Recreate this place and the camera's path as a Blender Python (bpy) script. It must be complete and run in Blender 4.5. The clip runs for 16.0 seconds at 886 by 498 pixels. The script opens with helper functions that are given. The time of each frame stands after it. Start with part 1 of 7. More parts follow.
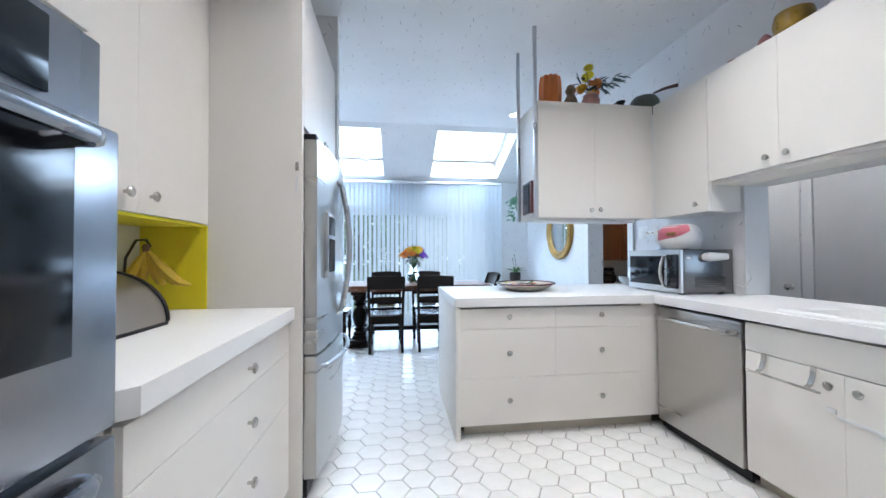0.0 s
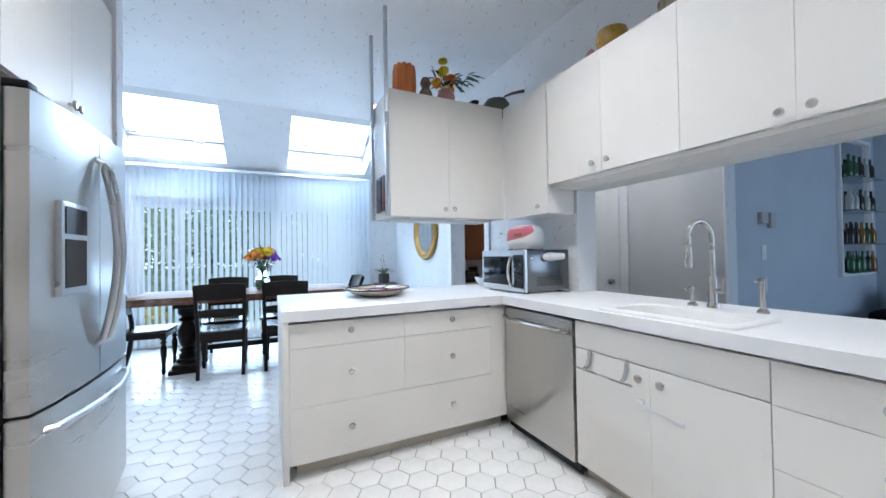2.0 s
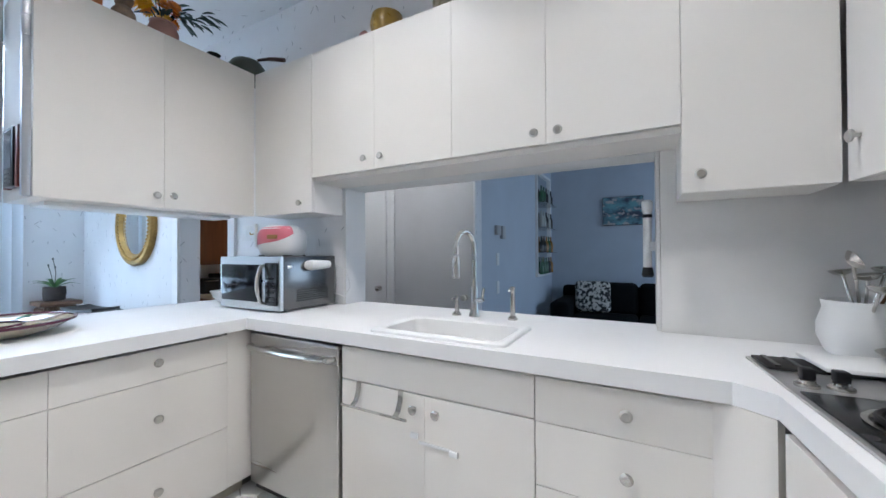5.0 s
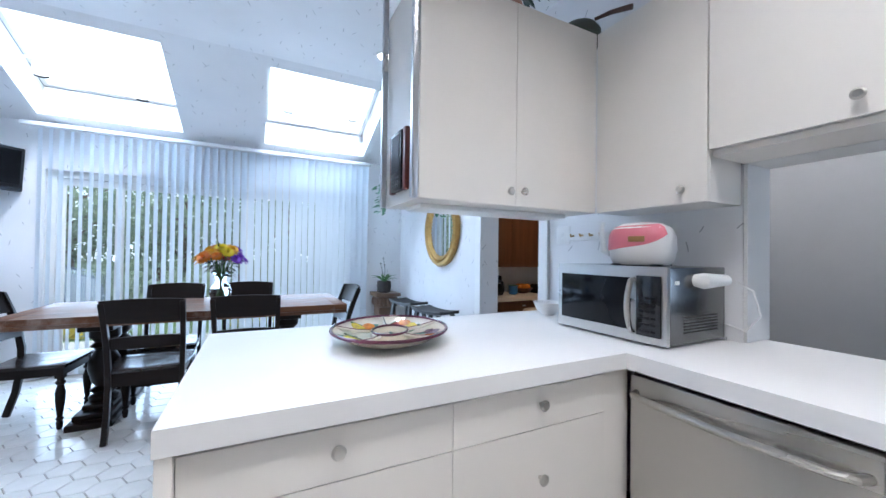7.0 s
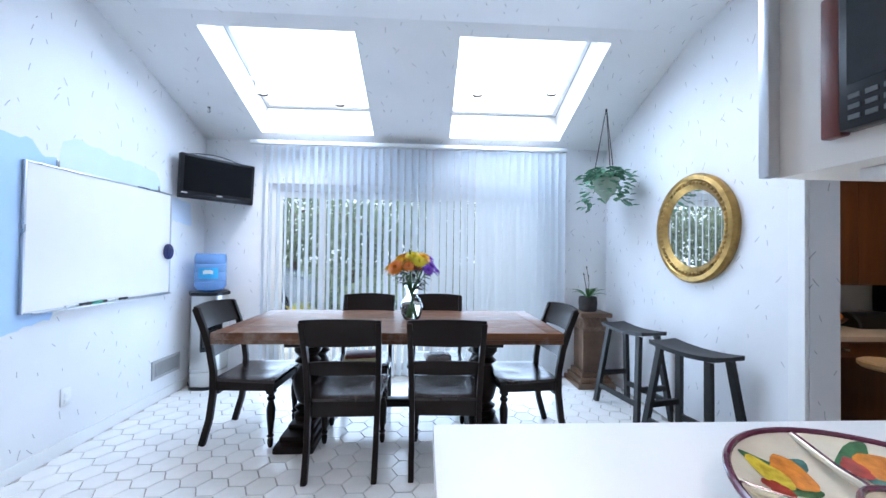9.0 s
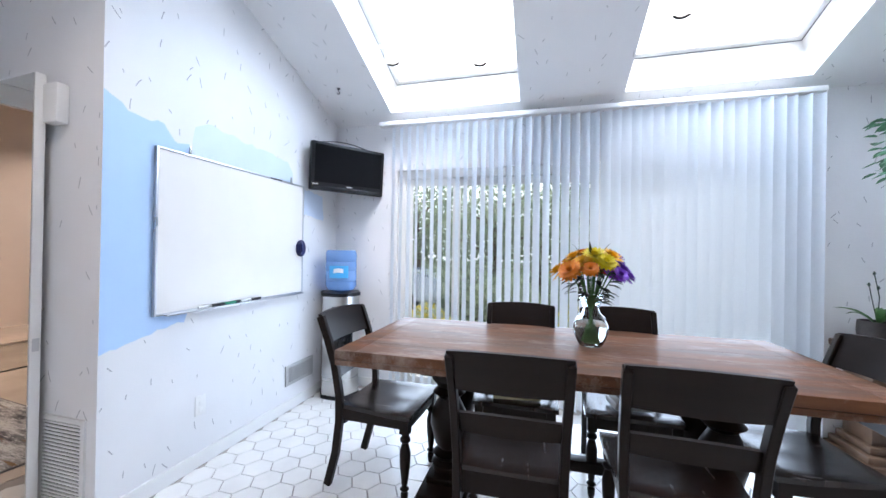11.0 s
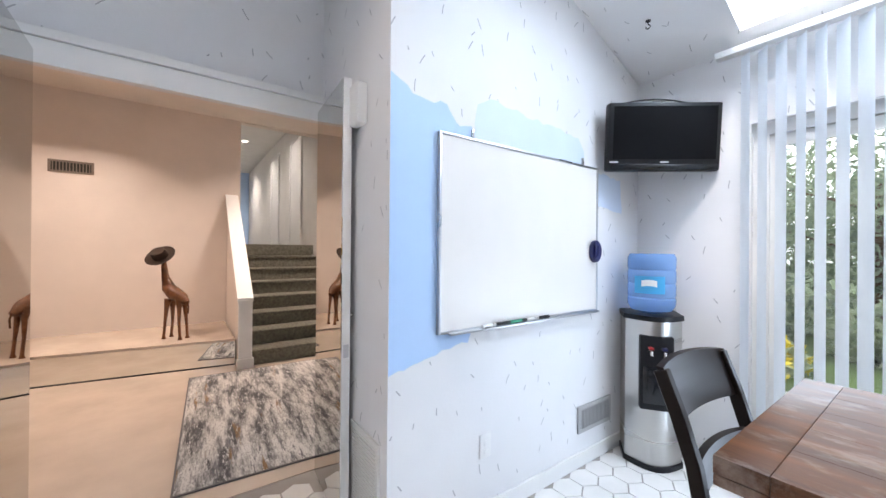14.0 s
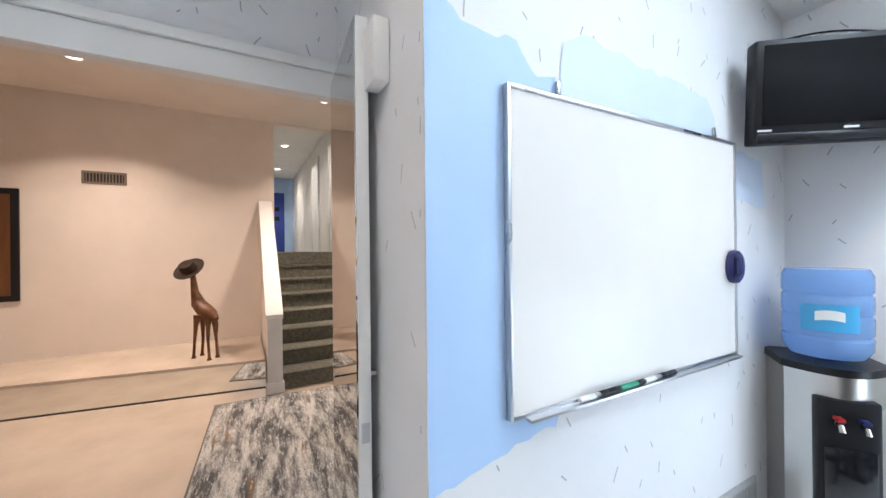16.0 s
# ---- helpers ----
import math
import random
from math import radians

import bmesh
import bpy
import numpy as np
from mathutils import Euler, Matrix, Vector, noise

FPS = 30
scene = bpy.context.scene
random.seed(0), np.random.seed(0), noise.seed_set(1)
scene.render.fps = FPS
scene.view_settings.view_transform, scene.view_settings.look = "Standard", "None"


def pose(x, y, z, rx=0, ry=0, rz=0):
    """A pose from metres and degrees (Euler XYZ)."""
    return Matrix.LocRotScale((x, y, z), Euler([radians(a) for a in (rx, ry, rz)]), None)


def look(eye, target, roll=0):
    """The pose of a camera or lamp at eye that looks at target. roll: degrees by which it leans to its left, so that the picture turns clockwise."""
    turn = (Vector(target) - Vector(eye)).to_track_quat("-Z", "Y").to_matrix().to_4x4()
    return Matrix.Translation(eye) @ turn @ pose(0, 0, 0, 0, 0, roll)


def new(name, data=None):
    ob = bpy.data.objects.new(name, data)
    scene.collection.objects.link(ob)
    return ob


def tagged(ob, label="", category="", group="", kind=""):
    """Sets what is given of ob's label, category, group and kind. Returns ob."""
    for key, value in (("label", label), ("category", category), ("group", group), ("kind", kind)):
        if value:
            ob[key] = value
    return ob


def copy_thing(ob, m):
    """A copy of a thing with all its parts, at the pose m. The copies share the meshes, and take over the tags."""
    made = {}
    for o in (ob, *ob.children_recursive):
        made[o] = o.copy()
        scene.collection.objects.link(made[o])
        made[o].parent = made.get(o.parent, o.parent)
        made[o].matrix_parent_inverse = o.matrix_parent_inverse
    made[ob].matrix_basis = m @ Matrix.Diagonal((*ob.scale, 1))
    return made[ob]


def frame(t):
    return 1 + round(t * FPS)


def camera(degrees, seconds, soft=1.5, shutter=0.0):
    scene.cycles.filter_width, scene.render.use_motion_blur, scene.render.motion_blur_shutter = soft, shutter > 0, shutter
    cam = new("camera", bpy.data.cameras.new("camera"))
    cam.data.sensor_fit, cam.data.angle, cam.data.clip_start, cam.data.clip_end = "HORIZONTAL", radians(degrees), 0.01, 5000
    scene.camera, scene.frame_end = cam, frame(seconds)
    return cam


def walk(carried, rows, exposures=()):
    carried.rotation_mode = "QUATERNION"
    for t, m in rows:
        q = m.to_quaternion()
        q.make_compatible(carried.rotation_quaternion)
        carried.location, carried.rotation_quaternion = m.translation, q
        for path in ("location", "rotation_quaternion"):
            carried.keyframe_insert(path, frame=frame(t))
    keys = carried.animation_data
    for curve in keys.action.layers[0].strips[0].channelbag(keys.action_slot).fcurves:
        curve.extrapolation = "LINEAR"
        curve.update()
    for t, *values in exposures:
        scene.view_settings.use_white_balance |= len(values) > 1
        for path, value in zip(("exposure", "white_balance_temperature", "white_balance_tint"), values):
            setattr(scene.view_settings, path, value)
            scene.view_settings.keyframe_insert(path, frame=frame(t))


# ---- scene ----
cam = camera(101.0, 16.0)
PATH = [
    (0, (1.093, 0.868, 1.186), (1.351, 2.851, 1.223), -0.2),
    (0.5, (1.191, 0.971, 1.197), (1.449, 2.954, 1.242), -0.2),
    (1, (1.281, 1.021, 1.195), (1.554, 3.002, 1.238), -0.3),
    (1.5, (1.335, 1.098, 1.197), (1.808, 3.041, 1.233), -0.7),
    (2, (1.406, 1.087, 1.203), (2.273, 2.888, 1.231), -0.9),
    (2.5, (1.447, 1.028, 1.204), (2.718, 2.572, 1.221), -1.2),
    (3, (1.491, 0.978, 1.203), (3.008, 2.282, 1.21), -1.2),
    (5.5, (1.714, 1.591, 1.258), (3.47, 2.549, 1.279), -0.3),
    (6, (1.694, 1.817, 1.273), (3.298, 3.012, 1.283), 0.2),
    (6.5, (1.697, 2.07, 1.277), (2.948, 3.631, 1.293), 0.2),
    (7, (1.65, 2.285, 1.264), (2.551, 4.071, 1.291), 0.8),
    (7.5, (1.611, 2.553, 1.259), (2.241, 4.45, 1.299), 0.7),
    (8, (1.54, 2.793, 1.288), (1.996, 4.74, 1.317), 0.7),
    (8.5, (1.487, 3.009, 1.283), (1.788, 4.986, 1.309), 0.6),
    (9, (1.444, 3.254, 1.308), (1.545, 5.252, 1.339), 0.8),
    (11.5, (0.973, 4.166, 1.294), (0.309, 6.052, 1.297), 1.0),
    (12, (0.849, 4.314, 1.304), (0.045, 6.145, 1.301), 1.1),
    (12.5, (0.703, 4.46, 1.312), (-0.189, 6.25, 1.318), 0.8),
    (13, (0.588, 4.542, 1.305), (-0.44, 6.258, 1.315), 0.6),
    (13.5, (0.523, 4.586, 1.304), (-0.841, 6.049, 1.319), 0.3),
    (14, (0.456, 4.544, 1.302), (-1.17, 5.709, 1.306), 0.5),
    (14.5, (0.323, 4.484, 1.302), (-1.445, 5.418, 1.301), 0.4),
    (15, (0.146, 4.507, 1.313), (-1.657, 5.373, 1.316), 0.2),
    (15.5, (0.033, 4.623, 1.339), (-1.769, 5.491, 1.347), -0.5),
    (16, (-0.088, 4.843, 1.384), (-1.841, 5.806, 1.386), -0.6),
]
walk(cam, [(t, look(eye, target, roll)) for t, eye, target, roll in PATH],
     [(0, 0.0, 5800, 10), (2, 0.02, 5650, 9), (3, 0.0, 6000, 9), (6, -0.1, 5700, 11), (9, -0.08, 5950, 14), (12.5, -0.08, 6800, 19), (16, -0.08, 6850, 13)])

# ---- light ----
world = bpy.data.worlds.new("sky")
scene.world = world
world.use_nodes = True
wn = world.node_tree
sky = wn.nodes.new("ShaderNodeTexSky")
sky.sky_type, sky.sun_disc = "NISHITA", False
sky.sun_elevation, sky.sun_rotation = radians(50), radians(200)
wn.links.new(sky.outputs[0], wn.nodes["Background"].inputs[0])
wn.nodes["Background"].inputs[1].default_value = 0.15
sun = new("sun", bpy.data.lights.new("sun", "SUN"))
sun.data.energy, sun.data.angle, sun.data.color = 5.0, radians(12), (1.0, 0.95, 0.88)
sun.matrix_basis = look((0, 4, 12), (-3, 9, 0))


def area(name, m, w, h, power, color, spread=180):
    lamp = new(name, bpy.data.lights.new(name, "AREA"))
    lamp.data.shape, lamp.data.size, lamp.data.size_y = "RECTANGLE", w, h
    lamp.data.energy, lamp.data.color, lamp.data.spread = power, color, radians(spread)
    lamp.matrix_basis = m
    return lamp


DAY = (0.62, 0.80, 1.0)
area("skylight_daylight", look((0.33, 6.62, 2.95), (0.33, 6.25, 2.0)), 1.05, 1.05, 46, DAY)
area("skylight_daylight", look((2.28, 6.62, 2.95), (2.28, 6.25, 2.0)), 1.05, 1.05, 42, DAY)
area("window_daylight", look((1.3, 7.02, 0.55), (1.3, 5, 0.75)), 2.9, 0.95, 44, DAY)
# Added lamp in an unseen south opening, to brighten the living room.
area("living_added_daylight", look((5.85, -1.22, 1.5), (5.85, 2, 1.2)), 2.0, 1.5, 34, DAY)


# ---- materials ----
def nodes_of(name):
    m = bpy.data.materials.new(name)
    m.use_nodes = True
    return m, m.node_tree, m.node_tree.nodes["Principled BSDF"]


def math_node(t, op, a, b=0.5, c=0.5):
    n = t.nodes.new("ShaderNodeMath")
    n.operation = op
    for i, v in enumerate((a, b, c)):
        if hasattr(v, "is_output"):
            t.links.new(v, n.inputs[i])
        else:
            n.inputs[i].default_value = v
    return n.outputs[0]


def noise_node(t, vec, scale, detail=3.0, rough=0.55):
    n = t.nodes.new("ShaderNodeTexNoise")
    n.inputs["Scale"].default_value, n.inputs["Detail"].default_value, n.inputs["Roughness"].default_value = scale, detail, rough
    t.links.new(vec, n.inputs["Vector"])
    return n.outputs["Fac"]


def mix(t, fac, a, b):
    n = t.nodes.new("ShaderNodeMix")
    n.data_type = "RGBA"
    if hasattr(fac, "is_output"):
        t.links.new(fac, n.inputs[0])
    else:
        n.inputs[0].default_value = fac
    for i, v in ((6, a), (7, b)):
        if hasattr(v, "is_output"):
            t.links.new(v, n.inputs[i])
        else:
            n.inputs[i].default_value = (*v, 1)
    return n.outputs[2]


def ramp(t, fac, lo, hi):
    n = t.nodes.new("ShaderNodeMapRange")
    t.links.new(fac, n.inputs[0])
    n.inputs[1].default_value, n.inputs[2].default_value = lo, hi
    return n.outputs[0]


def coords(t, stretch=(1, 1, 1)):
    c = t.nodes.new("ShaderNodeTexCoord")
    m = t.nodes.new("ShaderNodeMapping")
    m.inputs["Scale"].default_value = stretch
    t.links.new(c.outputs["Object"], m.inputs[0])
    return m.outputs[0]


def bumped(t, b, height, strength, distance=0.002):
    n = t.nodes.new("ShaderNodeBump")
    n.inputs["Strength"].default_value, n.inputs["Distance"].default_value = strength, distance
    t.links.new(height, n.inputs["Height"])
    t.links.new(n.outputs[0], b.inputs["Normal"])


def surf(name, rgb, rough=0.5, metal=0.0, var=0.12, scale=3.0, bump=0.08, bscale=90.0, stretch=(1, 1, 1), dark=None, rand=0.0, coat=0.0, spec=0.5):
    """A painted, metal or wooden surface: broad stains and fine grain in colour, gloss and relief."""
    m, t, b = nodes_of(name)
    v = coords(t, stretch)
    broad, fine = noise_node(t, v, scale), noise_node(t, v, bscale, 4)
    low = dark or tuple(c * (1 - 2.2 * var) for c in rgb)
    col = mix(t, ramp(t, broad, 0.3, 0.72), low, rgb)
    col = mix(t, math_node(t, "MULTIPLY", ramp(t, fine, 0.35, 0.75), var), col, tuple(min(1, c * 1.12) for c in rgb))
    if rand:
        info = t.nodes.new("ShaderNodeObjectInfo")
        col = mix(t, math_node(t, "MULTIPLY", info.outputs["Random"], rand), col, tuple(c * 0.62 for c in rgb))
    t.links.new(col, b.inputs["Base Color"])
    t.links.new(math_node(t, "MULTIPLY_ADD", broad, 0.22, max(0.02, rough - 0.11)), b.inputs["Roughness"])
    b.inputs["Metallic"].default_value = metal
    b.inputs["Coat Weight"].default_value = coat
    b.inputs["Specular IOR Level"].default_value = spec
    bumped(t, b, fine, bump)
    return m


def flecked(name, rgb, flat=False, mark=(0.38, 0.38, 0.40)):
    """Plaster with short scattered trowel marks."""
    m, t, b = nodes_of(name)
    c = t.nodes.new("ShaderNodeTexCoord")
    s = t.nodes.new("ShaderNodeSeparateXYZ")
    t.links.new(c.outputs["Object"], s.inputs[0])
    j = t.nodes.new("ShaderNodeCombineXYZ")
    if flat:
        t.links.new(s.outputs[0], j.inputs[0])
        t.links.new(s.outputs[1], j.inputs[1])
    else:
        t.links.new(math_node(t, "ADD", s.outputs[0], s.outputs[1]), j.inputs[0])
        t.links.new(s.outputs[2], j.inputs[1])
    vo = t.nodes.new("ShaderNodeTexVoronoi")
    vo.voronoi_dimensions = "2D"
    vo.inputs["Scale"].default_value = 7.5
    t.links.new(j.outputs[0], vo.inputs["Vector"])
    d = t.nodes.new("ShaderNodeVectorMath")
    d.operation = "SUBTRACT"
    t.links.new(j.outputs[0], d.inputs[0])
    t.links.new(vo.outputs["Position"], d.inputs[1])
    sc = t.nodes.new("ShaderNodeSeparateColor")
    t.links.new(vo.outputs["Color"], sc.inputs[0])
    r = t.nodes.new("ShaderNodeVectorRotate")
    r.rotation_type = "Z_AXIS"
    t.links.new(d.outputs[0], r.inputs["Vector"])
    t.links.new(math_node(t, "MULTIPLY_ADD", sc.outputs[0], 1.7, -0.85), r.inputs["Angle"])
    q = t.nodes.new("ShaderNodeSeparateXYZ")
    t.links.new(r.outputs[0], q.inputs[0])
    bow = math_node(t, "MULTIPLY", math_node(t, "POWER", q.outputs[1], 2.0), 2.5)
    thin = math_node(t, "LESS_THAN", math_node(t, "ABSOLUTE", math_node(t, "SUBTRACT", q.outputs[0], bow)), 0.0026)
    size = math_node(t, "MULTIPLY_ADD", sc.outputs[1], 0.02, 0.008)
    short = math_node(t, "LESS_THAN", math_node(t, "ABSOLUTE", q.outputs[1]), size)
    some = math_node(t, "GREATER_THAN", sc.outputs[2], 0.38)
    fleck = math_node(t, "MULTIPLY", math_node(t, "MULTIPLY", thin, short), some)
    v = c.outputs["Object"]
    broad, fine = noise_node(t, v, 1.3), noise_node(t, v, 60, 4)
    col = mix(t, ramp(t, broad, 0.3, 0.7), tuple(x * 0.9 for x in rgb), rgb)
    col = mix(t, math_node(t, "MULTIPLY", fleck, 0.9), col, mark)
    t.links.new(col, b.inputs["Base Color"])
    b.inputs["Roughness"].default_value = 0.55
    bumped(t, b, math_node(t, "SUBTRACT", fine, math_node(t, "MULTIPLY", fleck, 1.5)), 0.18, 0.003)
    return m


def glassy(name, rgb, rough=0.0, ior=1.45, weight=1.0):
    m, t, b = nodes_of(name)
    b.inputs["Base Color"].default_value = (*rgb, 1)
    b.inputs["Transmission Weight"].default_value = weight
    b.inputs["IOR"].default_value = ior
    v = coords(t)
    t.links.new(math_node(t, "MULTIPLY_ADD", noise_node(t, v, 8), 0.03, rough), b.inputs["Roughness"])
    return m


def glow(name, rgb, strength):
    m, t, b = nodes_of(name)
    b.inputs["Base Color"].default_value = (*rgb, 1)
    b.inputs["Emission Color"].default_value = (*rgb, 1)
    b.inputs["Emission Strength"].default_value = strength
    return m


def cloth_thin(name, rgb, through_light=0.5):
    m, t, b = nodes_of(name)
    v = coords(t, (1, 1, 0.2))
    fine = noise_node(t, v, 180, 3)
    col = mix(t, fine, tuple(c * 0.93 for c in rgb), rgb)
    t.links.new(col, b.inputs["Base Color"])
    b.inputs["Roughness"].default_value = 0.7
    tr = t.nodes.new("ShaderNodeBsdfTranslucent")
    t.links.new(col, tr.inputs[0])
    mx = t.nodes.new("ShaderNodeMixShader")
    mx.inputs[0].default_value = through_light
    t.links.new(b.outputs[0], mx.inputs[1])
    t.links.new(tr.outputs[0], mx.inputs[2])
    t.links.new(mx.outputs[0], t.nodes["Material Output"].inputs[0])
    return m


M_WALL = flecked("flecked_plaster", (0.80, 0.80, 0.81))
M_CEIL = flecked("flecked_ceiling", (0.80, 0.80, 0.80), True, (0.42, 0.42, 0.42))
M_PLAIN = surf("plain_white_wall", (0.78, 0.77, 0.75), 0.6, var=0.04)
M_BLUEWALL = surf("pale_blue_wall", (0.49, 0.54, 0.61), 0.6, var=0.04)
M_CAB = surf("cream_white_laminate", (0.82, 0.785, 0.735), 0.38, var=0.03, scale=1.5, bump=0.02)
M_TOP = surf("white_counter_laminate", (0.84, 0.835, 0.83), 0.42, var=0.025, scale=2, bump=0.015)
# Near-black fill: puts the shade of hollows and gaps into the colour.
M_DARKGAP = surf("dark_gap_fill", (0.03, 0.028, 0.025), 0.8)
M_KICK = surf("cream_kick_board", (0.62, 0.57, 0.48), 0.55, var=0.08)
M_STEEL = surf("brushed_steel", (0.56, 0.55, 0.53), 0.30, 1.0, var=0.02, scale=0.6, bump=0.02, bscale=60, stretch=(1, 1, 14))
M_STEELH = surf("brushed_steel_across", (0.29, 0.30, 0.325), 0.28, 1.0, var=0.02, scale=0.6, bump=0.015, bscale=50, stretch=(12, 12, 1))
M_CHROME = surf("nickel", (0.55, 0.53, 0.49), 0.27, 1.0, var=0.03, bump=0.01)
M_BLACKGLASS = surf("black_glass", (0.012, 0.013, 0.016), 0.06, var=0.1, bump=0.0)
M_OVENGLASS = surf("dark_oven_glass", (0.006, 0.007, 0.010), 0.09, var=0.1, bump=0.0, spec=0.22)
M_DOORMIRROR = surf("grey_tinted_mirror", (0.60, 0.60, 0.58), 0.02, 1.0, var=0.0, bump=0.0)
M_BLACK = surf("black_plastic", (0.014, 0.014, 0.016), 0.35, var=0.15, spec=0.25)
M_GASKET = surf("grey_rubber_seal", (0.14, 0.15, 0.16), 0.7)
M_IRON = surf("black_iron", (0.02, 0.019, 0.018), 0.5, 0.4, var=0.2)
M_YELLOW = surf("yellow_paint", (0.80, 0.70, 0.02), 0.45, var=0.06)
M_TILE = surf("white_hex_tile", (0.82, 0.81, 0.79), 0.16, var=0.05, scale=5, bump=0.03, bscale=25, rand=0.10)
M_GROUT = surf("grey_grout", (0.42, 0.39, 0.36), 0.9, var=0.15, bscale=200)
M_DARKWOOD = surf("dark_stained_wood", (0.014, 0.008, 0.006), 0.36, var=0.12, scale=4, bump=0.025, bscale=40, stretch=(1, 1, 6), spec=0.16)
M_TABLE = surf("worn_walnut_top", (0.20, 0.078, 0.033), 0.40, var=0.3, scale=2.2, bump=0.10, bscale=45, stretch=(0.6, 7, 7), dark=(0.06, 0.026, 0.014), rand=0.12, spec=0.22)
M_SEAT = surf("polished_dark_seat", (0.022, 0.011, 0.008), 0.24, var=0.15, scale=4, bump=0.02, bscale=40, stretch=(6, 1, 1), spec=0.45)
M_SCREEN = surf("matt_black_screen", (0.005, 0.005, 0.006), 0.22, var=0.05, bump=0.0, spec=0.12)
tt = M_TABLE.node_tree
tb = tt.nodes["Principled BSDF"]
worn = math_node(tt, "MULTIPLY", ramp(tt, noise_node(tt, coords(tt, (1.2, 3, 1)), 3.4, 7, 0.75), 0.51, 0.66), 0.5)
tt.links.new(mix(tt, worn, tb.inputs["Base Color"].links[0].from_socket, (0.36, 0.29, 0.245)), tb.inputs["Base Color"])
M_OAK = surf("brown_oak", (0.16, 0.062, 0.022), 0.4, var=0.2, scale=3, stretch=(6, 6, 0.7), bump=0.1, bscale=40)
M_PEDWOOD = surf("carved_brown_wood", (0.17, 0.095, 0.055), 0.45, var=0.25, scale=6, bump=0.15)
M_WHITE = surf("white_plastic", (0.80, 0.80, 0.79), 0.35, var=0.02)
M_TRIM = surf("white_trim_paint", (0.80, 0.80, 0.79), 0.4, var=0.03)
M_ALU = surf("aluminium", (0.60, 0.61, 0.63), 0.3, 1.0, var=0.05)
M_BOARD = surf("whiteboard_enamel", (0.82, 0.79, 0.755), 0.2, var=0.02, bump=0.0, spec=0.3)
M_MIRROR = surf("mirror", (0.86, 0.87, 0.86), 0.02, 1.0, var=0.0, bump=0.0)
M_MIRROR.node_tree.links.remove(M_MIRROR.node_tree.nodes["Principled BSDF"].inputs["Roughness"].links[0])
M_MIRROR.node_tree.nodes["Principled BSDF"].inputs["Roughness"].default_value = 0.015
M_DOORMIRROR.node_tree.links.remove(M_DOORMIRROR.node_tree.nodes["Principled BSDF"].inputs["Roughness"].links[0])
M_DOORMIRROR.node_tree.nodes["Principled BSDF"].inputs["Roughness"].default_value = 0.015
M_GOLD = surf("worn_gilding", (0.50, 0.31, 0.10), 0.36, 0.85, var=0.25, scale=12, bump=0.3, bscale=50)
M_GLASS = glassy("clear_glass", (0.95, 0.98, 0.97))
M_VASEWATER = glassy("vase_water", (0.93, 0.96, 0.93), 0.0, 1.33)
M_WATER = glassy("blue_bottle", (0.34, 0.58, 0.95), 0.03, 1.2, 0.6)
M_VANE = cloth_thin("white_blind_fabric", (0.80, 0.85, 0.90), 0.48)
M_PAINT1 = surf("sky_blue_paint", (0.45, 0.64, 0.91), 0.5, var=0.05, scale=2)
M_PAINT2 = surf("pale_blue_paint", (0.66, 0.76, 0.90), 0.5, var=0.05, scale=2)
M_LEAF = surf("green_leaf", (0.07, 0.20, 0.05), 0.45, var=0.3, scale=20, rand=0.4)
M_LEAFD = surf("dark_leaf", (0.02, 0.05, 0.03), 0.45, var=0.3, scale=20)
M_PEACH = surf("peach_hall_paint", (0.80, 0.72, 0.655), 0.6, var=0.03)
M_HALLTILE = surf("beige_polished_stone", (0.68, 0.57, 0.47), 0.14, var=0.08, scale=2.5, bump=0.01)
M_CARPET = surf("olive_carpet", (0.20, 0.195, 0.155), 0.95, var=0.25, scale=30, bump=0.6, bscale=350)
M_SOFA = surf("black_upholstery", (0.007, 0.007, 0.008), 0.9, var=0.2, scale=12, bump=0.4, bscale=300, spec=0.12)
M_GRASS = surf("lawn", (0.07, 0.12, 0.03), 0.9, var=0.3, scale=2, bump=0.5)
M_PATIO = surf("pale_paving", (0.42, 0.41, 0.38), 0.85, var=0.15)


# ---- building helpers ----
def bx(bm, x0, x1, y0, y1, z0, z1, bevel=0.0, seg=2):
    part_bm = bm if not bevel else bmesh.new()
    m = Matrix.Translation(((x0 + x1) / 2, (y0 + y1) / 2, (z0 + z1) / 2)) @ Matrix.Diagonal((x1 - x0, y1 - y0, z1 - z0, 1))
    bmesh.ops.create_cube(part_bm, size=1, matrix=m)
    if bevel:
        bmesh.ops.bevel(part_bm, geom=list(part_bm.edges), offset=bevel, segments=seg, profile=0.5, affect="EDGES")
        merge(bm, part_bm)
    return bm


def merge(bm, other, m=None):
    if m is not None:
        bmesh.ops.transform(other, matrix=m, verts=list(other.verts))
    tmp = bpy.data.meshes.new("tmp")
    other.to_mesh(tmp)
    other.free()
    bm.from_mesh(tmp)
    bpy.data.meshes.remove(tmp)


def lathe(bm, prof, seg=20, c=(0, 0, 0), axis="Z", rx=1.0, ry=1.0):
    rings = []
    for r, h in prof:
        ring = []
        for i in range(seg):
            a = 2 * math.pi * i / seg
            u, v = r * math.cos(a) * rx, r * math.sin(a) * ry
            p = (u, v, h) if axis == "Z" else ((h, u, v) if axis == "X" else (v, h, u))
            ring.append(bm.verts.new((p[0] + c[0], p[1] + c[1], p[2] + c[2])))
        rings.append(ring)
    for a, b in zip(rings, rings[1:]):
        for i in range(seg):
            bm.faces.new((a[i], a[(i + 1) % seg], b[(i + 1) % seg], b[i]))
    bm.faces.new(list(reversed(rings[0])))
    bm.faces.new(rings[-1])
    return bm


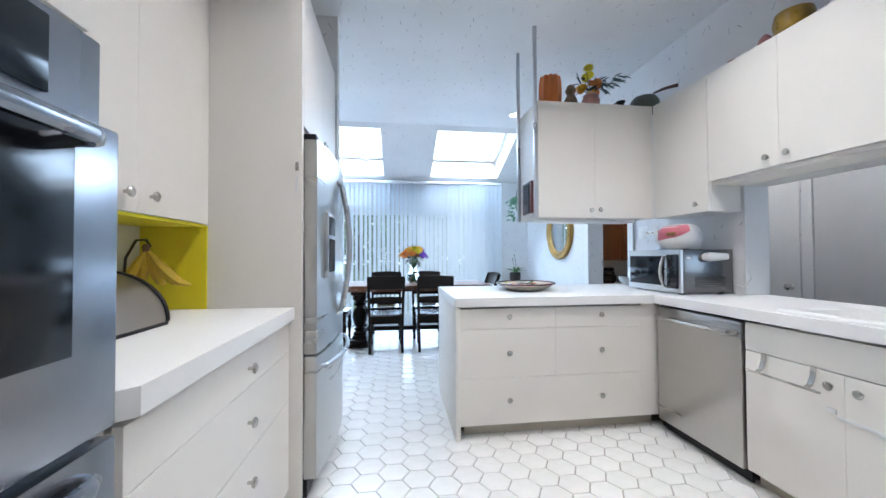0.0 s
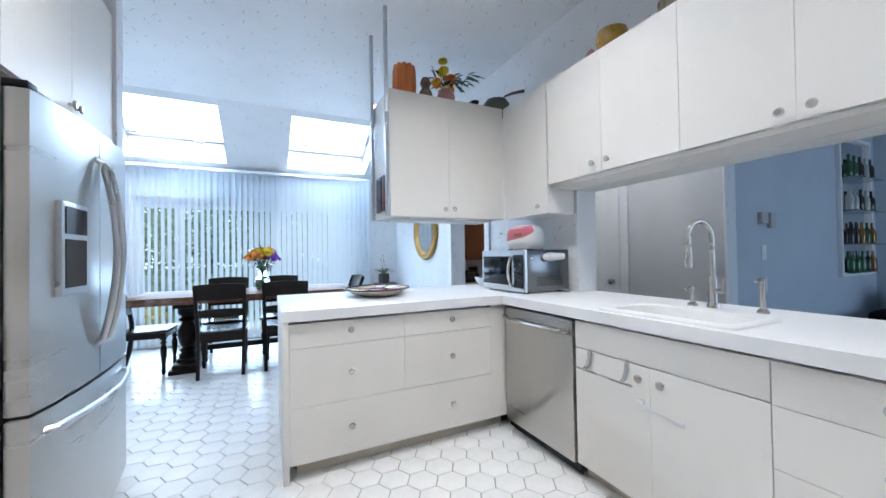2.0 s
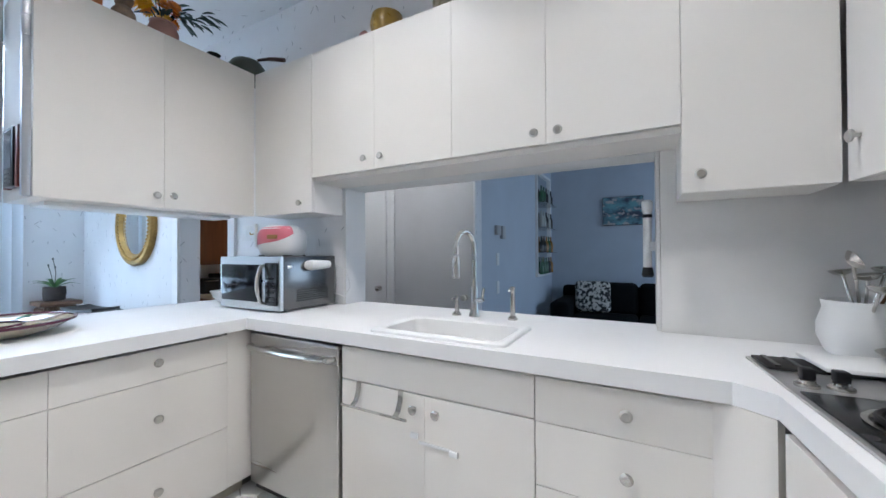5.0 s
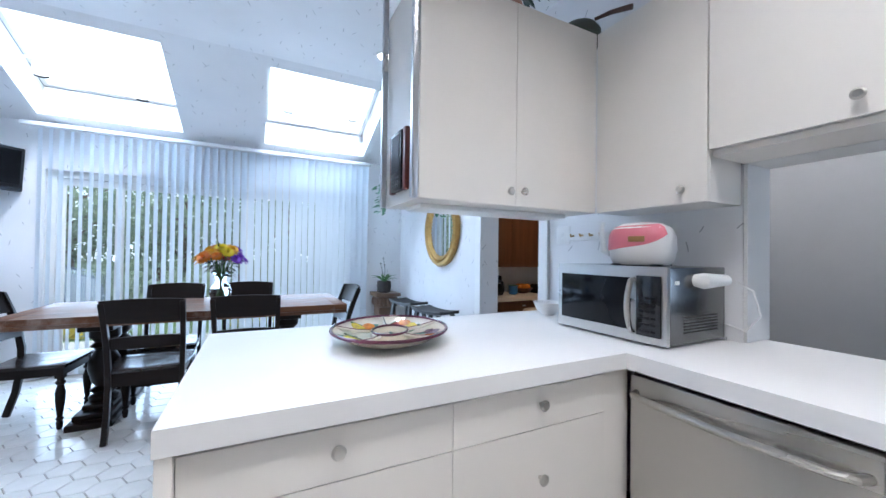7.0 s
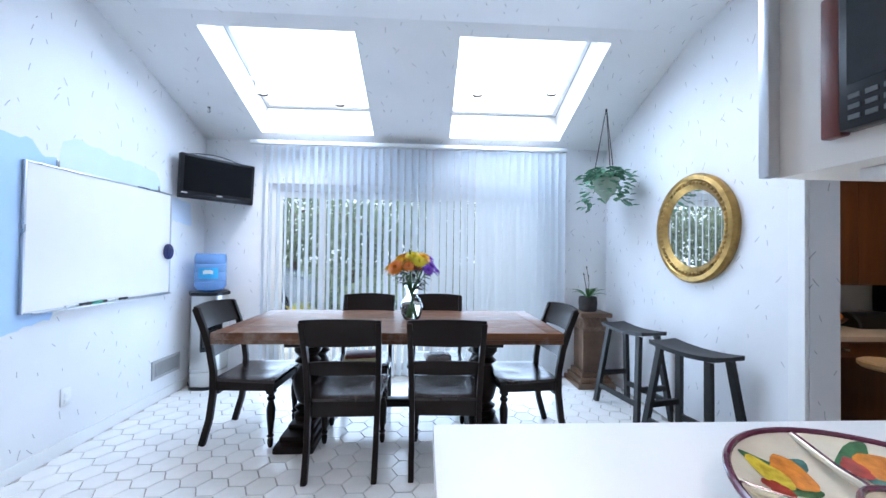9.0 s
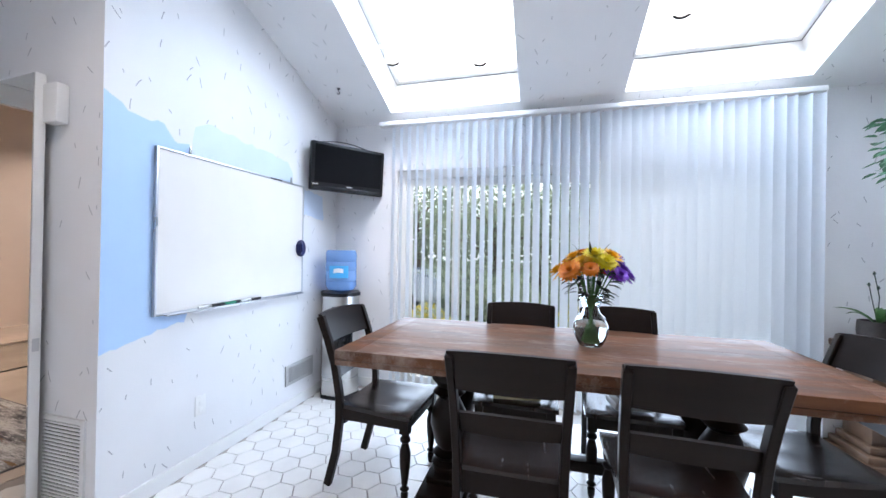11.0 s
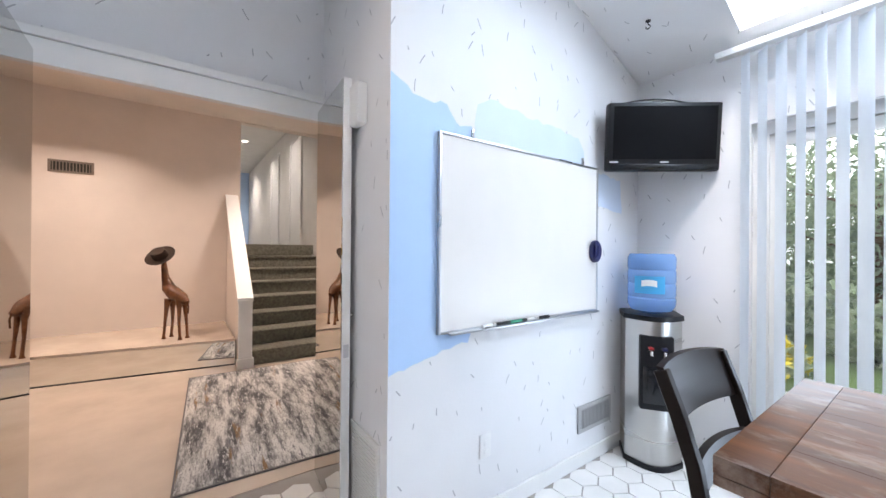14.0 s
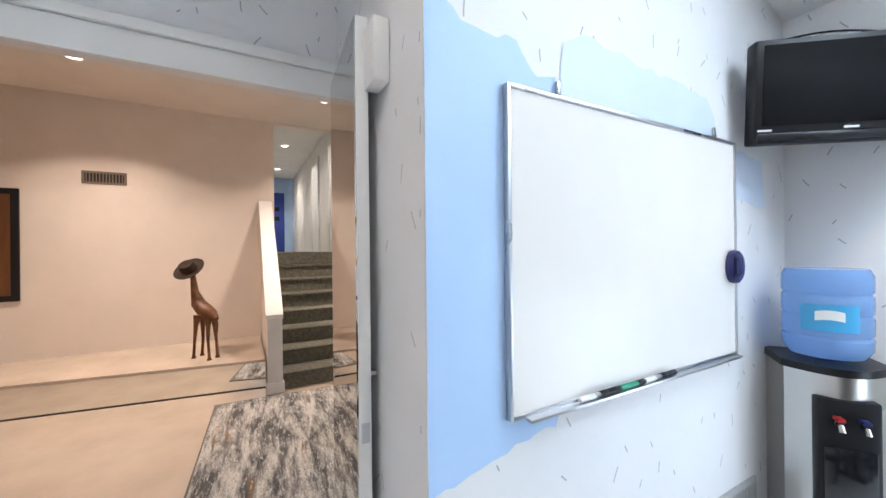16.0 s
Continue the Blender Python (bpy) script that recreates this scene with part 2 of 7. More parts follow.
def tube(bm, pts, r, seg=8, radii=None, cap=True):
    pts = [Vector(p) for p in pts]
    rings, side = [], None
    for i, p in enumerate(pts):
        d = (pts[min(i + 1, len(pts) - 1)] - pts[max(i - 1, 0)]).normalized()
        if side is None:
            side = d.orthogonal().normalized()
        side = (side - d * side.dot(d)).normalized()
        up = d.cross(side)
        rr = radii[i] if radii else r
        rings.append([bm.verts.new(p + (side * math.cos(2 * math.pi * k / seg) + up * math.sin(2 * math.pi * k / seg)) * rr) for k in range(seg)])
    for a, b in zip(rings, rings[1:]):
        for i in range(seg):
            bm.faces.new((a[i], a[(i + 1) % seg], b[(i + 1) % seg], b[i]))
    if cap:
        bm.faces.new(list(reversed(rings[0])))
        bm.faces.new(rings[-1])
    return bm


def bar(bm, pts, w, d):
    """A bar of rectangular section, w across x and d deep, along points in the yz plane at x given by each point."""
    rings = []
    pts = [Vector(p) for p in pts]
    for i, p in enumerate(pts):
        t = (pts[min(i + 1, len(pts) - 1)] - pts[max(i - 1, 0)]).normalized()
        n = Vector((0, -t.z, t.y))
        rings.append([bm.verts.new(p + Vector((sx * w / 2, 0, 0)) + n * sy * d / 2) for sx, sy in ((-1, -1), (1, -1), (1, 1), (-1, 1))])
    for a, b in zip(rings, rings[1:]):
        for i in range(4):
            bm.faces.new((a[i], a[(i + 1) % 4], b[(i + 1) % 4], b[i]))
    bm.faces.new(list(reversed(rings[0])))
    bm.faces.new(rings[-1])
    return bm


def prism(bm, outline, z0, z1):
    lo, hi = [bm.verts.new((x, y, z0)) for x, y in outline], [bm.verts.new((x, y, z1)) for x, y in outline]
    bm.faces.new(list(reversed(lo)))
    bm.faces.new(hi)
    n = len(outline)
    for i in range(n):
        bm.faces.new((lo[i], lo[(i + 1) % n], hi[(i + 1) % n], hi[i]))
    return bm


def arc(fn, n):
    return [fn(i / (n - 1)) for i in range(n)]


def mesh_of(bm, mat, smooth=True):
    bmesh.ops.recalc_face_normals(bm, faces=list(bm.faces))
    me = bpy.data.meshes.new("mesh")
    bm.to_mesh(me)
    bm.free()
    me.materials.append(mat)
    if smooth:
        me.polygons.foreach_set("use_smooth", [True] * len(me.polygons))
        me.set_sharp_from_angle(angle=radians(32))
    return me


def part(name, bm, mat, parent, label="", m=None):
    ob = new(name, mesh_of(bm, mat))
    ob.parent = parent
    if m is not None:
        ob.matrix_basis = m
    return tagged(ob, label)


def thing(name, m, label, category, group=""):
    ob = new(name)
    ob.empty_display_size = 0.1
    ob.matrix_basis = m
    return tagged(ob, label, category, group)


def solid(name, bm, mat, m, label, category, group=""):
    ob = new(name, mesh_of(bm, mat))
    ob.matrix_basis = m
    return tagged(ob, label, category, group)


def struct(name, bm, mat, label=""):
    return tagged(new(name, mesh_of(bm, mat, False)), label or name.replace("_", " "), "structure", "", "structure")


def B():
    return bmesh.new()


def box(*a, **k):
    return bx(bmesh.new(), *a, **k)


# ---- the large structure ----
FLAT, CREASE, SLOPE = 3.0, 5.87, math.atan(0.385)
floor = struct("floor", box(-1.74, 3.62, -0.8, 7.45, -0.06, -0.006), M_GROUT, "grey grout bed under white hexagonal floor tiles")
struct("hall_floor", box(-5.45, -1.74, 1.5, 6.4, -0.06, 0.0), M_HALLTILE, "polished beige stone hall floor")

bm = B()
bx(bm, -1.02, -0.86, 5.22, 7.2, 0, 3.2)
struct("wall_west", bm, M_WALL, "white plaster dining wall with flecks and blue paint patches")
struct("wall_alcove", box(-1.72, -1.02, 5.22, 5.40, 0, 3.2), M_WALL, "flecked white plaster return wall beside the double door")
bm = B()
bx(bm, -1.86, -1.72, 5.24, 5.40, 0, 3.2)
bx(bm, -1.86, -1.72, 3.95, 5.24, 2.082, 3.2)
bx(bm, -1.86, -1.72, 3.40, 3.95, 0, 3.2)
struct("wall_hall_door", bm, M_WALL, "flecked white plaster wall over the double door")
struct("wall_partition", bx(box(-1.72, 0.15, 3.68, 3.92, 0, 3.2), 0.15, 0.66, 3.68, 3.78, 0, 3.2), M_WALL, "flecked white partition wall behind the refrigerator")
bm = B()
bx(bm, -1.02, -0.22, 7.2, 7.4, 0, 2.62)
bx(bm, -0.22, 2.84, 7.2, 7.4, 2.04, 2.62)
bx(bm, 2.84, 3.62, 7.2, 7.4, 0, 2.62)
struct("wall_north", bm, M_WALL, "white plaster wall with a wide sliding glass door")
bm = B()
bx(bm, 3.45, 3.62, 5.06, 7.4, 0, 3.2)
bx(bm, 3.45, 3.62, 4.30, 5.06, 2.04, 3.2)
bx(bm, 3.45, 3.62, 3.08, 4.30, 0, 3.2)
bx(bm, 3.45, 3.62, 1.33, 3.08, 0, 0.90)
bx(bm, 3.45, 3.62, 1.33, 3.08, 1.68, 3.2)
struct("wall_east", bm, M_WALL, "white plaster wall with a doorway and a pass-through opening")
struct("wall_east_range", box(3.45, 3.62, 0.0, 1.33, 0, 3.2), M_PLAIN, "plain white wall beside the cooktop")
struct("wall_oven_side", box(-0.18, -0.06, -0.8, 3.68, 0, 3.2), M_PLAIN, "plain white wall behind the kitchen cabinets")
struct("wall_south", box(-0.18, 3.62, -0.92, -0.8, 0, 3.2), M_PLAIN, "plain white wall closing the kitchen")
struct("wall_range", box(1.75, 3.45, 0.25, 0.37, 0, 3.2), M_PLAIN, "plain white wall behind the cooktop")

bm = B()
bx(bm, -1.86, 3.62, -0.92, CREASE, FLAT, FLAT + 0.12)
sl = B()
S0, S1, SE = 0.118, 1.286, 1.56
for x0, x1, s0, s1 in ((-1.02, 3.62, 0, S0), (-1.02, 3.62, S1, SE), (-1.02, -0.24, S0, S1), (0.90, 1.69, S0, S1), (2.86, 3.62, S0, S1)):
    bx(sl, x0, x1, s0, s1, 0, 0.12)
SLOPED = Matrix.Translation((0, CREASE, FLAT)) @ Matrix.Rotation(-SLOPE, 4, "X")
merge(bm, sl, SLOPED)
struct("ceiling", bm, M_CEIL, "white flecked ceiling, flat over the kitchen and sloping over the table")

# skylights: a shaft through the roof with a pane at its top
for x0, x1 in ((-0.24, 0.90), (1.69, 2.86)):
    light_well = thing("skylight", SLOPED, "white-framed skylight in the sloped ceiling", "skylight", "skylights")
    light_well["kind"] = "structure"
    f = B()
    bx(f, x0 - 0.03, x0, S0 - 0.03, S1 + 0.03, 0.12, 0.36)
    bx(f, x1, x1 + 0.03, S0 - 0.03, S1 + 0.03, 0.12, 0.36)
    bx(f, x0, x1, S0 - 0.03, S0, 0.12, 0.36)
    bx(f, x0, x1, S1, S1 + 0.03, 0.12, 0.36)
    part("shaft", f, M_TRIM, light_well)
    f = B()
    for a, b, c, d in ((x0, x0 + 0.035, S0, S1), (x1 - 0.035, x1, S0, S1), (x0 + 0.035, x1 - 0.035, S0, S0 + 0.035), (x0 + 0.035, x1 - 0.035, S1 - 0.035, S1)):
        bx(f, a, b, c, d, 0.33, 0.37)
    part("frame", f, M_TRIM, light_well)
    f = B()
    for a, b, c, d in ((x0, x0 + 0.003, S0, S1), (x1 - 0.003, x1, S0, S1), (x0 + 0.003, x1 - 0.003, S0, S0 + 0.003), (x0 + 0.003, x1 - 0.003, S1 - 0.003, S1)):
        bx(f, a, b, c, d, 0.319, 0.325)
    part("gasket", f, M_GASKET, light_well, "dark seal round the skylight sash")
    pane = part("pane", box(x0 + 0.03, x1 - 0.03, S0 + 0.03, S1 - 0.03, 0.345, 0.352), M_GLASS, light_well)
    pane.visible_shadow = False

# doorway casings
bm = B()
for y0, y1, z0, z1 in ((5.06, 5.15, 0, 2.13), (4.21, 4.30, 0, 2.13), (4.30, 5.06, 2.04, 2.13)):
    bx(bm, 3.425, 3.448, y0, y1, z0, z1, 0.004)
struct("trim_pantry", bm, M_TRIM, "white painted casing round the pantry doorway")
bm = B()
for y0, y1, z0, z1 in ((3.925, 5.218, 2.04, 2.145), ):
    bx(bm, -1.718, -1.69, y0, y1, z0, z1, 0.004)
bx(bm, -1.718, -1.675, 3.925, 5.215, 2.145, 2.185, 0.004)
struct("trim_hall", bm, M_TRIM, "white moulded casing over the hall door")
bm = B()
bx(bm, -0.858, -0.845, 5.22, 7.198, 0, 0.085)
bx(bm, 3.435, 3.448, 5.16, 7.198, 0, 0.085)
bx(bm, -0.845, -0.25, 7.185, 7.198, 0, 0.085)
struct("baseboard", bm, M_TRIM, "white painted baseboard")

# hall behind the double door
HB = -5.45
bm = B()
bx(bm, HB - 0.12, HB, 1.5, 5.22, 0, 3.9)
bx(bm, HB - 0.12, HB, 5.22, 6.33, 3.09, 3.9)
struct("hall_wall_back", bm, M_PEACH, "peach painted hall wall with a stair opening")
struct("hall_wall_side", box(-13.0, -1.74, 6.33, 6.45, 0, 4.2), M_PLAIN, "plain hall wall beside the stairs")
struct("hall_wall_far", box(HB, -1.74, 1.38, 1.5, 0, 3.9), M_PEACH, "peach painted hall wall")
struct("hall_wall_door", box(-1.9, -1.86, 1.5, 3.93, 0, 3.2), M_PEACH, "peach painted wall beside the double door")
struct("hall_ceiling", box(HB, -1.86, 1.5, 6.33, 3.1, 3.2), M_PEACH, "plain peach hall ceiling")
struct("corridor_wall", box(-13.0, HB - 0.12, 5.06, 5.18, 1.2, 4.2), M_PLAIN, "plain corridor wall upstairs")
struct("corridor_ceiling", box(-13.0, HB - 0.12, 5.18, 6.33, 3.75, 3.85), M_PLAIN, "white corridor ceiling upstairs")
struct("corridor_floor", box(-13.0, -5.75, 5.18, 6.33, 1.2, 1.36), M_CARPET, "olive carpet of the corridor upstairs")
struct("corridor_end", box(-13.1, -13.0, 5.0, 6.45, 1.2, 4.2), M_PAINT1, "blue wall at the corridor end")
LEDGE = [(HB, 1.5), (-4.74, 1.5), (-4.22, 5.04), (HB, 5.04)]
ledge = struct("hall_ledge", prism(B(), LEDGE, 0, 0.285), M_HALLTILE, "raised stone ledge along the hall wall")
tagged(part("ledge_mirror", prism(B(), [(-4.738, 1.5), (-4.73, 1.5), (-4.21, 5.04), (-4.218, 5.04)], 0.004, 0.262), M_MIRROR, ledge), "mirror facing on the ledge front")
part("ledge_base", prism(B(), [(-4.729, 1.5), (-4.718, 1.5), (-4.198, 5.04), (-4.209, 5.04)], 0.0005, 0.010), M_DARKGAP, ledge, "dark joint under the ledge mirror")

# living room behind the pass-through
struct("living_floor", box(3.62, 7.32, -1.2, 4.16, -0.06, 0.0), surf("dark_living_floor", (0.16, 0.10, 0.07), 0.4), "brown living room floor")
struct("living_wall_door", box(4.42, 4.54, 2.58, 4.16, 0, 3.2), M_WALL, "pale grey living room wall with a door")
struct("living_wall_side", box(4.54, 7.2, 2.58, 2.70, 0, 3.2), M_BLUEWALL, "pale blue living room wall")
struct("living_wall_far", box(7.2, 7.32, -1.2, 2.70, 0, 3.2), M_BLUEWALL, "pale blue living room wall with pictures")
# The gap in this unseen wall is made only for the added lamp.
bm = B()
for x0, x1, z0, z1 in ((3.62, 4.8, 0, 3.2), (6.9, 7.32, 0, 3.2), (4.8, 6.9, 0, 0.7), (4.8, 6.9, 2.3, 3.2)):
    bx(bm, x0, x1, -1.32, -1.2, z0, z1)
struct("living_wall_south", bm, M_BLUEWALL, "pale blue living room wall")
struct("living_ceiling", box(3.62, 7.32, -1.32, 4.16, 3.1, 3.2), M_PLAIN, "plain white living room ceiling")
struct("pantry_wall_south", box(3.62, 6.2, 4.16, 4.28, 0, 3.2), M_PLAIN, "plain wall between pantry and living room")

# pantry behind the doorway
struct("pantry_floor", box(3.62, 6.2, 4.28, 7.4, -0.06, 0.0), surf("pantry_floor_tile", (0.35, 0.26, 0.18), 0.4), "brown pantry floor")
struct("pantry_wall_east", box(6.08, 6.2, 4.28, 7.4, 0, 3.2), M_OAK, "dark panelled pantry wall")
struct("pantry_wall_north", box(3.62, 6.2, 7.28, 7.4, 0, 3.2), M_PLAIN, "plain pantry wall")
struct("pantry_ceiling", box(3.62, 6.2, 4.28, 7.4, 2.45, 2.55), M_PLAIN, "plain pantry ceiling")

# sliding glass door
gd = thing("sliding_glass_door", pose(0, 7.24, 0), "white-framed sliding glass door behind blinds", "door")
gd["kind"] = "structure"
f = B()
bx(f, -0.22, -0.15, 0, 0.11, 0.03, 2.04)
bx(f, 2.77, 2.84, 0, 0.11, 0.03, 2.04)
bx(f, -0.15, 2.77, 0, 0.11, 1.97, 2.04)
bx(f, -0.22, 2.84, 0, 0.11, 0.0, 0.03)
part("door_frame", f, M_TRIM, gd)
for k, (x0, x1, y) in enumerate(((-0.15, 0.36, 0.02), (0.30, 1.55, 0.055), (1.50, 2.77, 0.02))):
    f = B()
    bx(f, x0, x0 + 0.06, y, y + 0.03, 0.035, 1.965)
    bx(f, x1 - 0.06, x1, y, y + 0.03, 0.035, 1.965)
    bx(f, x0 + 0.06, x1 - 0.06, y, y + 0.03, 1.90, 1.965)
    bx(f, x0 + 0.06, x1 - 0.06, y, y + 0.03, 0.035, 0.12)
    sash = part("sash", f, M_TRIM, gd)
    p = part("pane", box(x0 + 0.05, x1 - 0.05, y + 0.012, y + 0.018, 0.11, 1.91), M_GLASS, sash)
    p.visible_shadow = False


# ---- kitchen ----
def knob(parent, u, z, y=0.0):
    bm = B()
    lathe(bm, ((0.006, 0), (0.006, -0.014), (0.017, -0.018), (0.0185, -0.024), (0.012, -0.029)), 14, (u, y, z), "Y")
    return part("knob", bm, M_CHROME, parent, "round nickel knob")


def cabinet(name, m, w, depth, z0, z1, panels, label, kick=0.0, group="", category="cabinet"):
    """Front in the local plane y = 0, depth towards +y. panels: name, u0, u1, z0, z1 and the knobs' places."""
    ob = thing(name, m, label, category, group)
    low = 0.8 < z1 < 0.9
    part("body", box(0, w, 0.022, depth, z0 + kick, z1 - (0.024 if low else 0)), M_CAB, ob)
    if kick:
        part("kick_board", box(0, w, 0.075, 0.09, z0, z0 + kick), M_KICK, ob, "cream kick board")
    for kind, u0, u1, a, b, knobs in panels:
        p = part(kind, box(u0 + 0.0007, u1 - 0.0007, 0, 0.0205, a + 0.0012, b - (0.011 if low and b > z1 - 0.01 else 0.0012), bevel=0.0008, seg=1), M_CAB, ob)
        for ku, kz in knobs:
            knob(p, ku, kz)
    return ob


# peninsula
PF = 3.20
peninsula_rows = ((0.705, 0.85), (0.387, 0.705), (0.085, 0.387))
(r1a, r1b), (r2a, r2b), (r3a, r3b) = peninsula_rows
pen = cabinet("base_cabinet", pose(1.505, PF, 0), 1.267, 0.62, 0.085, 0.85,
              [("drawer", 0, 0.647, r1a, r1b, [(0.325, 0.785)]), ("drawer", 0.647, 1.267, r1a, r1b, [(0.967, 0.785)]), ("drawer", 0, 0.647, r2a, r2b, [(0.325, 0.55)]),
               ("drawer", 0.647, 1.267, r2a, r2b, [(0.967, 0.55)]), ("drawer", 0, 1.267, r3a, r3b, [(0.325, 0.245), (0.967, 0.245)])],
              "white laminate peninsula cabinet with five drawers and nickel knobs", 0)
part("kick_board", box(0.04, 1.39, 0.075, 0.09, 0, 0.085), M_KICK, pen, "cream kick board")
solid("end_panel", box(1.473, 1.504, PF - 0.02, 4.09, 0, 0.853, bevel=0.003), M_CAB, pose(0, 0, 0), "thick white laminate panel ending the peninsula", "panel")
solid("back_panel", box(1.504, 3.44, 3.83, 3.85, 0, 0.853), M_CAB, pose(0, 0, 0), "white laminate back panel of the peninsula", "panel")
solid("corner_filler", box(2.774, 2.90, PF + 0.004, PF + 0.03, 0.085, 0.853), M_CAB, pose(0, 0, 0), "white laminate filler strip in the cabinet corner", "panel")

# right run, facing -x
RX = 2.885


def facing_west(y, x=RX):
    return pose(x, y, 0, 0, 0, -90)


dw = thing("dishwasher", facing_west(3.185), "stainless steel dishwasher built in under the counter", "dishwasher")
part("body", box(0, 0.635, 0.03, 0.56, 0.02, 0.852), M_BLACK, dw)
part("door", box(0.012, 0.623, -0.01, 0.03, 0.075, 0.835, bevel=0.006), M_STEEL, dw, "brushed stainless steel door")
bm = B()
tube(bm, [(0.035, -0.012, 0.775), (0.045, -0.04, 0.775), (0.08, -0.052, 0.772), (0.32, -0.058, 0.768), (0.555, -0.052, 0.772), (0.59, -0.04, 0.775), (0.60, -0.012, 0.775)], 0.012, 10)
part("handle", bm, M_CHROME, dw, "curved steel bar handle")
part("kick_plate", box(0.012, 0.623, 0.05, 0.06, 0.0, 0.07), M_BLACK, dw, "black kick plate")

sink_base = cabinet("sink_base_cabinet", facing_west(2.548), 0.84, 0.56, 0, 0.853,
        [("panel", 0, 0.84, 0.70, 0.85, []), ("door", 0, 0.42, 0.085, 0.697, [(0.378, 0.642)]), ("door", 0.42, 0.84, 0.085, 0.697, [(0.478, 0.642)])],
        "white laminate sink cabinet with two doors and a towel bar", 0.085)
bm = B()
for u in (0.10, 0.315):
    bar(bm, [(u, 0.0, 0.700), (u, -0.006, 0.698), (u, -0.010, 0.66), (u, -0.026, 0.625), (u, -0.048, 0.614)], 0.022, 0.003)
tube(bm, [(0.045, -0.05, 0.612), (0.37, -0.05, 0.612)], 0.0055, 10)
part("towel_bar", bm, M_CHROME, sink_base, "wire towel bar hung over the door")
for u, z in ((0.36, 0.53), (0.53, 0.50)):
    part("latch", box(u, u + 0.035, -0.012, 0.0, z, z + 0.022, bevel=0.004), M_WHITE, sink_base, "translucent child-safety latch")
part("strap", box(0.395, 0.53, -0.005, 0.0, 0.512, 0.524, bevel=0.002), M_WHITE, sink_base, "clear safety strap")
cabinet("drawer_cabinet", facing_west(1.706), 0.47, 0.56, 0, 0.853, [("drawer", 0, 0.47, a, b, [(0.265, (a + b) / 2)]) for a, b in ((0.695, 0.85), (0.49, 0.695), (0.285, 0.49), (0.085, 0.285))],
        "white laminate cabinet with four drawers and nickel knobs", 0.085)

# range run, a few degrees off square
RANGE = pose(2.80, 1.125, 0, 0, 0, 184.5)
solid("corner_filler", prism(B(), [(2.90, 1.238), (2.886, 1.238), (2.80, 1.128), (2.82, 1.11)], 0.085, 0.853), M_CAB, pose(0, 0, 0), "white laminate filler strip in the range corner", "panel")
rb = cabinet("range_cabinet", RANGE, 1.02, 0.56, 0, 0.853, [("door", 0.03, 0.52, 0.085, 0.85, [(0.45, 0.75)]), ("door", 0.52, 1.01, 0.085, 0.85, [(0.59, 0.75)])], "white laminate base cabinet under the cooktop", 0.085)

# the one continuous worktop, with a hole for the sink
T0, T1 = 0.855, 0.912
top = thing("worktop", pose(0, 0, 0), "white laminate L-shaped worktop with square edges", "worktop")
part("peninsula_slab", box(1.470, 3.62, 3.175, 4.11, T0, T1), M_TOP, top)
for a in ((2.855, 3.62, 2.375, 3.175), (2.855, 2.925, 1.845, 2.375), (3.225, 3.62, 1.845, 2.375), (2.855, 3.62, 1.33, 1.845)):
    part("sink_slab", box(*a, T0, T1), M_TOP, top)
part("range_slab", prism(B(), [(2.855, 1.33), (2.855, 1.20), (2.80, 1.125), (1.80, 1.046), (1.80, 0.38), (3.44, 0.38), (3.44, 1.33)], T0, T1), M_TOP, top)

sink = thing("sink", pose(3.075, 2.11, T1), "white enamel drop-in kitchen sink", "sink")


def rounded(w, d, r, z, n=5):
    """A rectangle w by d with rounded corners, at height z."""
    pts = []
    for k, (sx, sy) in enumerate(((1, 1), (-1, 1), (-1, -1), (1, -1))):
        for i in range(n):
            a = math.pi / 2 * (k + i / (n - 1))
            pts.append((sx * (w / 2 - r) + r * math.cos(a), sy * (d / 2 - r) + r * math.sin(a), z))
    return pts


def rings_of(bm, rows):
    loops = [[bm.verts.new(p) for p in row] for row in rows]
    n = len(loops[0])
    for p, q in zip(loops, loops[1:]):
        for k in range(n):
            bm.faces.new((p[k], p[(k + 1) % n], q[(k + 1) % n], q[k]))
    return loops


rings_of(bm := B(), [rounded(0.375, 0.60, 0.035, 0.0005), rounded(0.372, 0.597, 0.034, 0.010), rounded(0.355, 0.58, 0.03, 0.017), rounded(0.325, 0.55, 0.03, 0.018), rounded(0.296, 0.522, 0.05, 0.008), rounded(0.292, 0.518, 0.05, -0.004)])
part("rim", bm, M_WHITE, sink, "raised white enamel rim")
lo = rings_of(bm := B(), [rounded(0.292, 0.518, 0.05, -0.004), rounded(0.27, 0.49, 0.06, -0.10), rounded(0.235, 0.45, 0.06, -0.175), rounded(0.19, 0.40, 0.05, -0.19)])
bm.faces.new(lo[-1])
part("basin", bm, M_WHITE, sink)
lathe(bm := B(), ((0.04, -0.192), (0.04, -0.186), (0.02, -0.187)), 16)
part("drain", bm, M_CHROME, sink, "steel drain")

fx, fy = 3.43, 2.16
faucet = thing("faucet", pose(fx, fy, T1, 0, 0, -12), "brushed nickel gooseneck faucet with pull-down spray", "faucet")
lathe(bm := B(), ((0.028, 0), (0.028, 0.012), (0.02, 0.03), (0.02, 0.14), (0.014, 0.16)), 16)
part("base", bm, M_CHROME, faucet)
bm = B()
tube(bm, [(0, 0, 0.14), (0, 0, 0.35)] + arc(lambda t: (-0.075 + 0.075 * math.cos(math.pi * t), 0, 0.35 + 0.085 * math.sin(math.pi * t)), 12) + [(-0.15, 0, 0.32)], 0.013, 12)
part("neck", bm, M_CHROME, faucet)
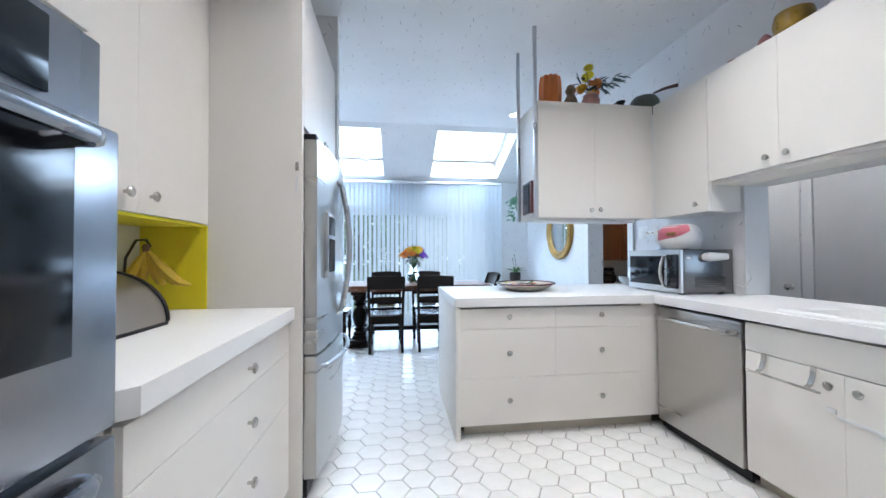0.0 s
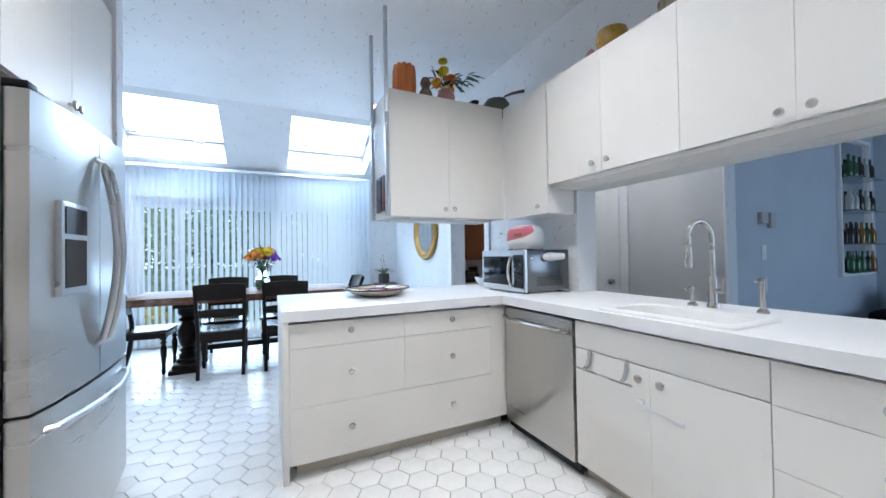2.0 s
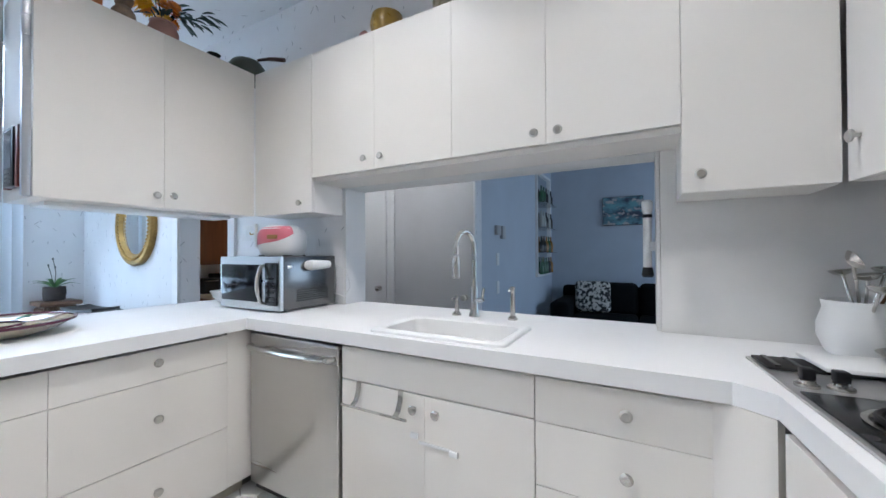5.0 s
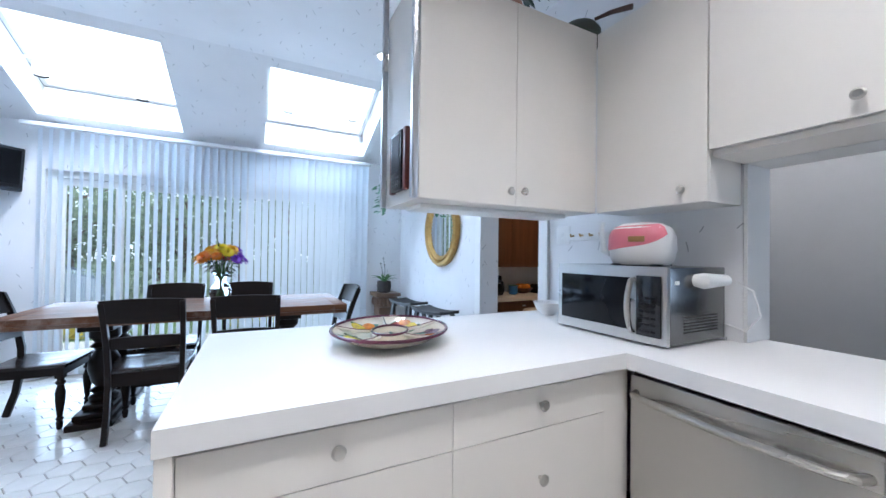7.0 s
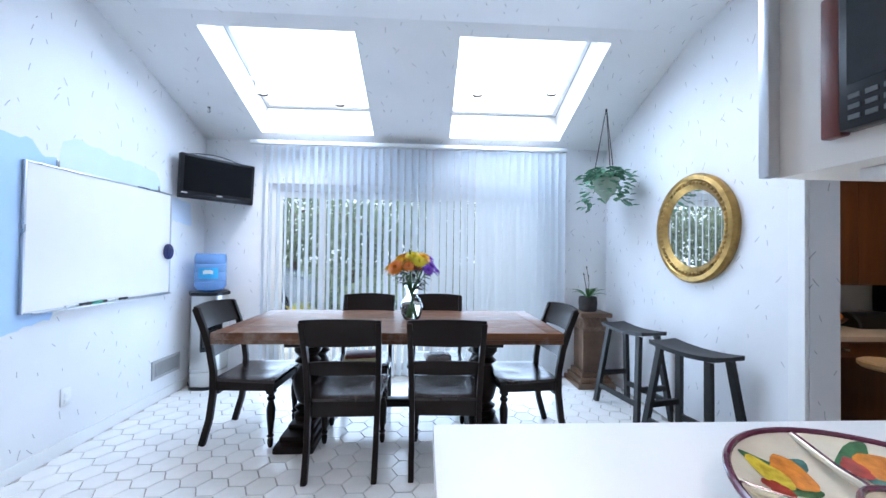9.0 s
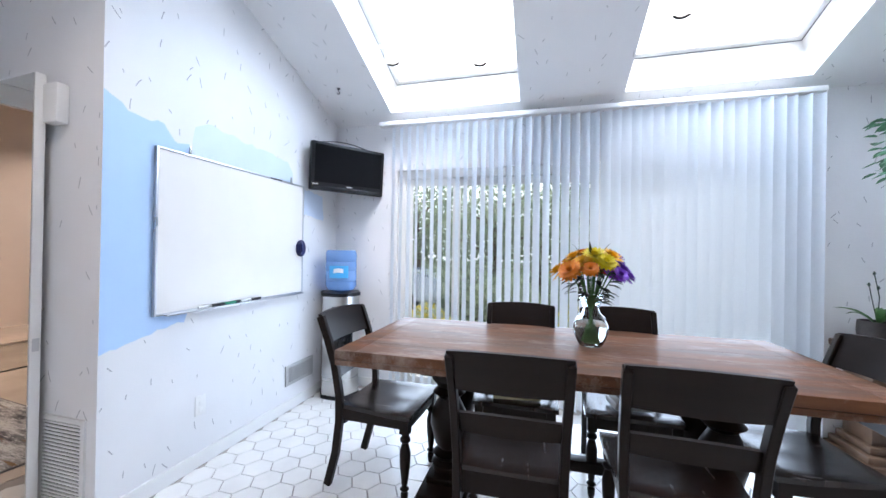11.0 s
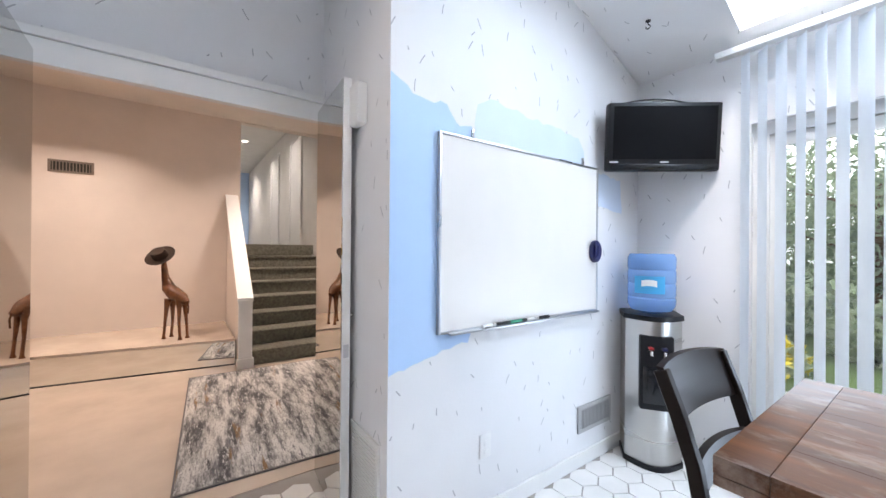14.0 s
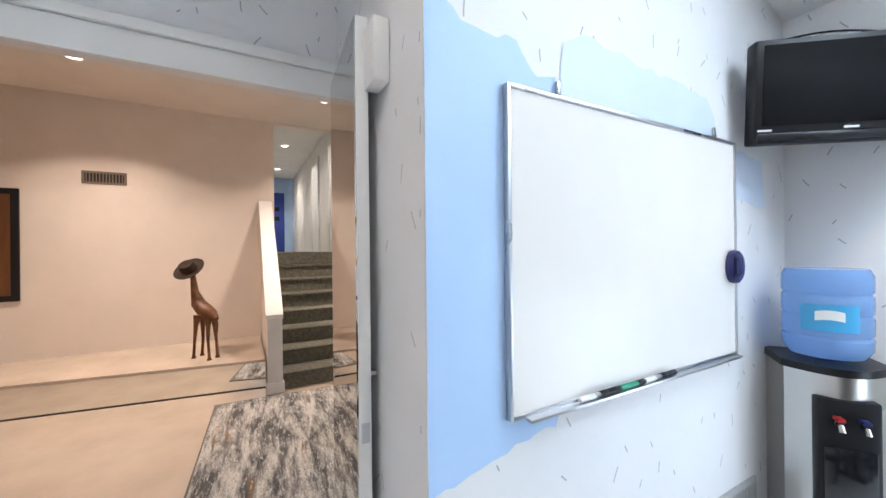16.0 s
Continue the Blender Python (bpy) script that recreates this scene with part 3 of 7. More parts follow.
lathe(bm := B(), ((0.015, 0.31), (0.018, 0.29), (0.019, 0.22), (0.017, 0.205)), 14, (-0.15, 0, 0))
part("spray_head", bm, M_CHROME, faucet, "pull-down spray head")
bm = B()
tube(bm, [(0, -0.015, 0.085), (0, -0.05, 0.088), (0, -0.055, 0.092)], 0.012, 10)
tube(bm, [(0, -0.05, 0.09), (0.0, -0.06, 0.15)], 0.006, 8)
part("lever", bm, M_CHROME, faucet)
for dy, h, nm, lb in ((0.10, 0.09, "soap_dispenser", "small nickel soap dispenser by the sink"), (-0.205, 0.15, "filter_tap", "slim nickel filtered-water tap by the sink")):
    sd = thing(nm, pose(fx, fy + dy, T1), lb, "tap")
    lathe(bm := B(), ((0.024, 0), (0.024, 0.008), (0.012, 0.02), (0.010, h), (0.013, h + 0.004), (0.008, h + 0.012)), 14)
    part("body", bm, M_CHROME, sd)
    tube(bm := B(), [(0, 0, h), (-0.02, 0, h + 0.008), (-0.055, 0, h - 0.004)], 0.006, 8)
    part("spout", bm, M_CHROME, sd)

# wall cabinets
UT = 2.41


def upper(m, w, z0, doors, label, depth=0.25, top=UT):
    return cabinet("wall_cabinet", m, w, depth, z0, top, [("door", a, b, z0, top, k) for a, b, k in doors], label, 0, "wall cabinets", "wall cabinet")


UX = 3.195
upper(facing_west(3.605, UX), 0.52, 1.483, [(0, 0.52, [(0.43, 1.54)])], "white corner wall cabinet with one door")
upper(facing_west(3.08, UX), 0.915, 1.68, [(0, 0.46, [(0.40, 1.74)]), (0.46, 0.915, [(0.51, 1.74)])], "white two-door wall cabinet over the pass-through")
upper(facing_west(2.1645, UX), 0.89, 1.68, [(0, 0.43, [(0.385, 1.725)]), (0.43, 0.89, [(0.48, 1.725)])], "white two-door wall cabinet over the pass-through")
upper(facing_west(1.274, UX), 0.395, 1.44, [(0, 0.395, [(0.05, 1.50)])], "white narrow wall cabinet above the range corner")
hang = cabinet("hanging_cabinet", pose(2.205, 3.605, 0), 0.985, 0.405, 1.483, UT, [("door", 0, 0.475, 1.483, UT, [(0.435, 1.545)]), ("door", 0.475, 0.985, 1.483, UT, [(0.51, 1.55)])],
               "white two-door cabinet hung over the peninsula on steel poles", 0, "", "wall cabinet")
part("light_strip", box(0.06, 0.90, 0.12, 0.30, 1.462, 1.482, bevel=0.004), M_WHITE, hang, "white under-cabinet lamp housing")
for y in (3.612, 4.005):
    pole = solid("ceiling_pole", box(-0.013, 0.013, -0.013, 0.013, 1.484 - FLAT, 0, bevel=0.003), M_ALU, pose(2.186, y, FLAT), "square aluminium pole from cabinet to ceiling", "pole", "cabinet poles")
# soffit lip under the cabinets over the opening
struct("trim_soffit", box(3.215, 3.445, 1.24, 3.075, 1.655, 1.678), M_CAB, "white board under the wall cabinets")
bm = B()
bx(bm, 3.452, 3.64, 1.332, 1.345, 0.915, 1.66)
bx(bm, 3.452, 3.64, 3.065, 3.078, 0.915, 1.66)
bx(bm, 3.452, 3.64, 1.345, 3.065, 1.655, 1.678)
struct("trim_pass_through", bm, M_TRIM, "white lining of the pass-through opening")

hood = cabinet("hood_cabinet", pose(3.19, 0.87, 0, 0, 0, 184), 1.2, 0.45, 1.44, UT, [("door", 0.0, 0.35, 1.44, UT, [(0.06, 1.56)]), ("door", 0.35, 1.2, 1.62, UT, [(0.42, 1.70)])], "white wall cabinet with a built-in range hood", 0, "", "wall cabinet")
bm = B()
bx(bm, 0.36, 1.2, -0.03, 0.42, 1.40, 1.438, 0.003)
part("hood_pan", bm, M_WHITE, hood, "white range hood underside")

# left run: oven tower, counter, panel, refrigerator
tower = cabinet("oven_tower", pose(0.566, 0.80, 0, 0, 0, 90), 0.77, 0.565, 0, 2.45, [("door", 0, 0.77, 1.575, 2.45, [(0.70, 1.63)]), ("drawer", 0, 0.77, 0.085, 0.24, [(0.385, 0.16)])], "tall white cabinet holding a double oven", 0.085)
oven = thing("double_oven", pose(0.566, 0.805, 0, 0, 0, 90), "stainless steel double wall oven with dark glass", "oven")
part("casing", box(0.01, 0.76, -0.022, 0.02, 0.25, 1.555, bevel=0.004), M_STEELH, oven)
part("control_panel", box(0.10, 0.66, -0.027, -0.021, 1.425, 1.54, bevel=0.002), M_OVENGLASS, oven, "black glass control panel")
for z0, z1 in ((0.90, 1.40), (0.29, 0.885)):
    d = part("oven_door", box(0.012, 0.758, -0.055, -0.023, z0, z1, bevel=0.006), M_STEELH, oven)
    part("window", box(0.10, 0.665, -0.059, -0.054, z0 + 0.14, z1 - 0.03, bevel=0.002), M_OVENGLASS, d, "dark glass oven window")
    tube(bm := B(), [(0.055, -0.05, z1 - 0.035), (0.055, -0.08, z1 - 0.035), (0.08, -0.092, z1 - 0.035), (0.645, -0.092, z1 - 0.035), (0.67, -0.08, z1 - 0.035), (0.67, -0.05, z1 - 0.035)], 0.015, 10)
    part("handle", bm, M_STEELH, d, "steel bar handle")

cabinet("base_cabinet", pose(0.59, 1.625, 0, 0, 0, 90), 1.07, 0.58, 0, 0.883, [("drawer", 0, 1.07, a, b, [(0.585, k)]) for a, b, k in ((0.735, 0.88, 0.80), (0.505, 0.735, 0.614), (0.085, 0.505, 0.41))], "white laminate base cabinet with three wide drawers", 0.085)
solid("filler_panel", box(0.02, 0.56, 1.575, 1.622, 0, 0.883, bevel=0.002), M_CAB, pose(0, 0, 0), "white laminate filler beside the oven", "panel")
bm = B()
prism(bm, [(-0.058, 1.575), (0.555, 1.575), (0.615, 1.632), (0.615, 2.695), (-0.058, 2.695)], T0 + 0.03, T1 + 0.03)
solid("counter", bm, M_TOP, pose(0, 0, 0), "white laminate counter with a clipped corner", "worktop")
upper(pose(0.225, 1.575, 0, 0, 0, 90), 1.122, 1.335, [(0, 0.65, [(0.59, 1.398)]), (0.65, 1.122, [(0.718, 1.40)])], "white two-door wall cabinet with yellow-painted underside", 0.28, 2.45)
solid("splash_panel", box(-0.058, 0.224, 2.688, 2.698, 0.944, 1.33), M_YELLOW, pose(0, 0, 0), "bright yellow painted side panel over the counter", "panel")
solid("yellow_strip", box(-0.05, 0.218, 1.58, 2.685, 1.322, 1.334), M_YELLOW, pose(0, 0, 0), "yellow painted underside board", "panel")
fp = thing("tall_panel", pose(0, 2.70, 0), "tall white panel beside the refrigerator", "panel")
part("board", box(-0.058, 0.645, 0, 0.035, 0, 2.55, bevel=0.0015, seg=1), M_CAB, fp)
part("latch_plate", box(0.615, 0.63, -0.004, 0, 1.60, 1.64), M_CHROME, fp, "small steel latch plate")
part("latch_pull", box(0.615, 0.625, -0.006, 0, 1.50, 1.585, bevel=0.002), M_WHITE, fp, "white child latch")

cabinet("fridge_top_cabinet", pose(0.645, 2.737, 0, 0, 0, 90), 0.94, 0.63, 1.83, 2.55, [("door", 0, 0.47, 1.83, 2.55, [(0.44, 1.87)]), ("door", 0.47, 0.94, 1.83, 2.55, [(0.50, 1.87)])], "white cabinet above the refrigerator", 0, "", "wall cabinet")
fr = thing("refrigerator", pose(0.0, 2.745, 0), "stainless steel french-door refrigerator with water dispenser", "refrigerator")
part("body", box(0.02, 0.63, 0.0, 0.905, 0.03, 1.775, bevel=0.004), surf("grey_enamel", (0.33, 0.33, 0.33), 0.4, 0.6), fr, "grey metal body")


def bowed(y0, y1, z0, z1, x=0.645, deep=0.06, bow=0.035, span=(0.0, 0.905)):
    """A door whose face swells out towards the middle of the refrigerator."""
    bm = B()
    n, mid, half = 9, (span[0] + span[1]) / 2, (span[1] - span[0]) / 2
    front = [(x + deep + bow * (1 - ((y - mid) / half) ** 2), y) for y in arc(lambda t: y0 + (y1 - y0) * t, n)]
    prism(bm, [(x, y0)] + front + [(x, y1)], z0, z1)
    bmesh.ops.bevel(bm, geom=[e for e in bm.edges if abs(e.verts[0].co.z - e.verts[1].co.z) < 1e-5], offset=0.004, segments=2, affect="EDGES")
    return bm


d = part("door", bowed(0.004, 0.45, 0.70, 1.77), M_STEEL, fr)
part("dispenser", box(0.705, 0.742, 0.12, 0.33, 1.07, 1.42, bevel=0.006), M_ALU, d, "silver dispenser surround")
# No hollow here: a dark plate carries the recess's shade as colour.
part("dispenser_recess", box(0.738, 0.745, 0.14, 0.31, 1.10, 1.28), M_DARKGAP, d, "dark plate painted as the dispenser recess")
part("dispenser_panel", box(0.738, 0.746, 0.14, 0.31, 1.30, 1.40), M_BLACKGLASS, d, "dispenser control panel")
part("door", bowed(0.455, 0.901, 0.70, 1.77), M_STEEL, fr)
for y in (0.415, 0.49):
    tube(bm := B(), [(0.735, y, 0.84)] + arc(lambda t: (0.735 + 0.075 * math.sin(math.pi * (0.12 + 0.76 * t)), y, 0.86 + 0.76 * t), 11) + [(0.735, y, 1.64)], 0.013, 10)
    part("handle", bm, M_ALU, fr, "long bowed satin handle")
part("freezer_drawer", bowed(0.004, 0.901, 0.09, 0.688), M_STEEL, fr)
tube(bm := B(), [(0.70, 0.07, 0.62)] + arc(lambda t: (0.715 + 0.075 * math.sin(math.pi * (0.1 + 0.8 * t)), 0.09 + 0.725 * t, 0.62), 11) + [(0.70, 0.835, 0.62)], 0.013, 10)
part("handle", bm, M_ALU, fr, "bowed satin handle")
part("hinge_cover", box(0.60, 0.70, 0.01, 0.07, 1.775, 1.80, bevel=0.006), M_BLACK, fr, "dark hinge cover")
part("foot_grille", box(0.60, 0.66, 0.01, 0.895, 0.0, 0.085), M_BLACK, fr, "dark foot grille")


# ---- dining area ----
def dining_chair():
    """Front towards +y, origin on the floor under the seat."""
    ob = thing("dining_chair", pose(0, 0, 0), "dark-stained wooden dining chair with ladder back and turned legs", "chair", "chairs round the table")
    bm = B()
    nu, nv = 14, 12
    def on_seat(i, j, lower):
        u, v = -1 + 2 * i / nu, -1 + 2 * j / nv
        half = 0.205 + 0.03 * min(1.0, (v + 1) / 1.45)
        rim_u, rim_v = max(0.0, abs(u) - 0.9) * 10, max(0.0, abs(v) - 0.9) * 10
        dip = 0.014 * max(0.0, 1 - u * u) ** 0.8 * max(0.0, 1 - (v + 0.15) ** 2) ** 0.8 * (1 - 0.35 * math.exp(-(u / 0.2) ** 2) * (v > 0))
        z = 0.436 if lower else 0.464 - dip - 0.006 * max(rim_u, rim_v) ** 2
        return (u * half, 0.002 + v * 0.214, z)
    for lower in (False, True):
        grid = [[bm.verts.new(on_seat(i, j, lower)) for i in range(nu + 1)] for j in range(nv + 1)]
        for a, b in zip(grid, grid[1:]):
            for i in range(nu):
                bm.faces.new((a[i], a[i + 1], b[i + 1], b[i]))
        edge = [grid[0][i] for i in range(nu + 1)] + [grid[j][nu] for j in range(1, nv + 1)] + [grid[nv][i] for i in range(nu - 1, -1, -1)] + [grid[j][0] for j in range(nv - 1, 0, -1)]
        if not lower:
            upper_edge = edge
    n = len(edge)
    for k in range(n):
        bm.faces.new((upper_edge[k], upper_edge[(k + 1) % n], edge[(k + 1) % n], edge[k]))
    part("seat", bm, M_SEAT, ob, "polished dished seat")
    bm = B()
    bx(bm, -0.19, 0.19, 0.175, 0.195, 0.375, 0.435)
    bx(bm, -0.185, 0.185, -0.205, -0.185, 0.345, 0.435)
    bx(bm, -0.205, -0.185, -0.19, 0.175, 0.375, 0.435)
    bx(bm, 0.185, 0.205, -0.19, 0.175, 0.375, 0.435)
    part("apron", bm, M_DARKWOOD, ob)
    for sx in (-1, 1):
        bm = B()
        bar(bm, [(sx * 0.195, -0.285, 0.0), (sx * 0.197, -0.235, 0.18), (sx * 0.2, -0.212, 0.36), (sx * 0.203, -0.212, 0.50), (sx * 0.207, -0.24, 0.66), (sx * 0.21, -0.285, 0.80), (sx * 0.212, -0.335, 0.925)], 0.032, 0.042)
        bmesh.ops.bevel(bm, geom=list(bm.edges), offset=0.004, segments=1, affect="EDGES")
        part("back_leg", bm, M_DARKWOOD, ob)
        bm = B()
        lathe(bm, ((0.012, 0.0), (0.017, 0.015), (0.02, 0.05), (0.013, 0.062), (0.024, 0.075), (0.014, 0.09), (0.016, 0.10), (0.027, 0.2), (0.029, 0.26), (0.017, 0.31), (0.027, 0.322), (0.027, 0.335), (0.018, 0.345), (0.022, 0.362)), 14, (sx * 0.197, 0.178, 0))
        bx(bm, sx * 0.197 - 0.024, sx * 0.197 + 0.024, 0.154, 0.202, 0.36, 0.436)
        part("front_leg", bm, M_DARKWOOD, ob)
    for nm, z0, z1, y0, y1, bow in (("top_rail", 0.782, 0.935, -0.278, -0.335, 0.03), ("middle_rail", 0.60, 0.675, -0.218, -0.238, 0.022)):
        bm = B()
        n, rows = 11, []
        for i in range(n):
            u = -1 + 2 * i / (n - 1)
            dip, lift = -bow * (1 - u * u), 0.012 * (1 - u * u)
            x = u * (0.222 if nm == "top_rail" else 0.198)
            rows.append([bm.verts.new((x, yy + dip, zz)) for yy, zz in ((y0 - 0.011, z0), (y0 + 0.011, z0), (y1 + 0.011, z1 + lift), (y1 - 0.011, z1 + lift))])
        for a, b in zip(rows, rows[1:]):
            for k in range(4):
                bm.faces.new((a[k], a[(k + 1) % 4], b[(k + 1) % 4], b[k]))
        bm.faces.new(rows[0])
        bm.faces.new(list(reversed(rows[-1])))
        part(nm, bm, M_DARKWOOD, ob)
    return ob


chair = dining_chair()
chair.matrix_basis = pose(0.975, 5.65, 0, 0, 0, 1)
for x, y, turn in ((1.59, 5.655, -2), (0.26, 5.99, -93), (2.16, 5.95, 95), (0.955, 6.27, 180), (1.56, 6.28, 179)):
    copy_thing(chair, pose(x, y, 0, 0, 0, turn))

table = thing("dining_table", pose(0, 0, 0), "long worn walnut trestle table with thick planked top", "table")
TX0, TX1, TY0, TY1, TZ = 0.11, 2.37, 5.62, 6.58, 0.80
for k in range(5):
    w = (TY1 - TY0) / 5
    part("plank", box(TX0 + 0.11, TX1 - 0.11, TY0 + k * w + 0.0003, TY0 + (k + 1) * w - 0.0003, TZ - 0.045, TZ, bevel=0.0008, seg=1), M_TABLE, table)
for x0, x1 in ((TX0, TX0 + 0.109), (TX1 - 0.109, TX1)):
    part("breadboard_end", box(x0, x1, TY0, TY1, TZ - 0.0455, TZ, bevel=0.003), M_TABLE, table)
bm = B()
for y0, y1 in ((TY0 + 0.001, TY0 + 0.03), (TY1 - 0.03, TY1 - 0.001)):
    bx(bm, TX0 + 0.001, TX1 - 0.001, y0, y1, TZ - 0.075, TZ - 0.047, 0.003)
for x0, x1 in ((TX0 + 0.001, TX0 + 0.03), (TX1 - 0.03, TX1 - 0.001)):
    bx(bm, x0, x1, TY0 + 0.031, TY1 - 0.031, TZ - 0.075, TZ - 0.047, 0.003)
part("edge_moulding", bm, M_TABLE, table)
for x in (0.61, 1.90):
    bm = B()
    bx(bm, x - 0.13, x + 0.13, 5.68, 6.53, 0.0, 0.045, 0.008)
    bx(bm, x - 0.11, x + 0.11, 5.74, 6.47, 0.045, 0.085, 0.01)
    bx(bm, x - 0.09, x + 0.09, 5.84, 6.37, 0.085, 0.12, 0.01)
    part("foot", bm, M_DARKWOOD, table)
    for y in (5.97, 6.24):
        lathe(bm := B(), ((0.085, 0.12), (0.09, 0.15), (0.06, 0.17), (0.085, 0.20), (0.05, 0.225), (0.075, 0.26), (0.10, 0.36), (0.095, 0.42), (0.055, 0.50), (0.09, 0.53), (0.06, 0.56), (0.095, 0.60), (0.095, 0.67)), 20, (x, y, 0))
        part("column", bm, M_DARKWOOD, table)
    part("bearer", box(x - 0.10, x + 0.10, 5.76, 6.45, 0.67, TZ - 0.047, bevel=0.006), M_DARKWOOD, table)
part("stretcher", box(0.70, 1.81, 6.07, 6.14, 0.14, 0.20, bevel=0.006), M_DARKWOOD, table)

# vertical blinds
blinds = thing("vertical_blinds", pose(0, 7.10, 0), "white fabric vertical blinds hanging half open", "blinds")
part("head_rail", box(-0.36, 2.95, -0.03, 0.03, 2.425, 2.462, bevel=0.003), M_TRIM, blinds, "white metal head rail")


def vane():
    bm = B()
    n, w, rows = 7, 0.089, []
    for z in (0.04, 0.8, 1.6, 2.415):
        row = []
        for i in range(n):
            u = -1 + 2 * i / (n - 1)
            row.append(bm.verts.new((u * w / 2, 0.007 * (1 - u * u), z)))
        rows.append(row)
    for a, b in zip(rows, rows[1:]):
        for i in range(n - 1):
            bm.faces.new((a[i], a[i + 1], b[i + 1], b[i]))
    return mesh_of(bm, M_VANE)


vane_mesh = vane()
rnd = random.Random(4)
COUNT = 43
for i in range(COUNT):
    f = i / (COUNT - 1)
    ob = new("vane", vane_mesh)
    ob.parent = blinds
    turn = (52 if f < 0.3 else 52 - min(1.0, (f - 0.3) / 0.3) * 6) + rnd.uniform(-4, 4)
    ob.matrix_basis = pose(-0.22 + 3.12 * f, 0, 0, 0, rnd.uniform(-0.2, 0.2), -turn)

# skylight spotlights
# Glow added to keep the lens white against the bright skylight.
M_LENS = glow("spot_lens", (1.0, 0.97, 0.92), 1.2)
for x, s in ((-0.05, 0.80), (0.62, 0.90), (1.91, 0.72), (2.59, 0.68)):
    sp = thing("spotlight", SLOPED @ pose(x, s, 0.045) @ Matrix.Rotation(SLOPE, 4, "X"), "small white cylinder spotlight in the skylight", "spotlight", "skylight spots")
    lathe(bm := B(), ((0.02, 0.12), (0.05, 0.11), (0.058, 0.0), (0.054, 0.0), (0.054, 0.008)), 20)
    part("can", bm, M_WHITE, sp)
    # Dark crescent drawn as a half ring, on the can's far side only.
    tube(bm := B(), arc(lambda t: (0.048 * math.cos(0.4 + 2.34 * t), 0.048 * math.sin(0.4 + 2.34 * t), 0.0), 12), 0.010, 6)
    part("dark_crescent", bm, M_BLACK, sp, "black crescent on the can's far side")
    lathe(bm := B(), ((0.053, 0.002), (0.053, 0.005)), 20)
    part("lens", bm, M_LENS, sp, "white frosted lens with added glow")
    side = -1 if x in (-0.05, 1.91) else 1
    tube(bm := B(), [(0, 0, 0.115), (side * 0.05, 0, 0.135), (side * 0.12, 0, 0.13)], 0.012, 8)
    part("bracket", bm, M_WHITE, sp)

# whiteboard wall
WX = -0.86


def patch(name, outline, mat, label, seed):
    """A ragged coat of paint on the wall; outline in y and z."""
    rnd = random.Random(seed)
    pts = []
    n = len(outline)
    for i in range(n):
        (a, b), (c, d) = outline[i], outline[(i + 1) % n]
        k = max(1, int(math.hypot(c - a, d - b) / 0.035))
        for j in range(k):
            y, z = a + (c - a) * j / k, b + (d - b) * j / k
            w = 0.008 if 5.225 < y else 0.0
            pts.append((max(5.221, y + rnd.uniform(-w, w)), z + rnd.uniform(-w, w) * 1.3))
    bm = B()
    hi = [bm.verts.new((WX + 0.002, y, z)) for y, z in pts]
    rim = [bm.edges.new((hi[i], hi[(i + 1) % len(hi)])) for i in range(len(hi))]
    bmesh.ops.triangle_fill(bm, edges=rim, use_beauty=True)
    return struct(name, bm, mat, label)


patch("paint_patch", [(5.221, 0.79), (5.221, 2.02), (5.36, 1.94), (5.50, 1.95), (5.57, 1.86), (5.64, 1.88), (5.66, 1.72), (5.66, 0.94), (5.64, 0.88), (5.45, 0.84)], M_PAINT1, "ragged patch of sky-blue wall paint", 1)
patch("paint_patch", [(5.665, 1.78), (5.66, 1.90), (5.68, 2.0), (5.80, 2.04), (5.95, 2.02), (6.15, 2.0), (6.35, 1.99), (6.48, 1.97), (6.54, 1.90), (6.53, 1.78)], M_PAINT2, "ragged patch of pale blue wall paint", 2)
patch("paint_patch", [(6.68, 1.58), (6.68, 1.80), (6.95, 1.78), (6.98, 1.56)], M_PAINT2, "ragged patch of pale blue wall paint", 3)

wb = thing("whiteboard", pose(WX + 0.003, 5.45, 0.93), "blank magnetic whiteboard with aluminium frame", "whiteboard")
WW, WH = 1.215, 0.89
part("board", box(0.002, 0.014, 0.012, WW - 0.012, 0.012, WH - 0.012), M_BOARD, wb)
for nm, a in (("frame_side", (0, 0.02, 0, 0.013, 0, WH)), ("frame_side", (0, 0.02, WW - 0.013, WW, 0, WH)), ("frame_rail", (0, 0.02, 0.0135, WW - 0.0135, WH - 0.013, WH)), ("frame_rail", (0, 0.02, 0.0135, WW - 0.0135, 0, 0.013))):
    part(nm, box(*a, bevel=0.003), M_ALU, wb, "slim aluminium frame")
part("pen_tray", box(0.02, 0.046, 0.05, WW - 0.02, -0.004, 0.006, bevel=0.003), M_ALU, wb, "aluminium pen tray")
for y in (0.19, 1.06):
    part("clip", box(0.0, 0.012, y, y + 0.012, WH, WH + 0.045, bevel=0.002), M_CHROME, wb, "wall clip")
M_PENG, M_NAVY = surf("green_pen", (0.02, 0.35, 0.2), 0.4), surf("navy_plastic", (0.012, 0.016, 0.11), 0.35)
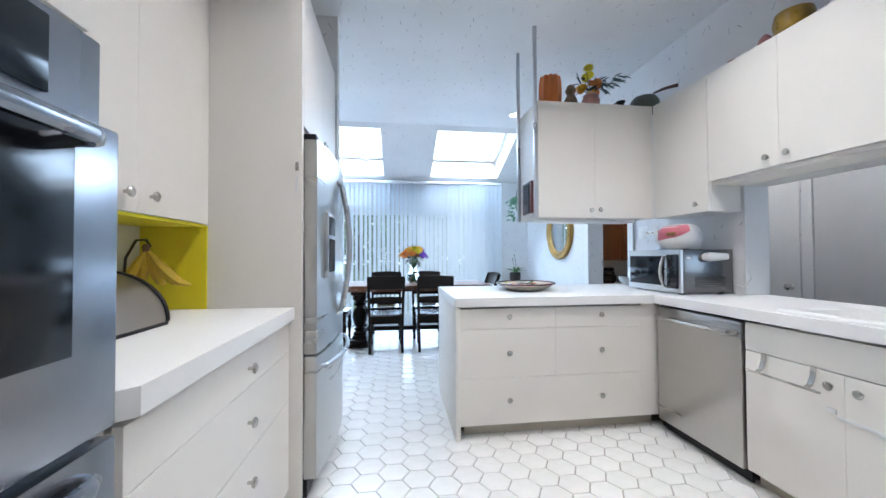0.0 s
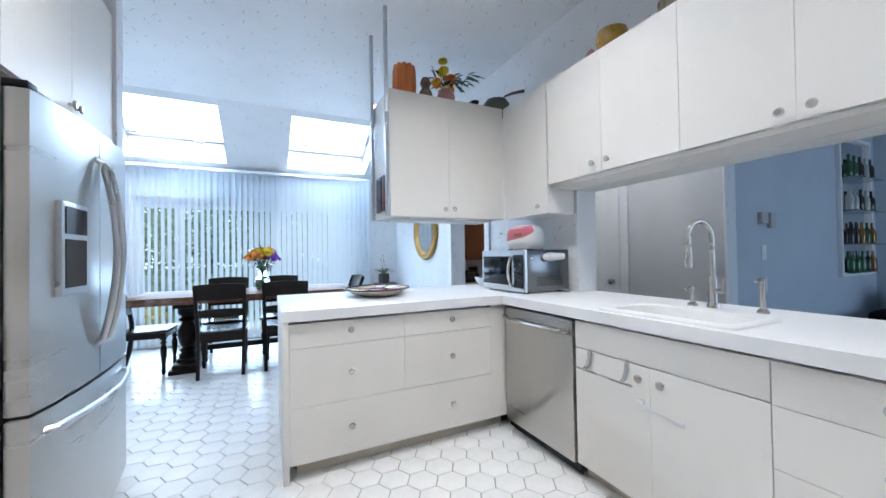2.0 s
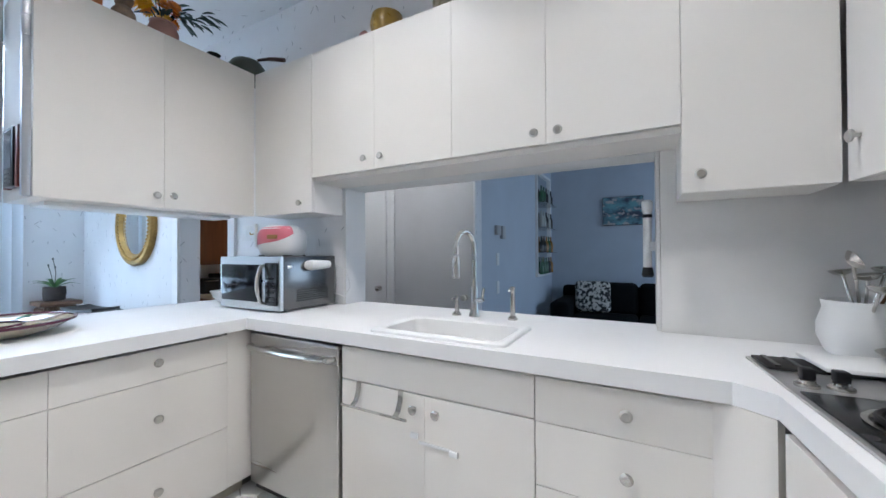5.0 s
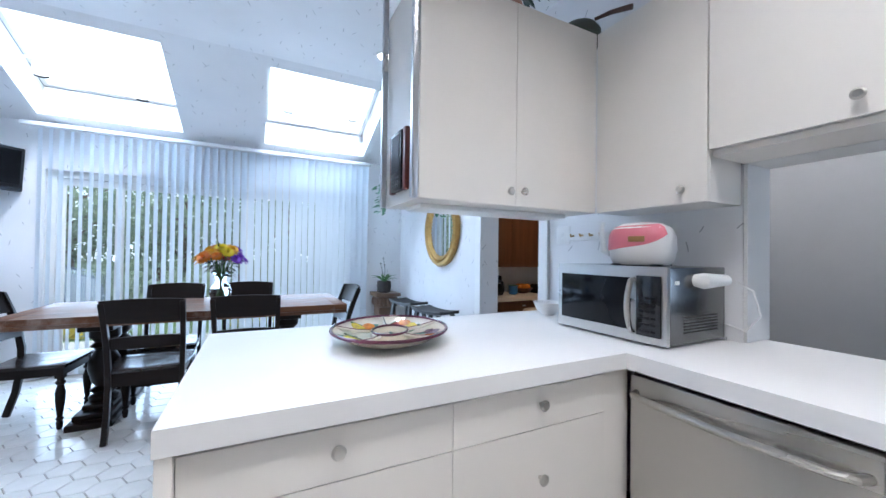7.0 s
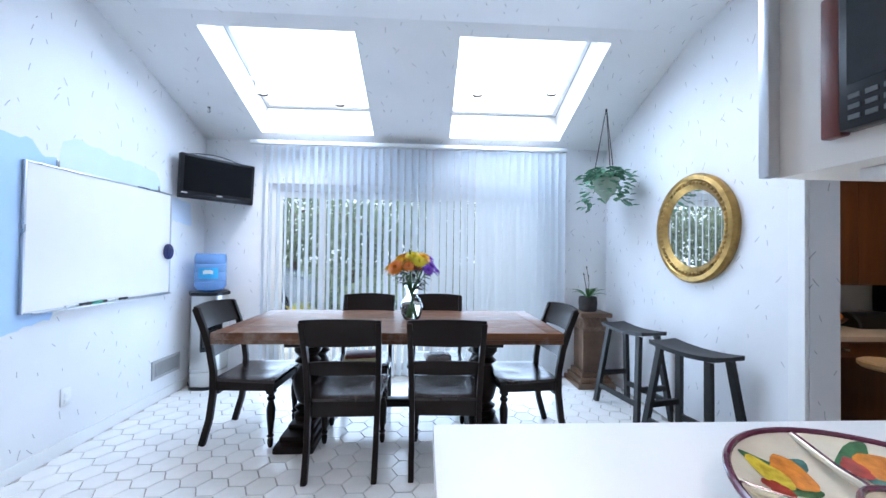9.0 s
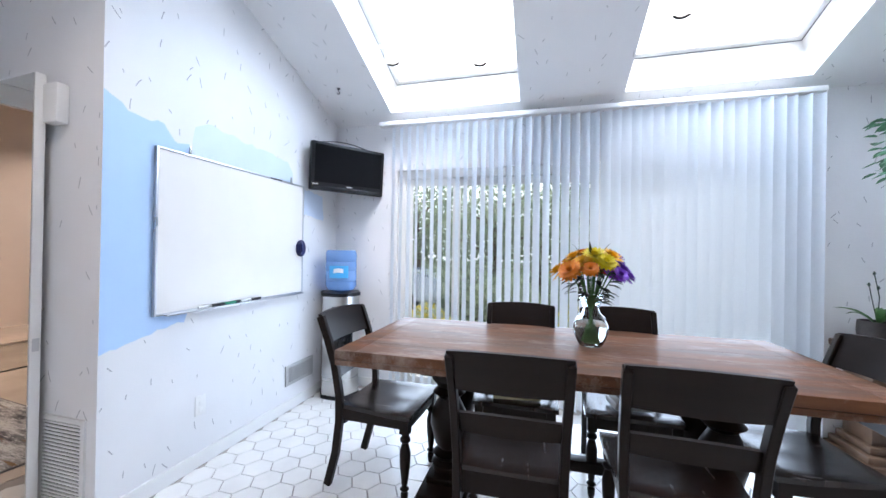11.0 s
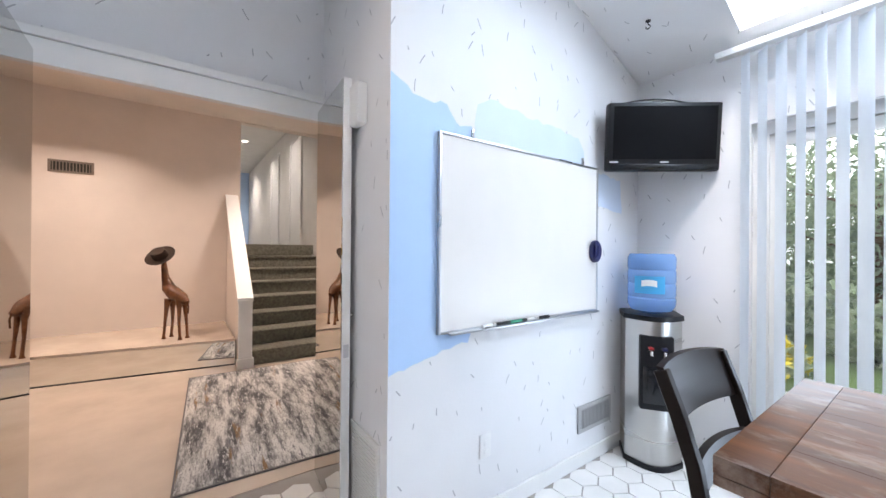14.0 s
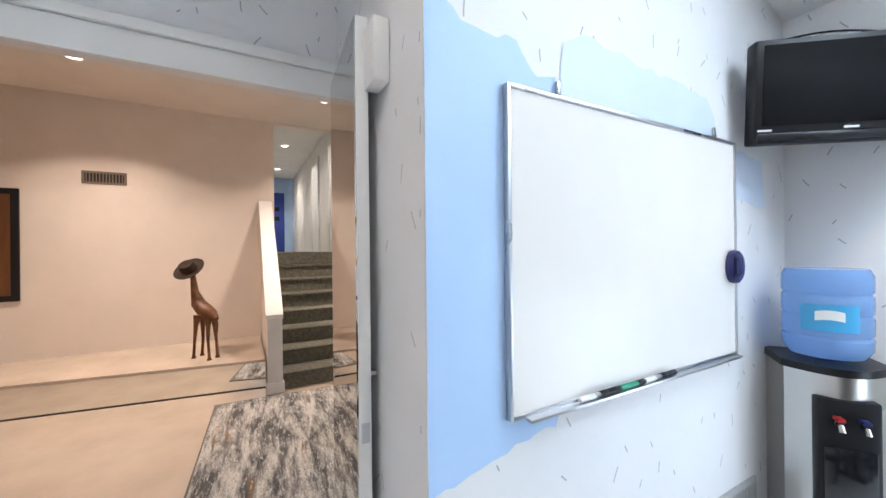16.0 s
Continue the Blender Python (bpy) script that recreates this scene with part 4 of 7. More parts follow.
for y, mt, lb in ((5.74, M_WHITE, "white marker pen with black cap on the tray"), (5.80, M_BLACK, "black marker pen lying on the tray"), (5.92, M_PENG, "green marker pen lying on the tray"), (6.05, M_WHITE, "white marker pen lying on the tray"), (6.10, M_BLACK, "black marker pen lying on the tray")):
    pen = thing("marker_pen", pose(WX + 0.037, y, 0.9455), lb, "pen", "marker pens")
    lathe(bm := B(), ((0.007, -0.05), (0.0085, -0.045), (0.0085, 0.035)), 10, axis="Y")
    part("barrel", bm, mt, pen)
    lathe(bm := B(), ((0.009, 0.035), (0.009, 0.07), (0.006, 0.075)), 10, axis="Y")
    part("cap", bm, M_BLACK, pen, "black cap")
er = thing("board_eraser", pose(WX + 0.017, 6.62, 1.30), "navy plastic whiteboard eraser held by magnet", "eraser")
lathe(bm := B(), ((0.055, 0.0), (0.058, 0.012), (0.055, 0.028), (0.045, 0.036)), 22, axis="X", rx=0.8, ry=1.2)
part("shell", bm, M_NAVY, er)
lathe(bm := B(), ((0.05, -0.002), (0.05, 0.0)), 18, axis="X", rx=0.8, ry=1.2)
part("felt", bm, M_WHITE, er, "white felt pad")
tube(bm := B(), [(0.03, -0.03, 0.05), (0.05, -0.036, 0.03), (0.052, -0.036, -0.02), (0.03, -0.03, -0.045)], 0.009, 8)
part("grip", bm, M_NAVY, er, "navy grip")


def grille(name, m, w, h, bars, label, upright=True, mat=None):
    """A register flat on a wall: the local xz plane, facing -y."""
    ob = thing(name, m, label, "vent", "vents")
    f = B()
    for a in ((0, w, -0.012, 0, 0, 0.022), (0, w, -0.012, 0, h - 0.022, h), (0, 0.022, -0.012, 0, 0.022, h - 0.022), (w - 0.022, w, -0.012, 0, 0.022, h - 0.022)):
        bx(f, *a)
    part("frame", f, mat or M_TRIM, ob)
    # Dark sheet whose colour stands in for the shade behind the slats.
    part("backing", box(0.02, w - 0.02, -0.002, -0.001, 0.02, h - 0.02), M_DARKGAP, ob, "dark sheet painted as the opening behind the slats")
    for i in range(bars):
        u = 0.024 + (i + 0.5) / bars * ((w if upright else h) - 0.048)
        a = (u - 0.004, u + 0.004, -0.01, -0.003, 0.022, h - 0.022) if upright else (0.022, w - 0.022, -0.01, -0.003, u - 0.004, u + 0.004)
        part("slat", box(*a), mat or M_TRIM, ob)
    return ob


M_GREYVENT = surf("grey_vent_metal", (0.52, 0.52, 0.52), 0.45, 0.3)
grille("wall_register", pose(WX + 0.001, 6.49, 0.20, 0, 0, 90), 0.35, 0.16, 20, "grey metal air register low on the wall", True, M_GREYVENT)
grille("wall_register", pose(-1.22, 5.219, 0.03), 0.30, 0.46, 24, "white louvred return-air grille low on the wall", False)
grille("hall_vent", pose(HB + 0.001, 3.32, 2.145, 0, 0, 90), 0.38, 0.14, 12, "bronze-coloured vent high on the hall wall", True, surf("bronze_vent", (0.24, 0.19, 0.15), 0.5))


def wall_plate(name, m, label, w=0.07, h=0.115, kind="outlet"):
    ob = thing(name, m, label, kind)
    part("plate", box(0, w, -0.006, 0, 0, h, bevel=0.0025), M_WHITE, ob)
    for z in (0.03, 0.07):
        part("socket", box(w / 2 - 0.012, w / 2 + 0.012, -0.008, -0.005, z - 0.012, z + 0.014, bevel=0.002), M_WHITE, ob)
    return ob


wall_plate("wall_outlet", pose(WX + 0.001, 5.71, 0.30, 0, 0, 90), "white power outlet on the dining wall")
wall_plate("light_switch", pose(3.449, 4.14, 1.34, 0, 0, -90), "white light switch plate beside the doorway", 0.115, 0.115, "switch")
ch = thing("door_chime", pose(-1.175, 5.219, 1.865), "white plastic door chime box", "door chime")
part("cover", box(0, 0.10, -0.05, 0, 0, 0.185, bevel=0.008), M_WHITE, ch)

# television in the corner
tv = thing("television", pose(-0.565, 6.92, 2.0, 4, 0, 52), "black flat television on a corner wall mount", "television")
part("shell", box(-0.335, 0.335, -0.005, 0.06, -0.205, 0.205, bevel=0.012), M_BLACK, tv)
part("screen", box(-0.305, 0.305, -0.008, -0.004, -0.135, 0.18), M_SCREEN, tv, "dark glossy screen")
part("speaker_strip", box(-0.325, 0.325, -0.012, -0.004, -0.20, -0.165, bevel=0.004), M_BLACKGLASS, tv)
for u in (-0.30, 0.0):
    part("badge", box(u - 0.025, u + 0.025, -0.0135, -0.011, -0.158, -0.150), M_WHITE, tv, "small light badge")
part("wall_arm", box(-0.06, 0.06, 0.06, 0.20, -0.06, 0.06, bevel=0.01), M_BLACK, tv)
tube(bm := B(), arc(lambda t: (-0.28 + 0.5 * t, 0.06, 0.205 + 0.035 * math.sin(math.pi * t)), 9), 0.004, 6)
part("cable", bm, M_BLACK, tv, "black cable")

# water cooler
wc = thing("water_cooler", pose(-0.655, 6.965, 0, 0, 0, 36), "stainless steel water cooler with a black tap panel", "water cooler")
bm = B()
body = [(-0.155, 0.15), (-0.155, -0.06)] + arc(lambda t: (-0.155 + 0.31 * t, -0.06 - 0.10 * math.sin(math.pi * t)), 11) + [(0.155, -0.06), (0.155, 0.15)]
prism(bm, list(reversed(body)), 0.03, 0.885)
part("body", bm, M_STEEL, wc)
grow = [(x * 1.06, y * 1.06 - 0.002) for x, y in body]
prism(bm := B(), list(reversed(grow)), 0.885, 0.915)
part("top", bm, M_BLACK, wc, "black plastic top")
prism(bm := B(), list(reversed(grow)), 0.0, 0.03)
part("foot", bm, M_BLACK, wc, "black plastic foot")
bm = B()
bx(bm, -0.09, 0.09, -0.168, -0.10, 0.36, 0.80, 0.01)
part("tap_panel", bm, M_BLACK, wc, "black tap panel")
bx(bm := B(), -0.075, 0.075, -0.173, -0.166, 0.40, 0.62, 0.004)
part("drip_bay", bm, M_BLACKGLASS, wc)
for u, mt in ((-0.035, surf("red_tap", (0.5, 0.02, 0.02), 0.4)), (0.035, M_NAVY)):
    tube(bm := B(), [(u, -0.165, 0.71), (u, -0.195, 0.71), (u, -0.205, 0.69)], 0.009, 8)
    part("tap", bm, M_CHROME, wc)
    part("tap_lever", box(u - 0.013, u + 0.013, -0.20, -0.165, 0.725, 0.738, bevel=0.003), mt, wc)
bot = thing("water_bottle", pose(-0.655, 6.965, 0.916, 0, 0, 20) @ Matrix.Scale(1.05, 4), "large blue plastic water bottle upside down on the cooler", "bottle")
lathe(bm := B(), ((0.05, 0.0), (0.11, 0.02), (0.128, 0.05), (0.13, 0.09), (0.124, 0.10), (0.13, 0.11), (0.13, 0.17), (0.124, 0.18), (0.13, 0.19), (0.13, 0.25), (0.124, 0.26), (0.13, 0.27), (0.13, 0.33), (0.118, 0.355), (0.06, 0.352)), 28)
part("shell", bm, M_WATER, bot)
bm = B()
n = 9
lab = [[bm.verts.new((0.1325 * math.sin(a), -0.1325 * math.cos(a), z)) for a in arc(lambda t: -0.62 + 1.24 * t, n)] for z in (0.125, 0.225)]
for i in range(n - 1):
    bm.faces.new((lab[0][i], lab[0][i + 1], lab[1][i + 1], lab[1][i]))
part("label", bm, surf("cyan_label", (0.05, 0.42, 0.75), 0.4), bot, "bright blue paper label")
bm = B()
lab = [[bm.verts.new((0.1335 * math.sin(a), -0.1335 * math.cos(a), z + 0.01 * math.cos(a * 4))) for a in arc(lambda t: -0.3 + 0.6 * t, n)] for z in (0.16, 0.195)]
for i in range(n - 1):
    bm.faces.new((lab[0][i], lab[0][i + 1], lab[1][i + 1], lab[1][i]))
part("emblem", bm, M_WHITE, bot, "white emblem on the label")

# mirror, stools, pedestal, plants
mi = thing("wall_mirror", pose(3.449, 5.86, 1.527), "round gilt-framed mirror with carved rope edge", "mirror")
bm = B()
prof = ((0.40, 0.0), (0.405, -0.03), (0.39, -0.05), (0.36, -0.055), (0.345, -0.042), (0.325, -0.045), (0.30, -0.03), (0.285, -0.02), (0.285, 0.0))
seg = 64
rings = [[bm.verts.new((h, 0.98 * r * math.cos(2 * math.pi * i / seg), r * math.sin(2 * math.pi * i / seg))) for i in range(seg)] for r, h in prof]
for a, b in zip(rings, rings[1:]):
    for i in range(seg):
        bm.faces.new((a[i], a[(i + 1) % seg], b[(i + 1) % seg], b[i]))
part("frame", bm, M_GOLD, mi)
bm = B()
for i in range(56):
    a = 2 * math.pi * i / 56
    lathe(bm, ((0.004, -0.012), (0.013, -0.006), (0.013, 0.006), (0.004, 0.012)), 7, (-0.047, 0.98 * 0.335 * math.cos(a), 0.335 * math.sin(a)), "X")
part("rope_moulding", bm, M_GOLD, mi)
lathe(bm := B(), ((0.287, -0.018), (0.287, -0.012)), 48, axis="X", rx=0.98)
part("mirror_glass", bm, M_MIRROR, mi, "silvered mirror glass")


def saddle_stool():
    ob = thing("saddle_stool", pose(0, 0, 0), "black wooden saddle-seat stool", "stool", "stools along the wall")
    bm = B()
    n, rows = 11, []
    for i in range(n):
        u = -1 + 2 * i / (n - 1)
        dz = 0.022 * u * u
        rows.append([bm.verts.new((u * 0.245, y, z + dz)) for y, z in ((-0.115, 0.665), (0.115, 0.665), (0.12, 0.695), (0, 0.688), (-0.12, 0.695))])
    for a, b in zip(rows, rows[1:]):
        for k in range(5):
            bm.faces.new((a[k], a[(k + 1) % 5], b[(k + 1) % 5], b[k]))
    bm.faces.new(rows[0])
    bm.faces.new(list(reversed(rows[-1])))
    part("seat", bm, M_IRON, ob)
    for sx in (-1, 1):
        for sy in (-1, 1):
            bm = B()
            bar(bm, [(sx * 0.25, sy * 0.165, 0.0), (sx * 0.215, sy * 0.125, 0.33), (sx * 0.18, sy * 0.085, 0.67)], 0.042, 0.034)
            part("leg", bm, M_IRON, ob)
        part("stretcher", bx(B(), sx * 0.222 - 0.012, sx * 0.222 + 0.012, -0.13, 0.13, 0.24, 0.28), M_IRON, ob)
    for sy in (-1, 1):
        part("stretcher", bx(B(), -0.23, 0.23, sy * 0.145 - 0.012, sy * 0.145 + 0.012, 0.13, 0.17), M_IRON, ob)
    return ob


st = saddle_stool()
st.matrix_basis = pose(3.23, 6.31, 0, 0, 0, 100)
copy_thing(st, pose(3.24, 5.61, 0, 0, 0, 102))

pd = thing("plant_pedestal", pose(3.16, 6.97, 0), "carved brown wooden column pedestal", "pedestal")
bm = B()
bx(bm, -0.19, 0.19, -0.19, 0.19, 0, 0.05, 0.006)
bx(bm, -0.165, 0.165, -0.165, 0.165, 0.05, 0.10, 0.012)
bx(bm, -0.14, 0.14, -0.14, 0.14, 0.10, 0.15, 0.012)
part("plinth", bm, M_PEDWOOD, pd)
part("shaft", box(-0.115, 0.115, -0.115, 0.115, 0.15, 0.56, bevel=0.008), M_PEDWOOD, pd)
bm = B()
bx(bm, -0.13, 0.13, -0.13, 0.13, 0.56, 0.70, 0.02)
for k in range(4):
    for i in range(5):
        b2 = B()
        lathe(b2, ((0.004, 0), (0.022, 0.03), (0.018, 0.08), (0.004, 0.11)), 7, (-0.10 + 0.05 * i, -0.13, 0.575))
        merge(bm, b2, Matrix.Rotation(k * math.pi / 2, 4, "Z"))
part("capital", bm, M_PEDWOOD, pd, "carved leaf capital")
part("top", box(-0.165, 0.165, -0.165, 0.165, 0.70, 0.745, bevel=0.01), M_PEDWOOD, pd)


def blade(bm, base, direction, length, width, droop, seg=6):
    """A long arching leaf."""
    d = Vector(direction).normalized()
    side = Vector((-d.y, d.x, 0)).normalized() if abs(d.z) < 0.99 else Vector((1, 0, 0))
    rows = []
    for i in range(seg + 1):
        t = i / seg
        p = Vector(base) + d * length * t - Vector((0, 0, droop * t * t))
        w = width * math.sin(math.pi * (0.12 + 0.86 * t)) / 2
        rows.append((bm.verts.new(p - side * w), bm.verts.new(p + Vector((0, 0, -w * 0.35))), bm.verts.new(p + side * w)))
    for a, b in zip(rows, rows[1:]):
        bm.faces.new((a[0], a[1], b[1], b[0]))
        bm.faces.new((a[1], a[2], b[2], b[1]))


orc = thing("potted_orchid", pose(3.14, 6.96, 0.746), "orchid out of bloom in a rough dark pot", "plant")
lathe(bm := B(), ((0.065, 0), (0.085, 0.01), (0.092, 0.08), (0.088, 0.15), (0.08, 0.15), (0.078, 0.13)), 18)
part("pot", bm, surf("bark_pot", (0.05, 0.04, 0.035), 0.8, var=0.3, scale=20, bump=0.6), orc)
bm = B()
for i in range(9):
    a = i * 2.4
    blade(bm, (0.02 * math.cos(a), 0.02 * math.sin(a), 0.145), (math.cos(a), math.sin(a), 0.8 + 0.3 * (i % 3)), 0.24 + 0.025 * (i % 4), 0.036, 0.13)
part("leaves", bm, M_LEAF, orc)
bm = B()
tube(bm, [(0, 0, 0.14), (0.01, 0, 0.3), (-0.01, 0.01, 0.45)], 0.003, 5)
tube(bm, [(0, 0, 0.14), (-0.03, 0, 0.3), (-0.05, -0.01, 0.38)], 0.003, 5)
for p in ((-0.01, 0.01, 0.45), (-0.05, -0.01, 0.38), (0.005, 0, 0.36)):
    lathe(bm, ((0.002, -0.012), (0.009, 0), (0.002, 0.014)), 7, p)
part("stems", bm, M_LEAFD, orc)

hp = thing("hanging_plant", pose(3.14, 6.60, 1.83) @ Matrix.Scale(1.1, 4), "trailing ivy in a pale green hanging pot on chains", "plant")
lathe(bm := B(), ((0.004, -0.02), (0.012, 0.0), (0.03, 0.02), (0.03, 0.03), (0.05, 0.05), (0.095, 0.10), (0.105, 0.16), (0.11, 0.19), (0.102, 0.19), (0.095, 0.16)), 24)
part("pot", bm, surf("celadon_pot", (0.36, 0.44, 0.35), 0.5, var=0.12), hp, "pale green urn-shaped pot")
for k in range(3):
    bm = B()
    a = k * 2.094 + 0.4
    n = 22
    for i in range(n):
        t = i / n
        c = Vector((0.105 * math.cos(a) * (1 - t), 0.105 * math.sin(a) * (1 - t), 0.19 + 0.62 * t))
        lathe(bm, ((0.0025, -0.014), (0.005, 0), (0.0025, 0.014)), 5, c)
    part("chain", bm, M_IRON, hp, "dark thin chain")
rnd = random.Random(11)
bm = B()
for i in range(300):
    a, hang_by = rnd.uniform(0, 6.283), rnd.random()
    r = 0.06 + 0.15 * rnd.random()
    z = 0.20 + 0.13 * rnd.random() * (1 - r / 0.25) - (0.26 * hang_by if r > 0.125 and i % 3 else 0)
    d = (math.cos(a + rnd.uniform(-1, 1)), math.sin(a + rnd.uniform(-1, 1)), rnd.uniform(-0.5, 0.6))
    blade(bm, (r * math.cos(a), r * math.sin(a), z), d, 0.055, 0.05, 0.02, 3)
part("leaves", bm, surf("pale_ivy", (0.13, 0.34, 0.19), 0.45, var=0.3, scale=25), hp, "variegated green ivy leaves")

# flowers in a glass vase on the table
def mum(bm, h, axis, r):
    """A full round flower head at h, opening along axis."""
    turn = Vector(axis).normalized().to_track_quat("Z", "Y").to_matrix()
    for tilt, count, ln, w in ((-12, 14, 1.0, 0.42), (12, 14, 0.98, 0.42), (34, 12, 0.86, 0.40), (56, 9, 0.66, 0.36), (76, 6, 0.44, 0.3)):
        for k in range(count):
            a = 2 * math.pi * (k + 0.37 * tilt) / count
            t = radians(tilt)
            d = turn @ Vector((math.cos(a) * math.cos(t), math.sin(a) * math.cos(t), math.sin(t)))
            side = turn @ Vector((-math.sin(a), math.cos(a), 0)) * r * w / 2
            p = [Vector(h) + d * r * q for q in (0.12, 0.62 * ln, ln)]
            v = [bm.verts.new(x) for x in (p[0] - side * 0.4, p[0] + side * 0.4, p[1] + side, p[2] + side * 0.35, p[2] - side * 0.35, p[1] - side)]
            bm.faces.new((v[0], v[1], v[2], v[5]))
            bm.faces.new((v[5], v[2], v[3], v[4]))


va = thing("flower_vase", pose(1.35, 6.13, TZ) @ Matrix.Scale(1.15, 4), "clear glass vase of orange, yellow and red flowers", "vase")
lathe(bm := B(), ((0.046, 0.0), (0.052, 0.004), (0.066, 0.03), (0.078, 0.07), (0.077, 0.10), (0.060, 0.135), (0.038, 0.16), (0.035, 0.175), (0.042, 0.20), (0.057, 0.235), (0.055, 0.236), (0.040, 0.20), (0.033, 0.175), (0.036, 0.159), (0.057, 0.134), (0.0745, 0.10), (0.0755, 0.07), (0.063, 0.03), (0.04, 0.01)), 32)
glass = part("glass", bm, M_GLASS, va, "clear bulbous glass with flared neck")
glass.visible_shadow = False
lathe(bm := B(), ((0.04, 0.0105), (0.0625, 0.03), (0.075, 0.07), (0.074, 0.10), (0.068, 0.112)), 32)
water = part("water", bm, M_VASEWATER, va, "clear water")
water.visible_shadow = False
rnd = random.Random(5)
heads = []
bm = B()
for i in range(22):
    a, r = i * 2.399, 0.015 + 0.03 * math.sqrt(i)
    top = Vector((r * math.cos(a) * 1.05, r * math.sin(a), 0.33 + 0.09 * (1 - (r / 0.16) ** 2) + rnd.uniform(-0.02, 0.02)))
    heads.append(top)
    tube(bm, [(0.03 * math.cos(a + 2.6), 0.03 * math.sin(a + 2.6), 0.02), (0.01 * math.cos(a), 0.01 * math.sin(a), 0.18), top * 0.6 + Vector((0, 0, 0.13)), top], 0.0028, 5)
part("stems", bm, M_LEAF, va, "green stems")
bm = B()
for i in range(60):
    a, z = rnd.uniform(0, 6.283), rnd.uniform(0.2, 0.36)
    r = 0.03 + 0.10 * (z - 0.18) / 0.24
    blade(bm, (r * math.cos(a), r * math.sin(a), z), (math.cos(a), math.sin(a), rnd.uniform(-0.2, 0.9)), 0.06, 0.026, 0.03, 4)
for a in (0.4, 2.8, 4.5):
    blade(bm, (0, 0, 0.35), (math.cos(a), math.sin(a), 1.8), 0.20, 0.016, 0.04, 6)
part("leaves", bm, M_LEAFD, va)
PETALS = [surf("orange_petals", (0.85, 0.25, 0.01), 0.6), surf("golden_petals", (0.90, 0.46, 0.0), 0.6), surf("yellow_petals", (0.92, 0.72, 0.01), 0.6), surf("crimson_petals", (0.60, 0.01, 0.03), 0.6), surf("violet_petals", (0.24, 0.05, 0.60), 0.6)]
for i, h in enumerate(heads):
    if h.x > 0.075:
        kind = (3, 4, 3, 4, 0)[i % 5]
    elif h.x > 0.0:
        kind = (2, 1, 2, 3)[i % 4]
    else:
        kind = (0, 0, 1, 0, 1)[i % 5]
    mum(bm := B(), h, Vector((h.x, h.y, 0.14)), 0.040 + 0.009 * (i % 3))
    part("flower", bm, PETALS[kind], va, ("orange", "golden", "yellow", "crimson", "violet")[kind] + " flower head")


# ---- the mirrored double door and the hall ----
def door_leaf(y, face, label):
    """An open leaf along x with a mirror on the side that face points to (+1: +y)."""
    ob = thing("mirrored_door", pose(-1.688, y + (0.011 if face < 0 else 0), 0, 0, 0, -4.2 if face < 0 else 2.0), label, "door", "double door")
    ob["kind"] = "structure"
    L = 0.515 if face < 0 else 0.57
    part("leaf", box(0, L, -0.019, 0.019, 0.012, 2.095, bevel=0.002), M_TRIM, ob)
    part("mirror", box(0.004, L - 0.004, face * 0.0195 if face > 0 else -0.0235, 0.0235 if face > 0 else -0.0195, 0.02, 2.09), M_DOORMIRROR, ob, "full-height mirror")
    lathe(bm := B(), ((0.022, 0.0), (0.022, 0.006), (0.008, 0.012), (0.008, 0.035), (0.026, 0.05), (0.03, 0.068), (0.022, 0.085), (0.008, 0.09)), 18, (L - 0.065, -face * 0.019, 0.985), "Y")
    if face > 0:
        bmesh.ops.transform(bm, matrix=Matrix.Translation((0, -0.038, 0)) @ Matrix.Diagonal((1, -1, 1, 1)), verts=list(bm.verts))
    part("knob", bm, M_CHROME, ob, "round chrome door knob")
    part("latch_plate", box(L - 0.001, L + 0.003, -0.012, 0.012, 0.80, 0.86), M_ALU, ob, "steel latch plate")
    for z in (0.25, 1.82):
        part("hinge", box(-0.006, 0.03, -face * 0.019 - 0.004, -face * 0.019 + 0.004, z, z + 0.09), M_ALU, ob, "steel hinge")
    return ob


door_leaf(4.033, 1, "open mirrored door leaf with chrome knob")
door_leaf(5.192, -1, "open mirrored door leaf with chrome knob")

# the rug: worn streaks of grey, cream and rust
m_rug, t, b = nodes_of("streaked_rug")
v = coords(t, (0.8, 4.2, 1))
n1, n2 = noise_node(t, v, 2.0, 7, 0.72), noise_node(t, coords(t, (0.6, 6, 1)), 1.8, 4, 0.6)
col = mix(t, ramp(t, n1, 0.42, 0.58), (0.09, 0.088, 0.092), (0.66, 0.64, 0.61))
col = mix(t, ramp(t, n2, 0.60, 0.66), col, (0.27, 0.16, 0.075))
col = mix(t, ramp(t, noise_node(t, coords(t, (3.0, 14, 1)), 3.0, 8, 0.8), 0.53, 0.60), col, (0.70, 0.69, 0.67))
col = mix(t, math_node(t, "MULTIPLY", ramp(t, noise_node(t, coords(t, (18, 30, 1)), 3.0, 4, 0.7), 0.52, 0.62), 0.55), col, (0.07, 0.07, 0.075))
col = mix(t, ramp(t, noise_node(t, coords(t, (1.2, 9, 1)), 2.4, 7, 0.7), 0.56, 0.62), col, (0.16, 0.16, 0.17))
t.links.new(col, b.inputs["Base Color"])
b.inputs["Roughness"].default_value = 0.95
bumped(t, b, noise_node(t, coords(t), 400, 2), 0.5)
rug = thing("rug", pose(-2.88, 5.25, 0.002, 0, 0, -3), "grey and cream abstract streaked rug", "rug")
part("rug_surface", box(-1.02, 1.02, -0.68, 0.72, 0, 0.010, bevel=0.003), m_rug, rug)
bm = B()
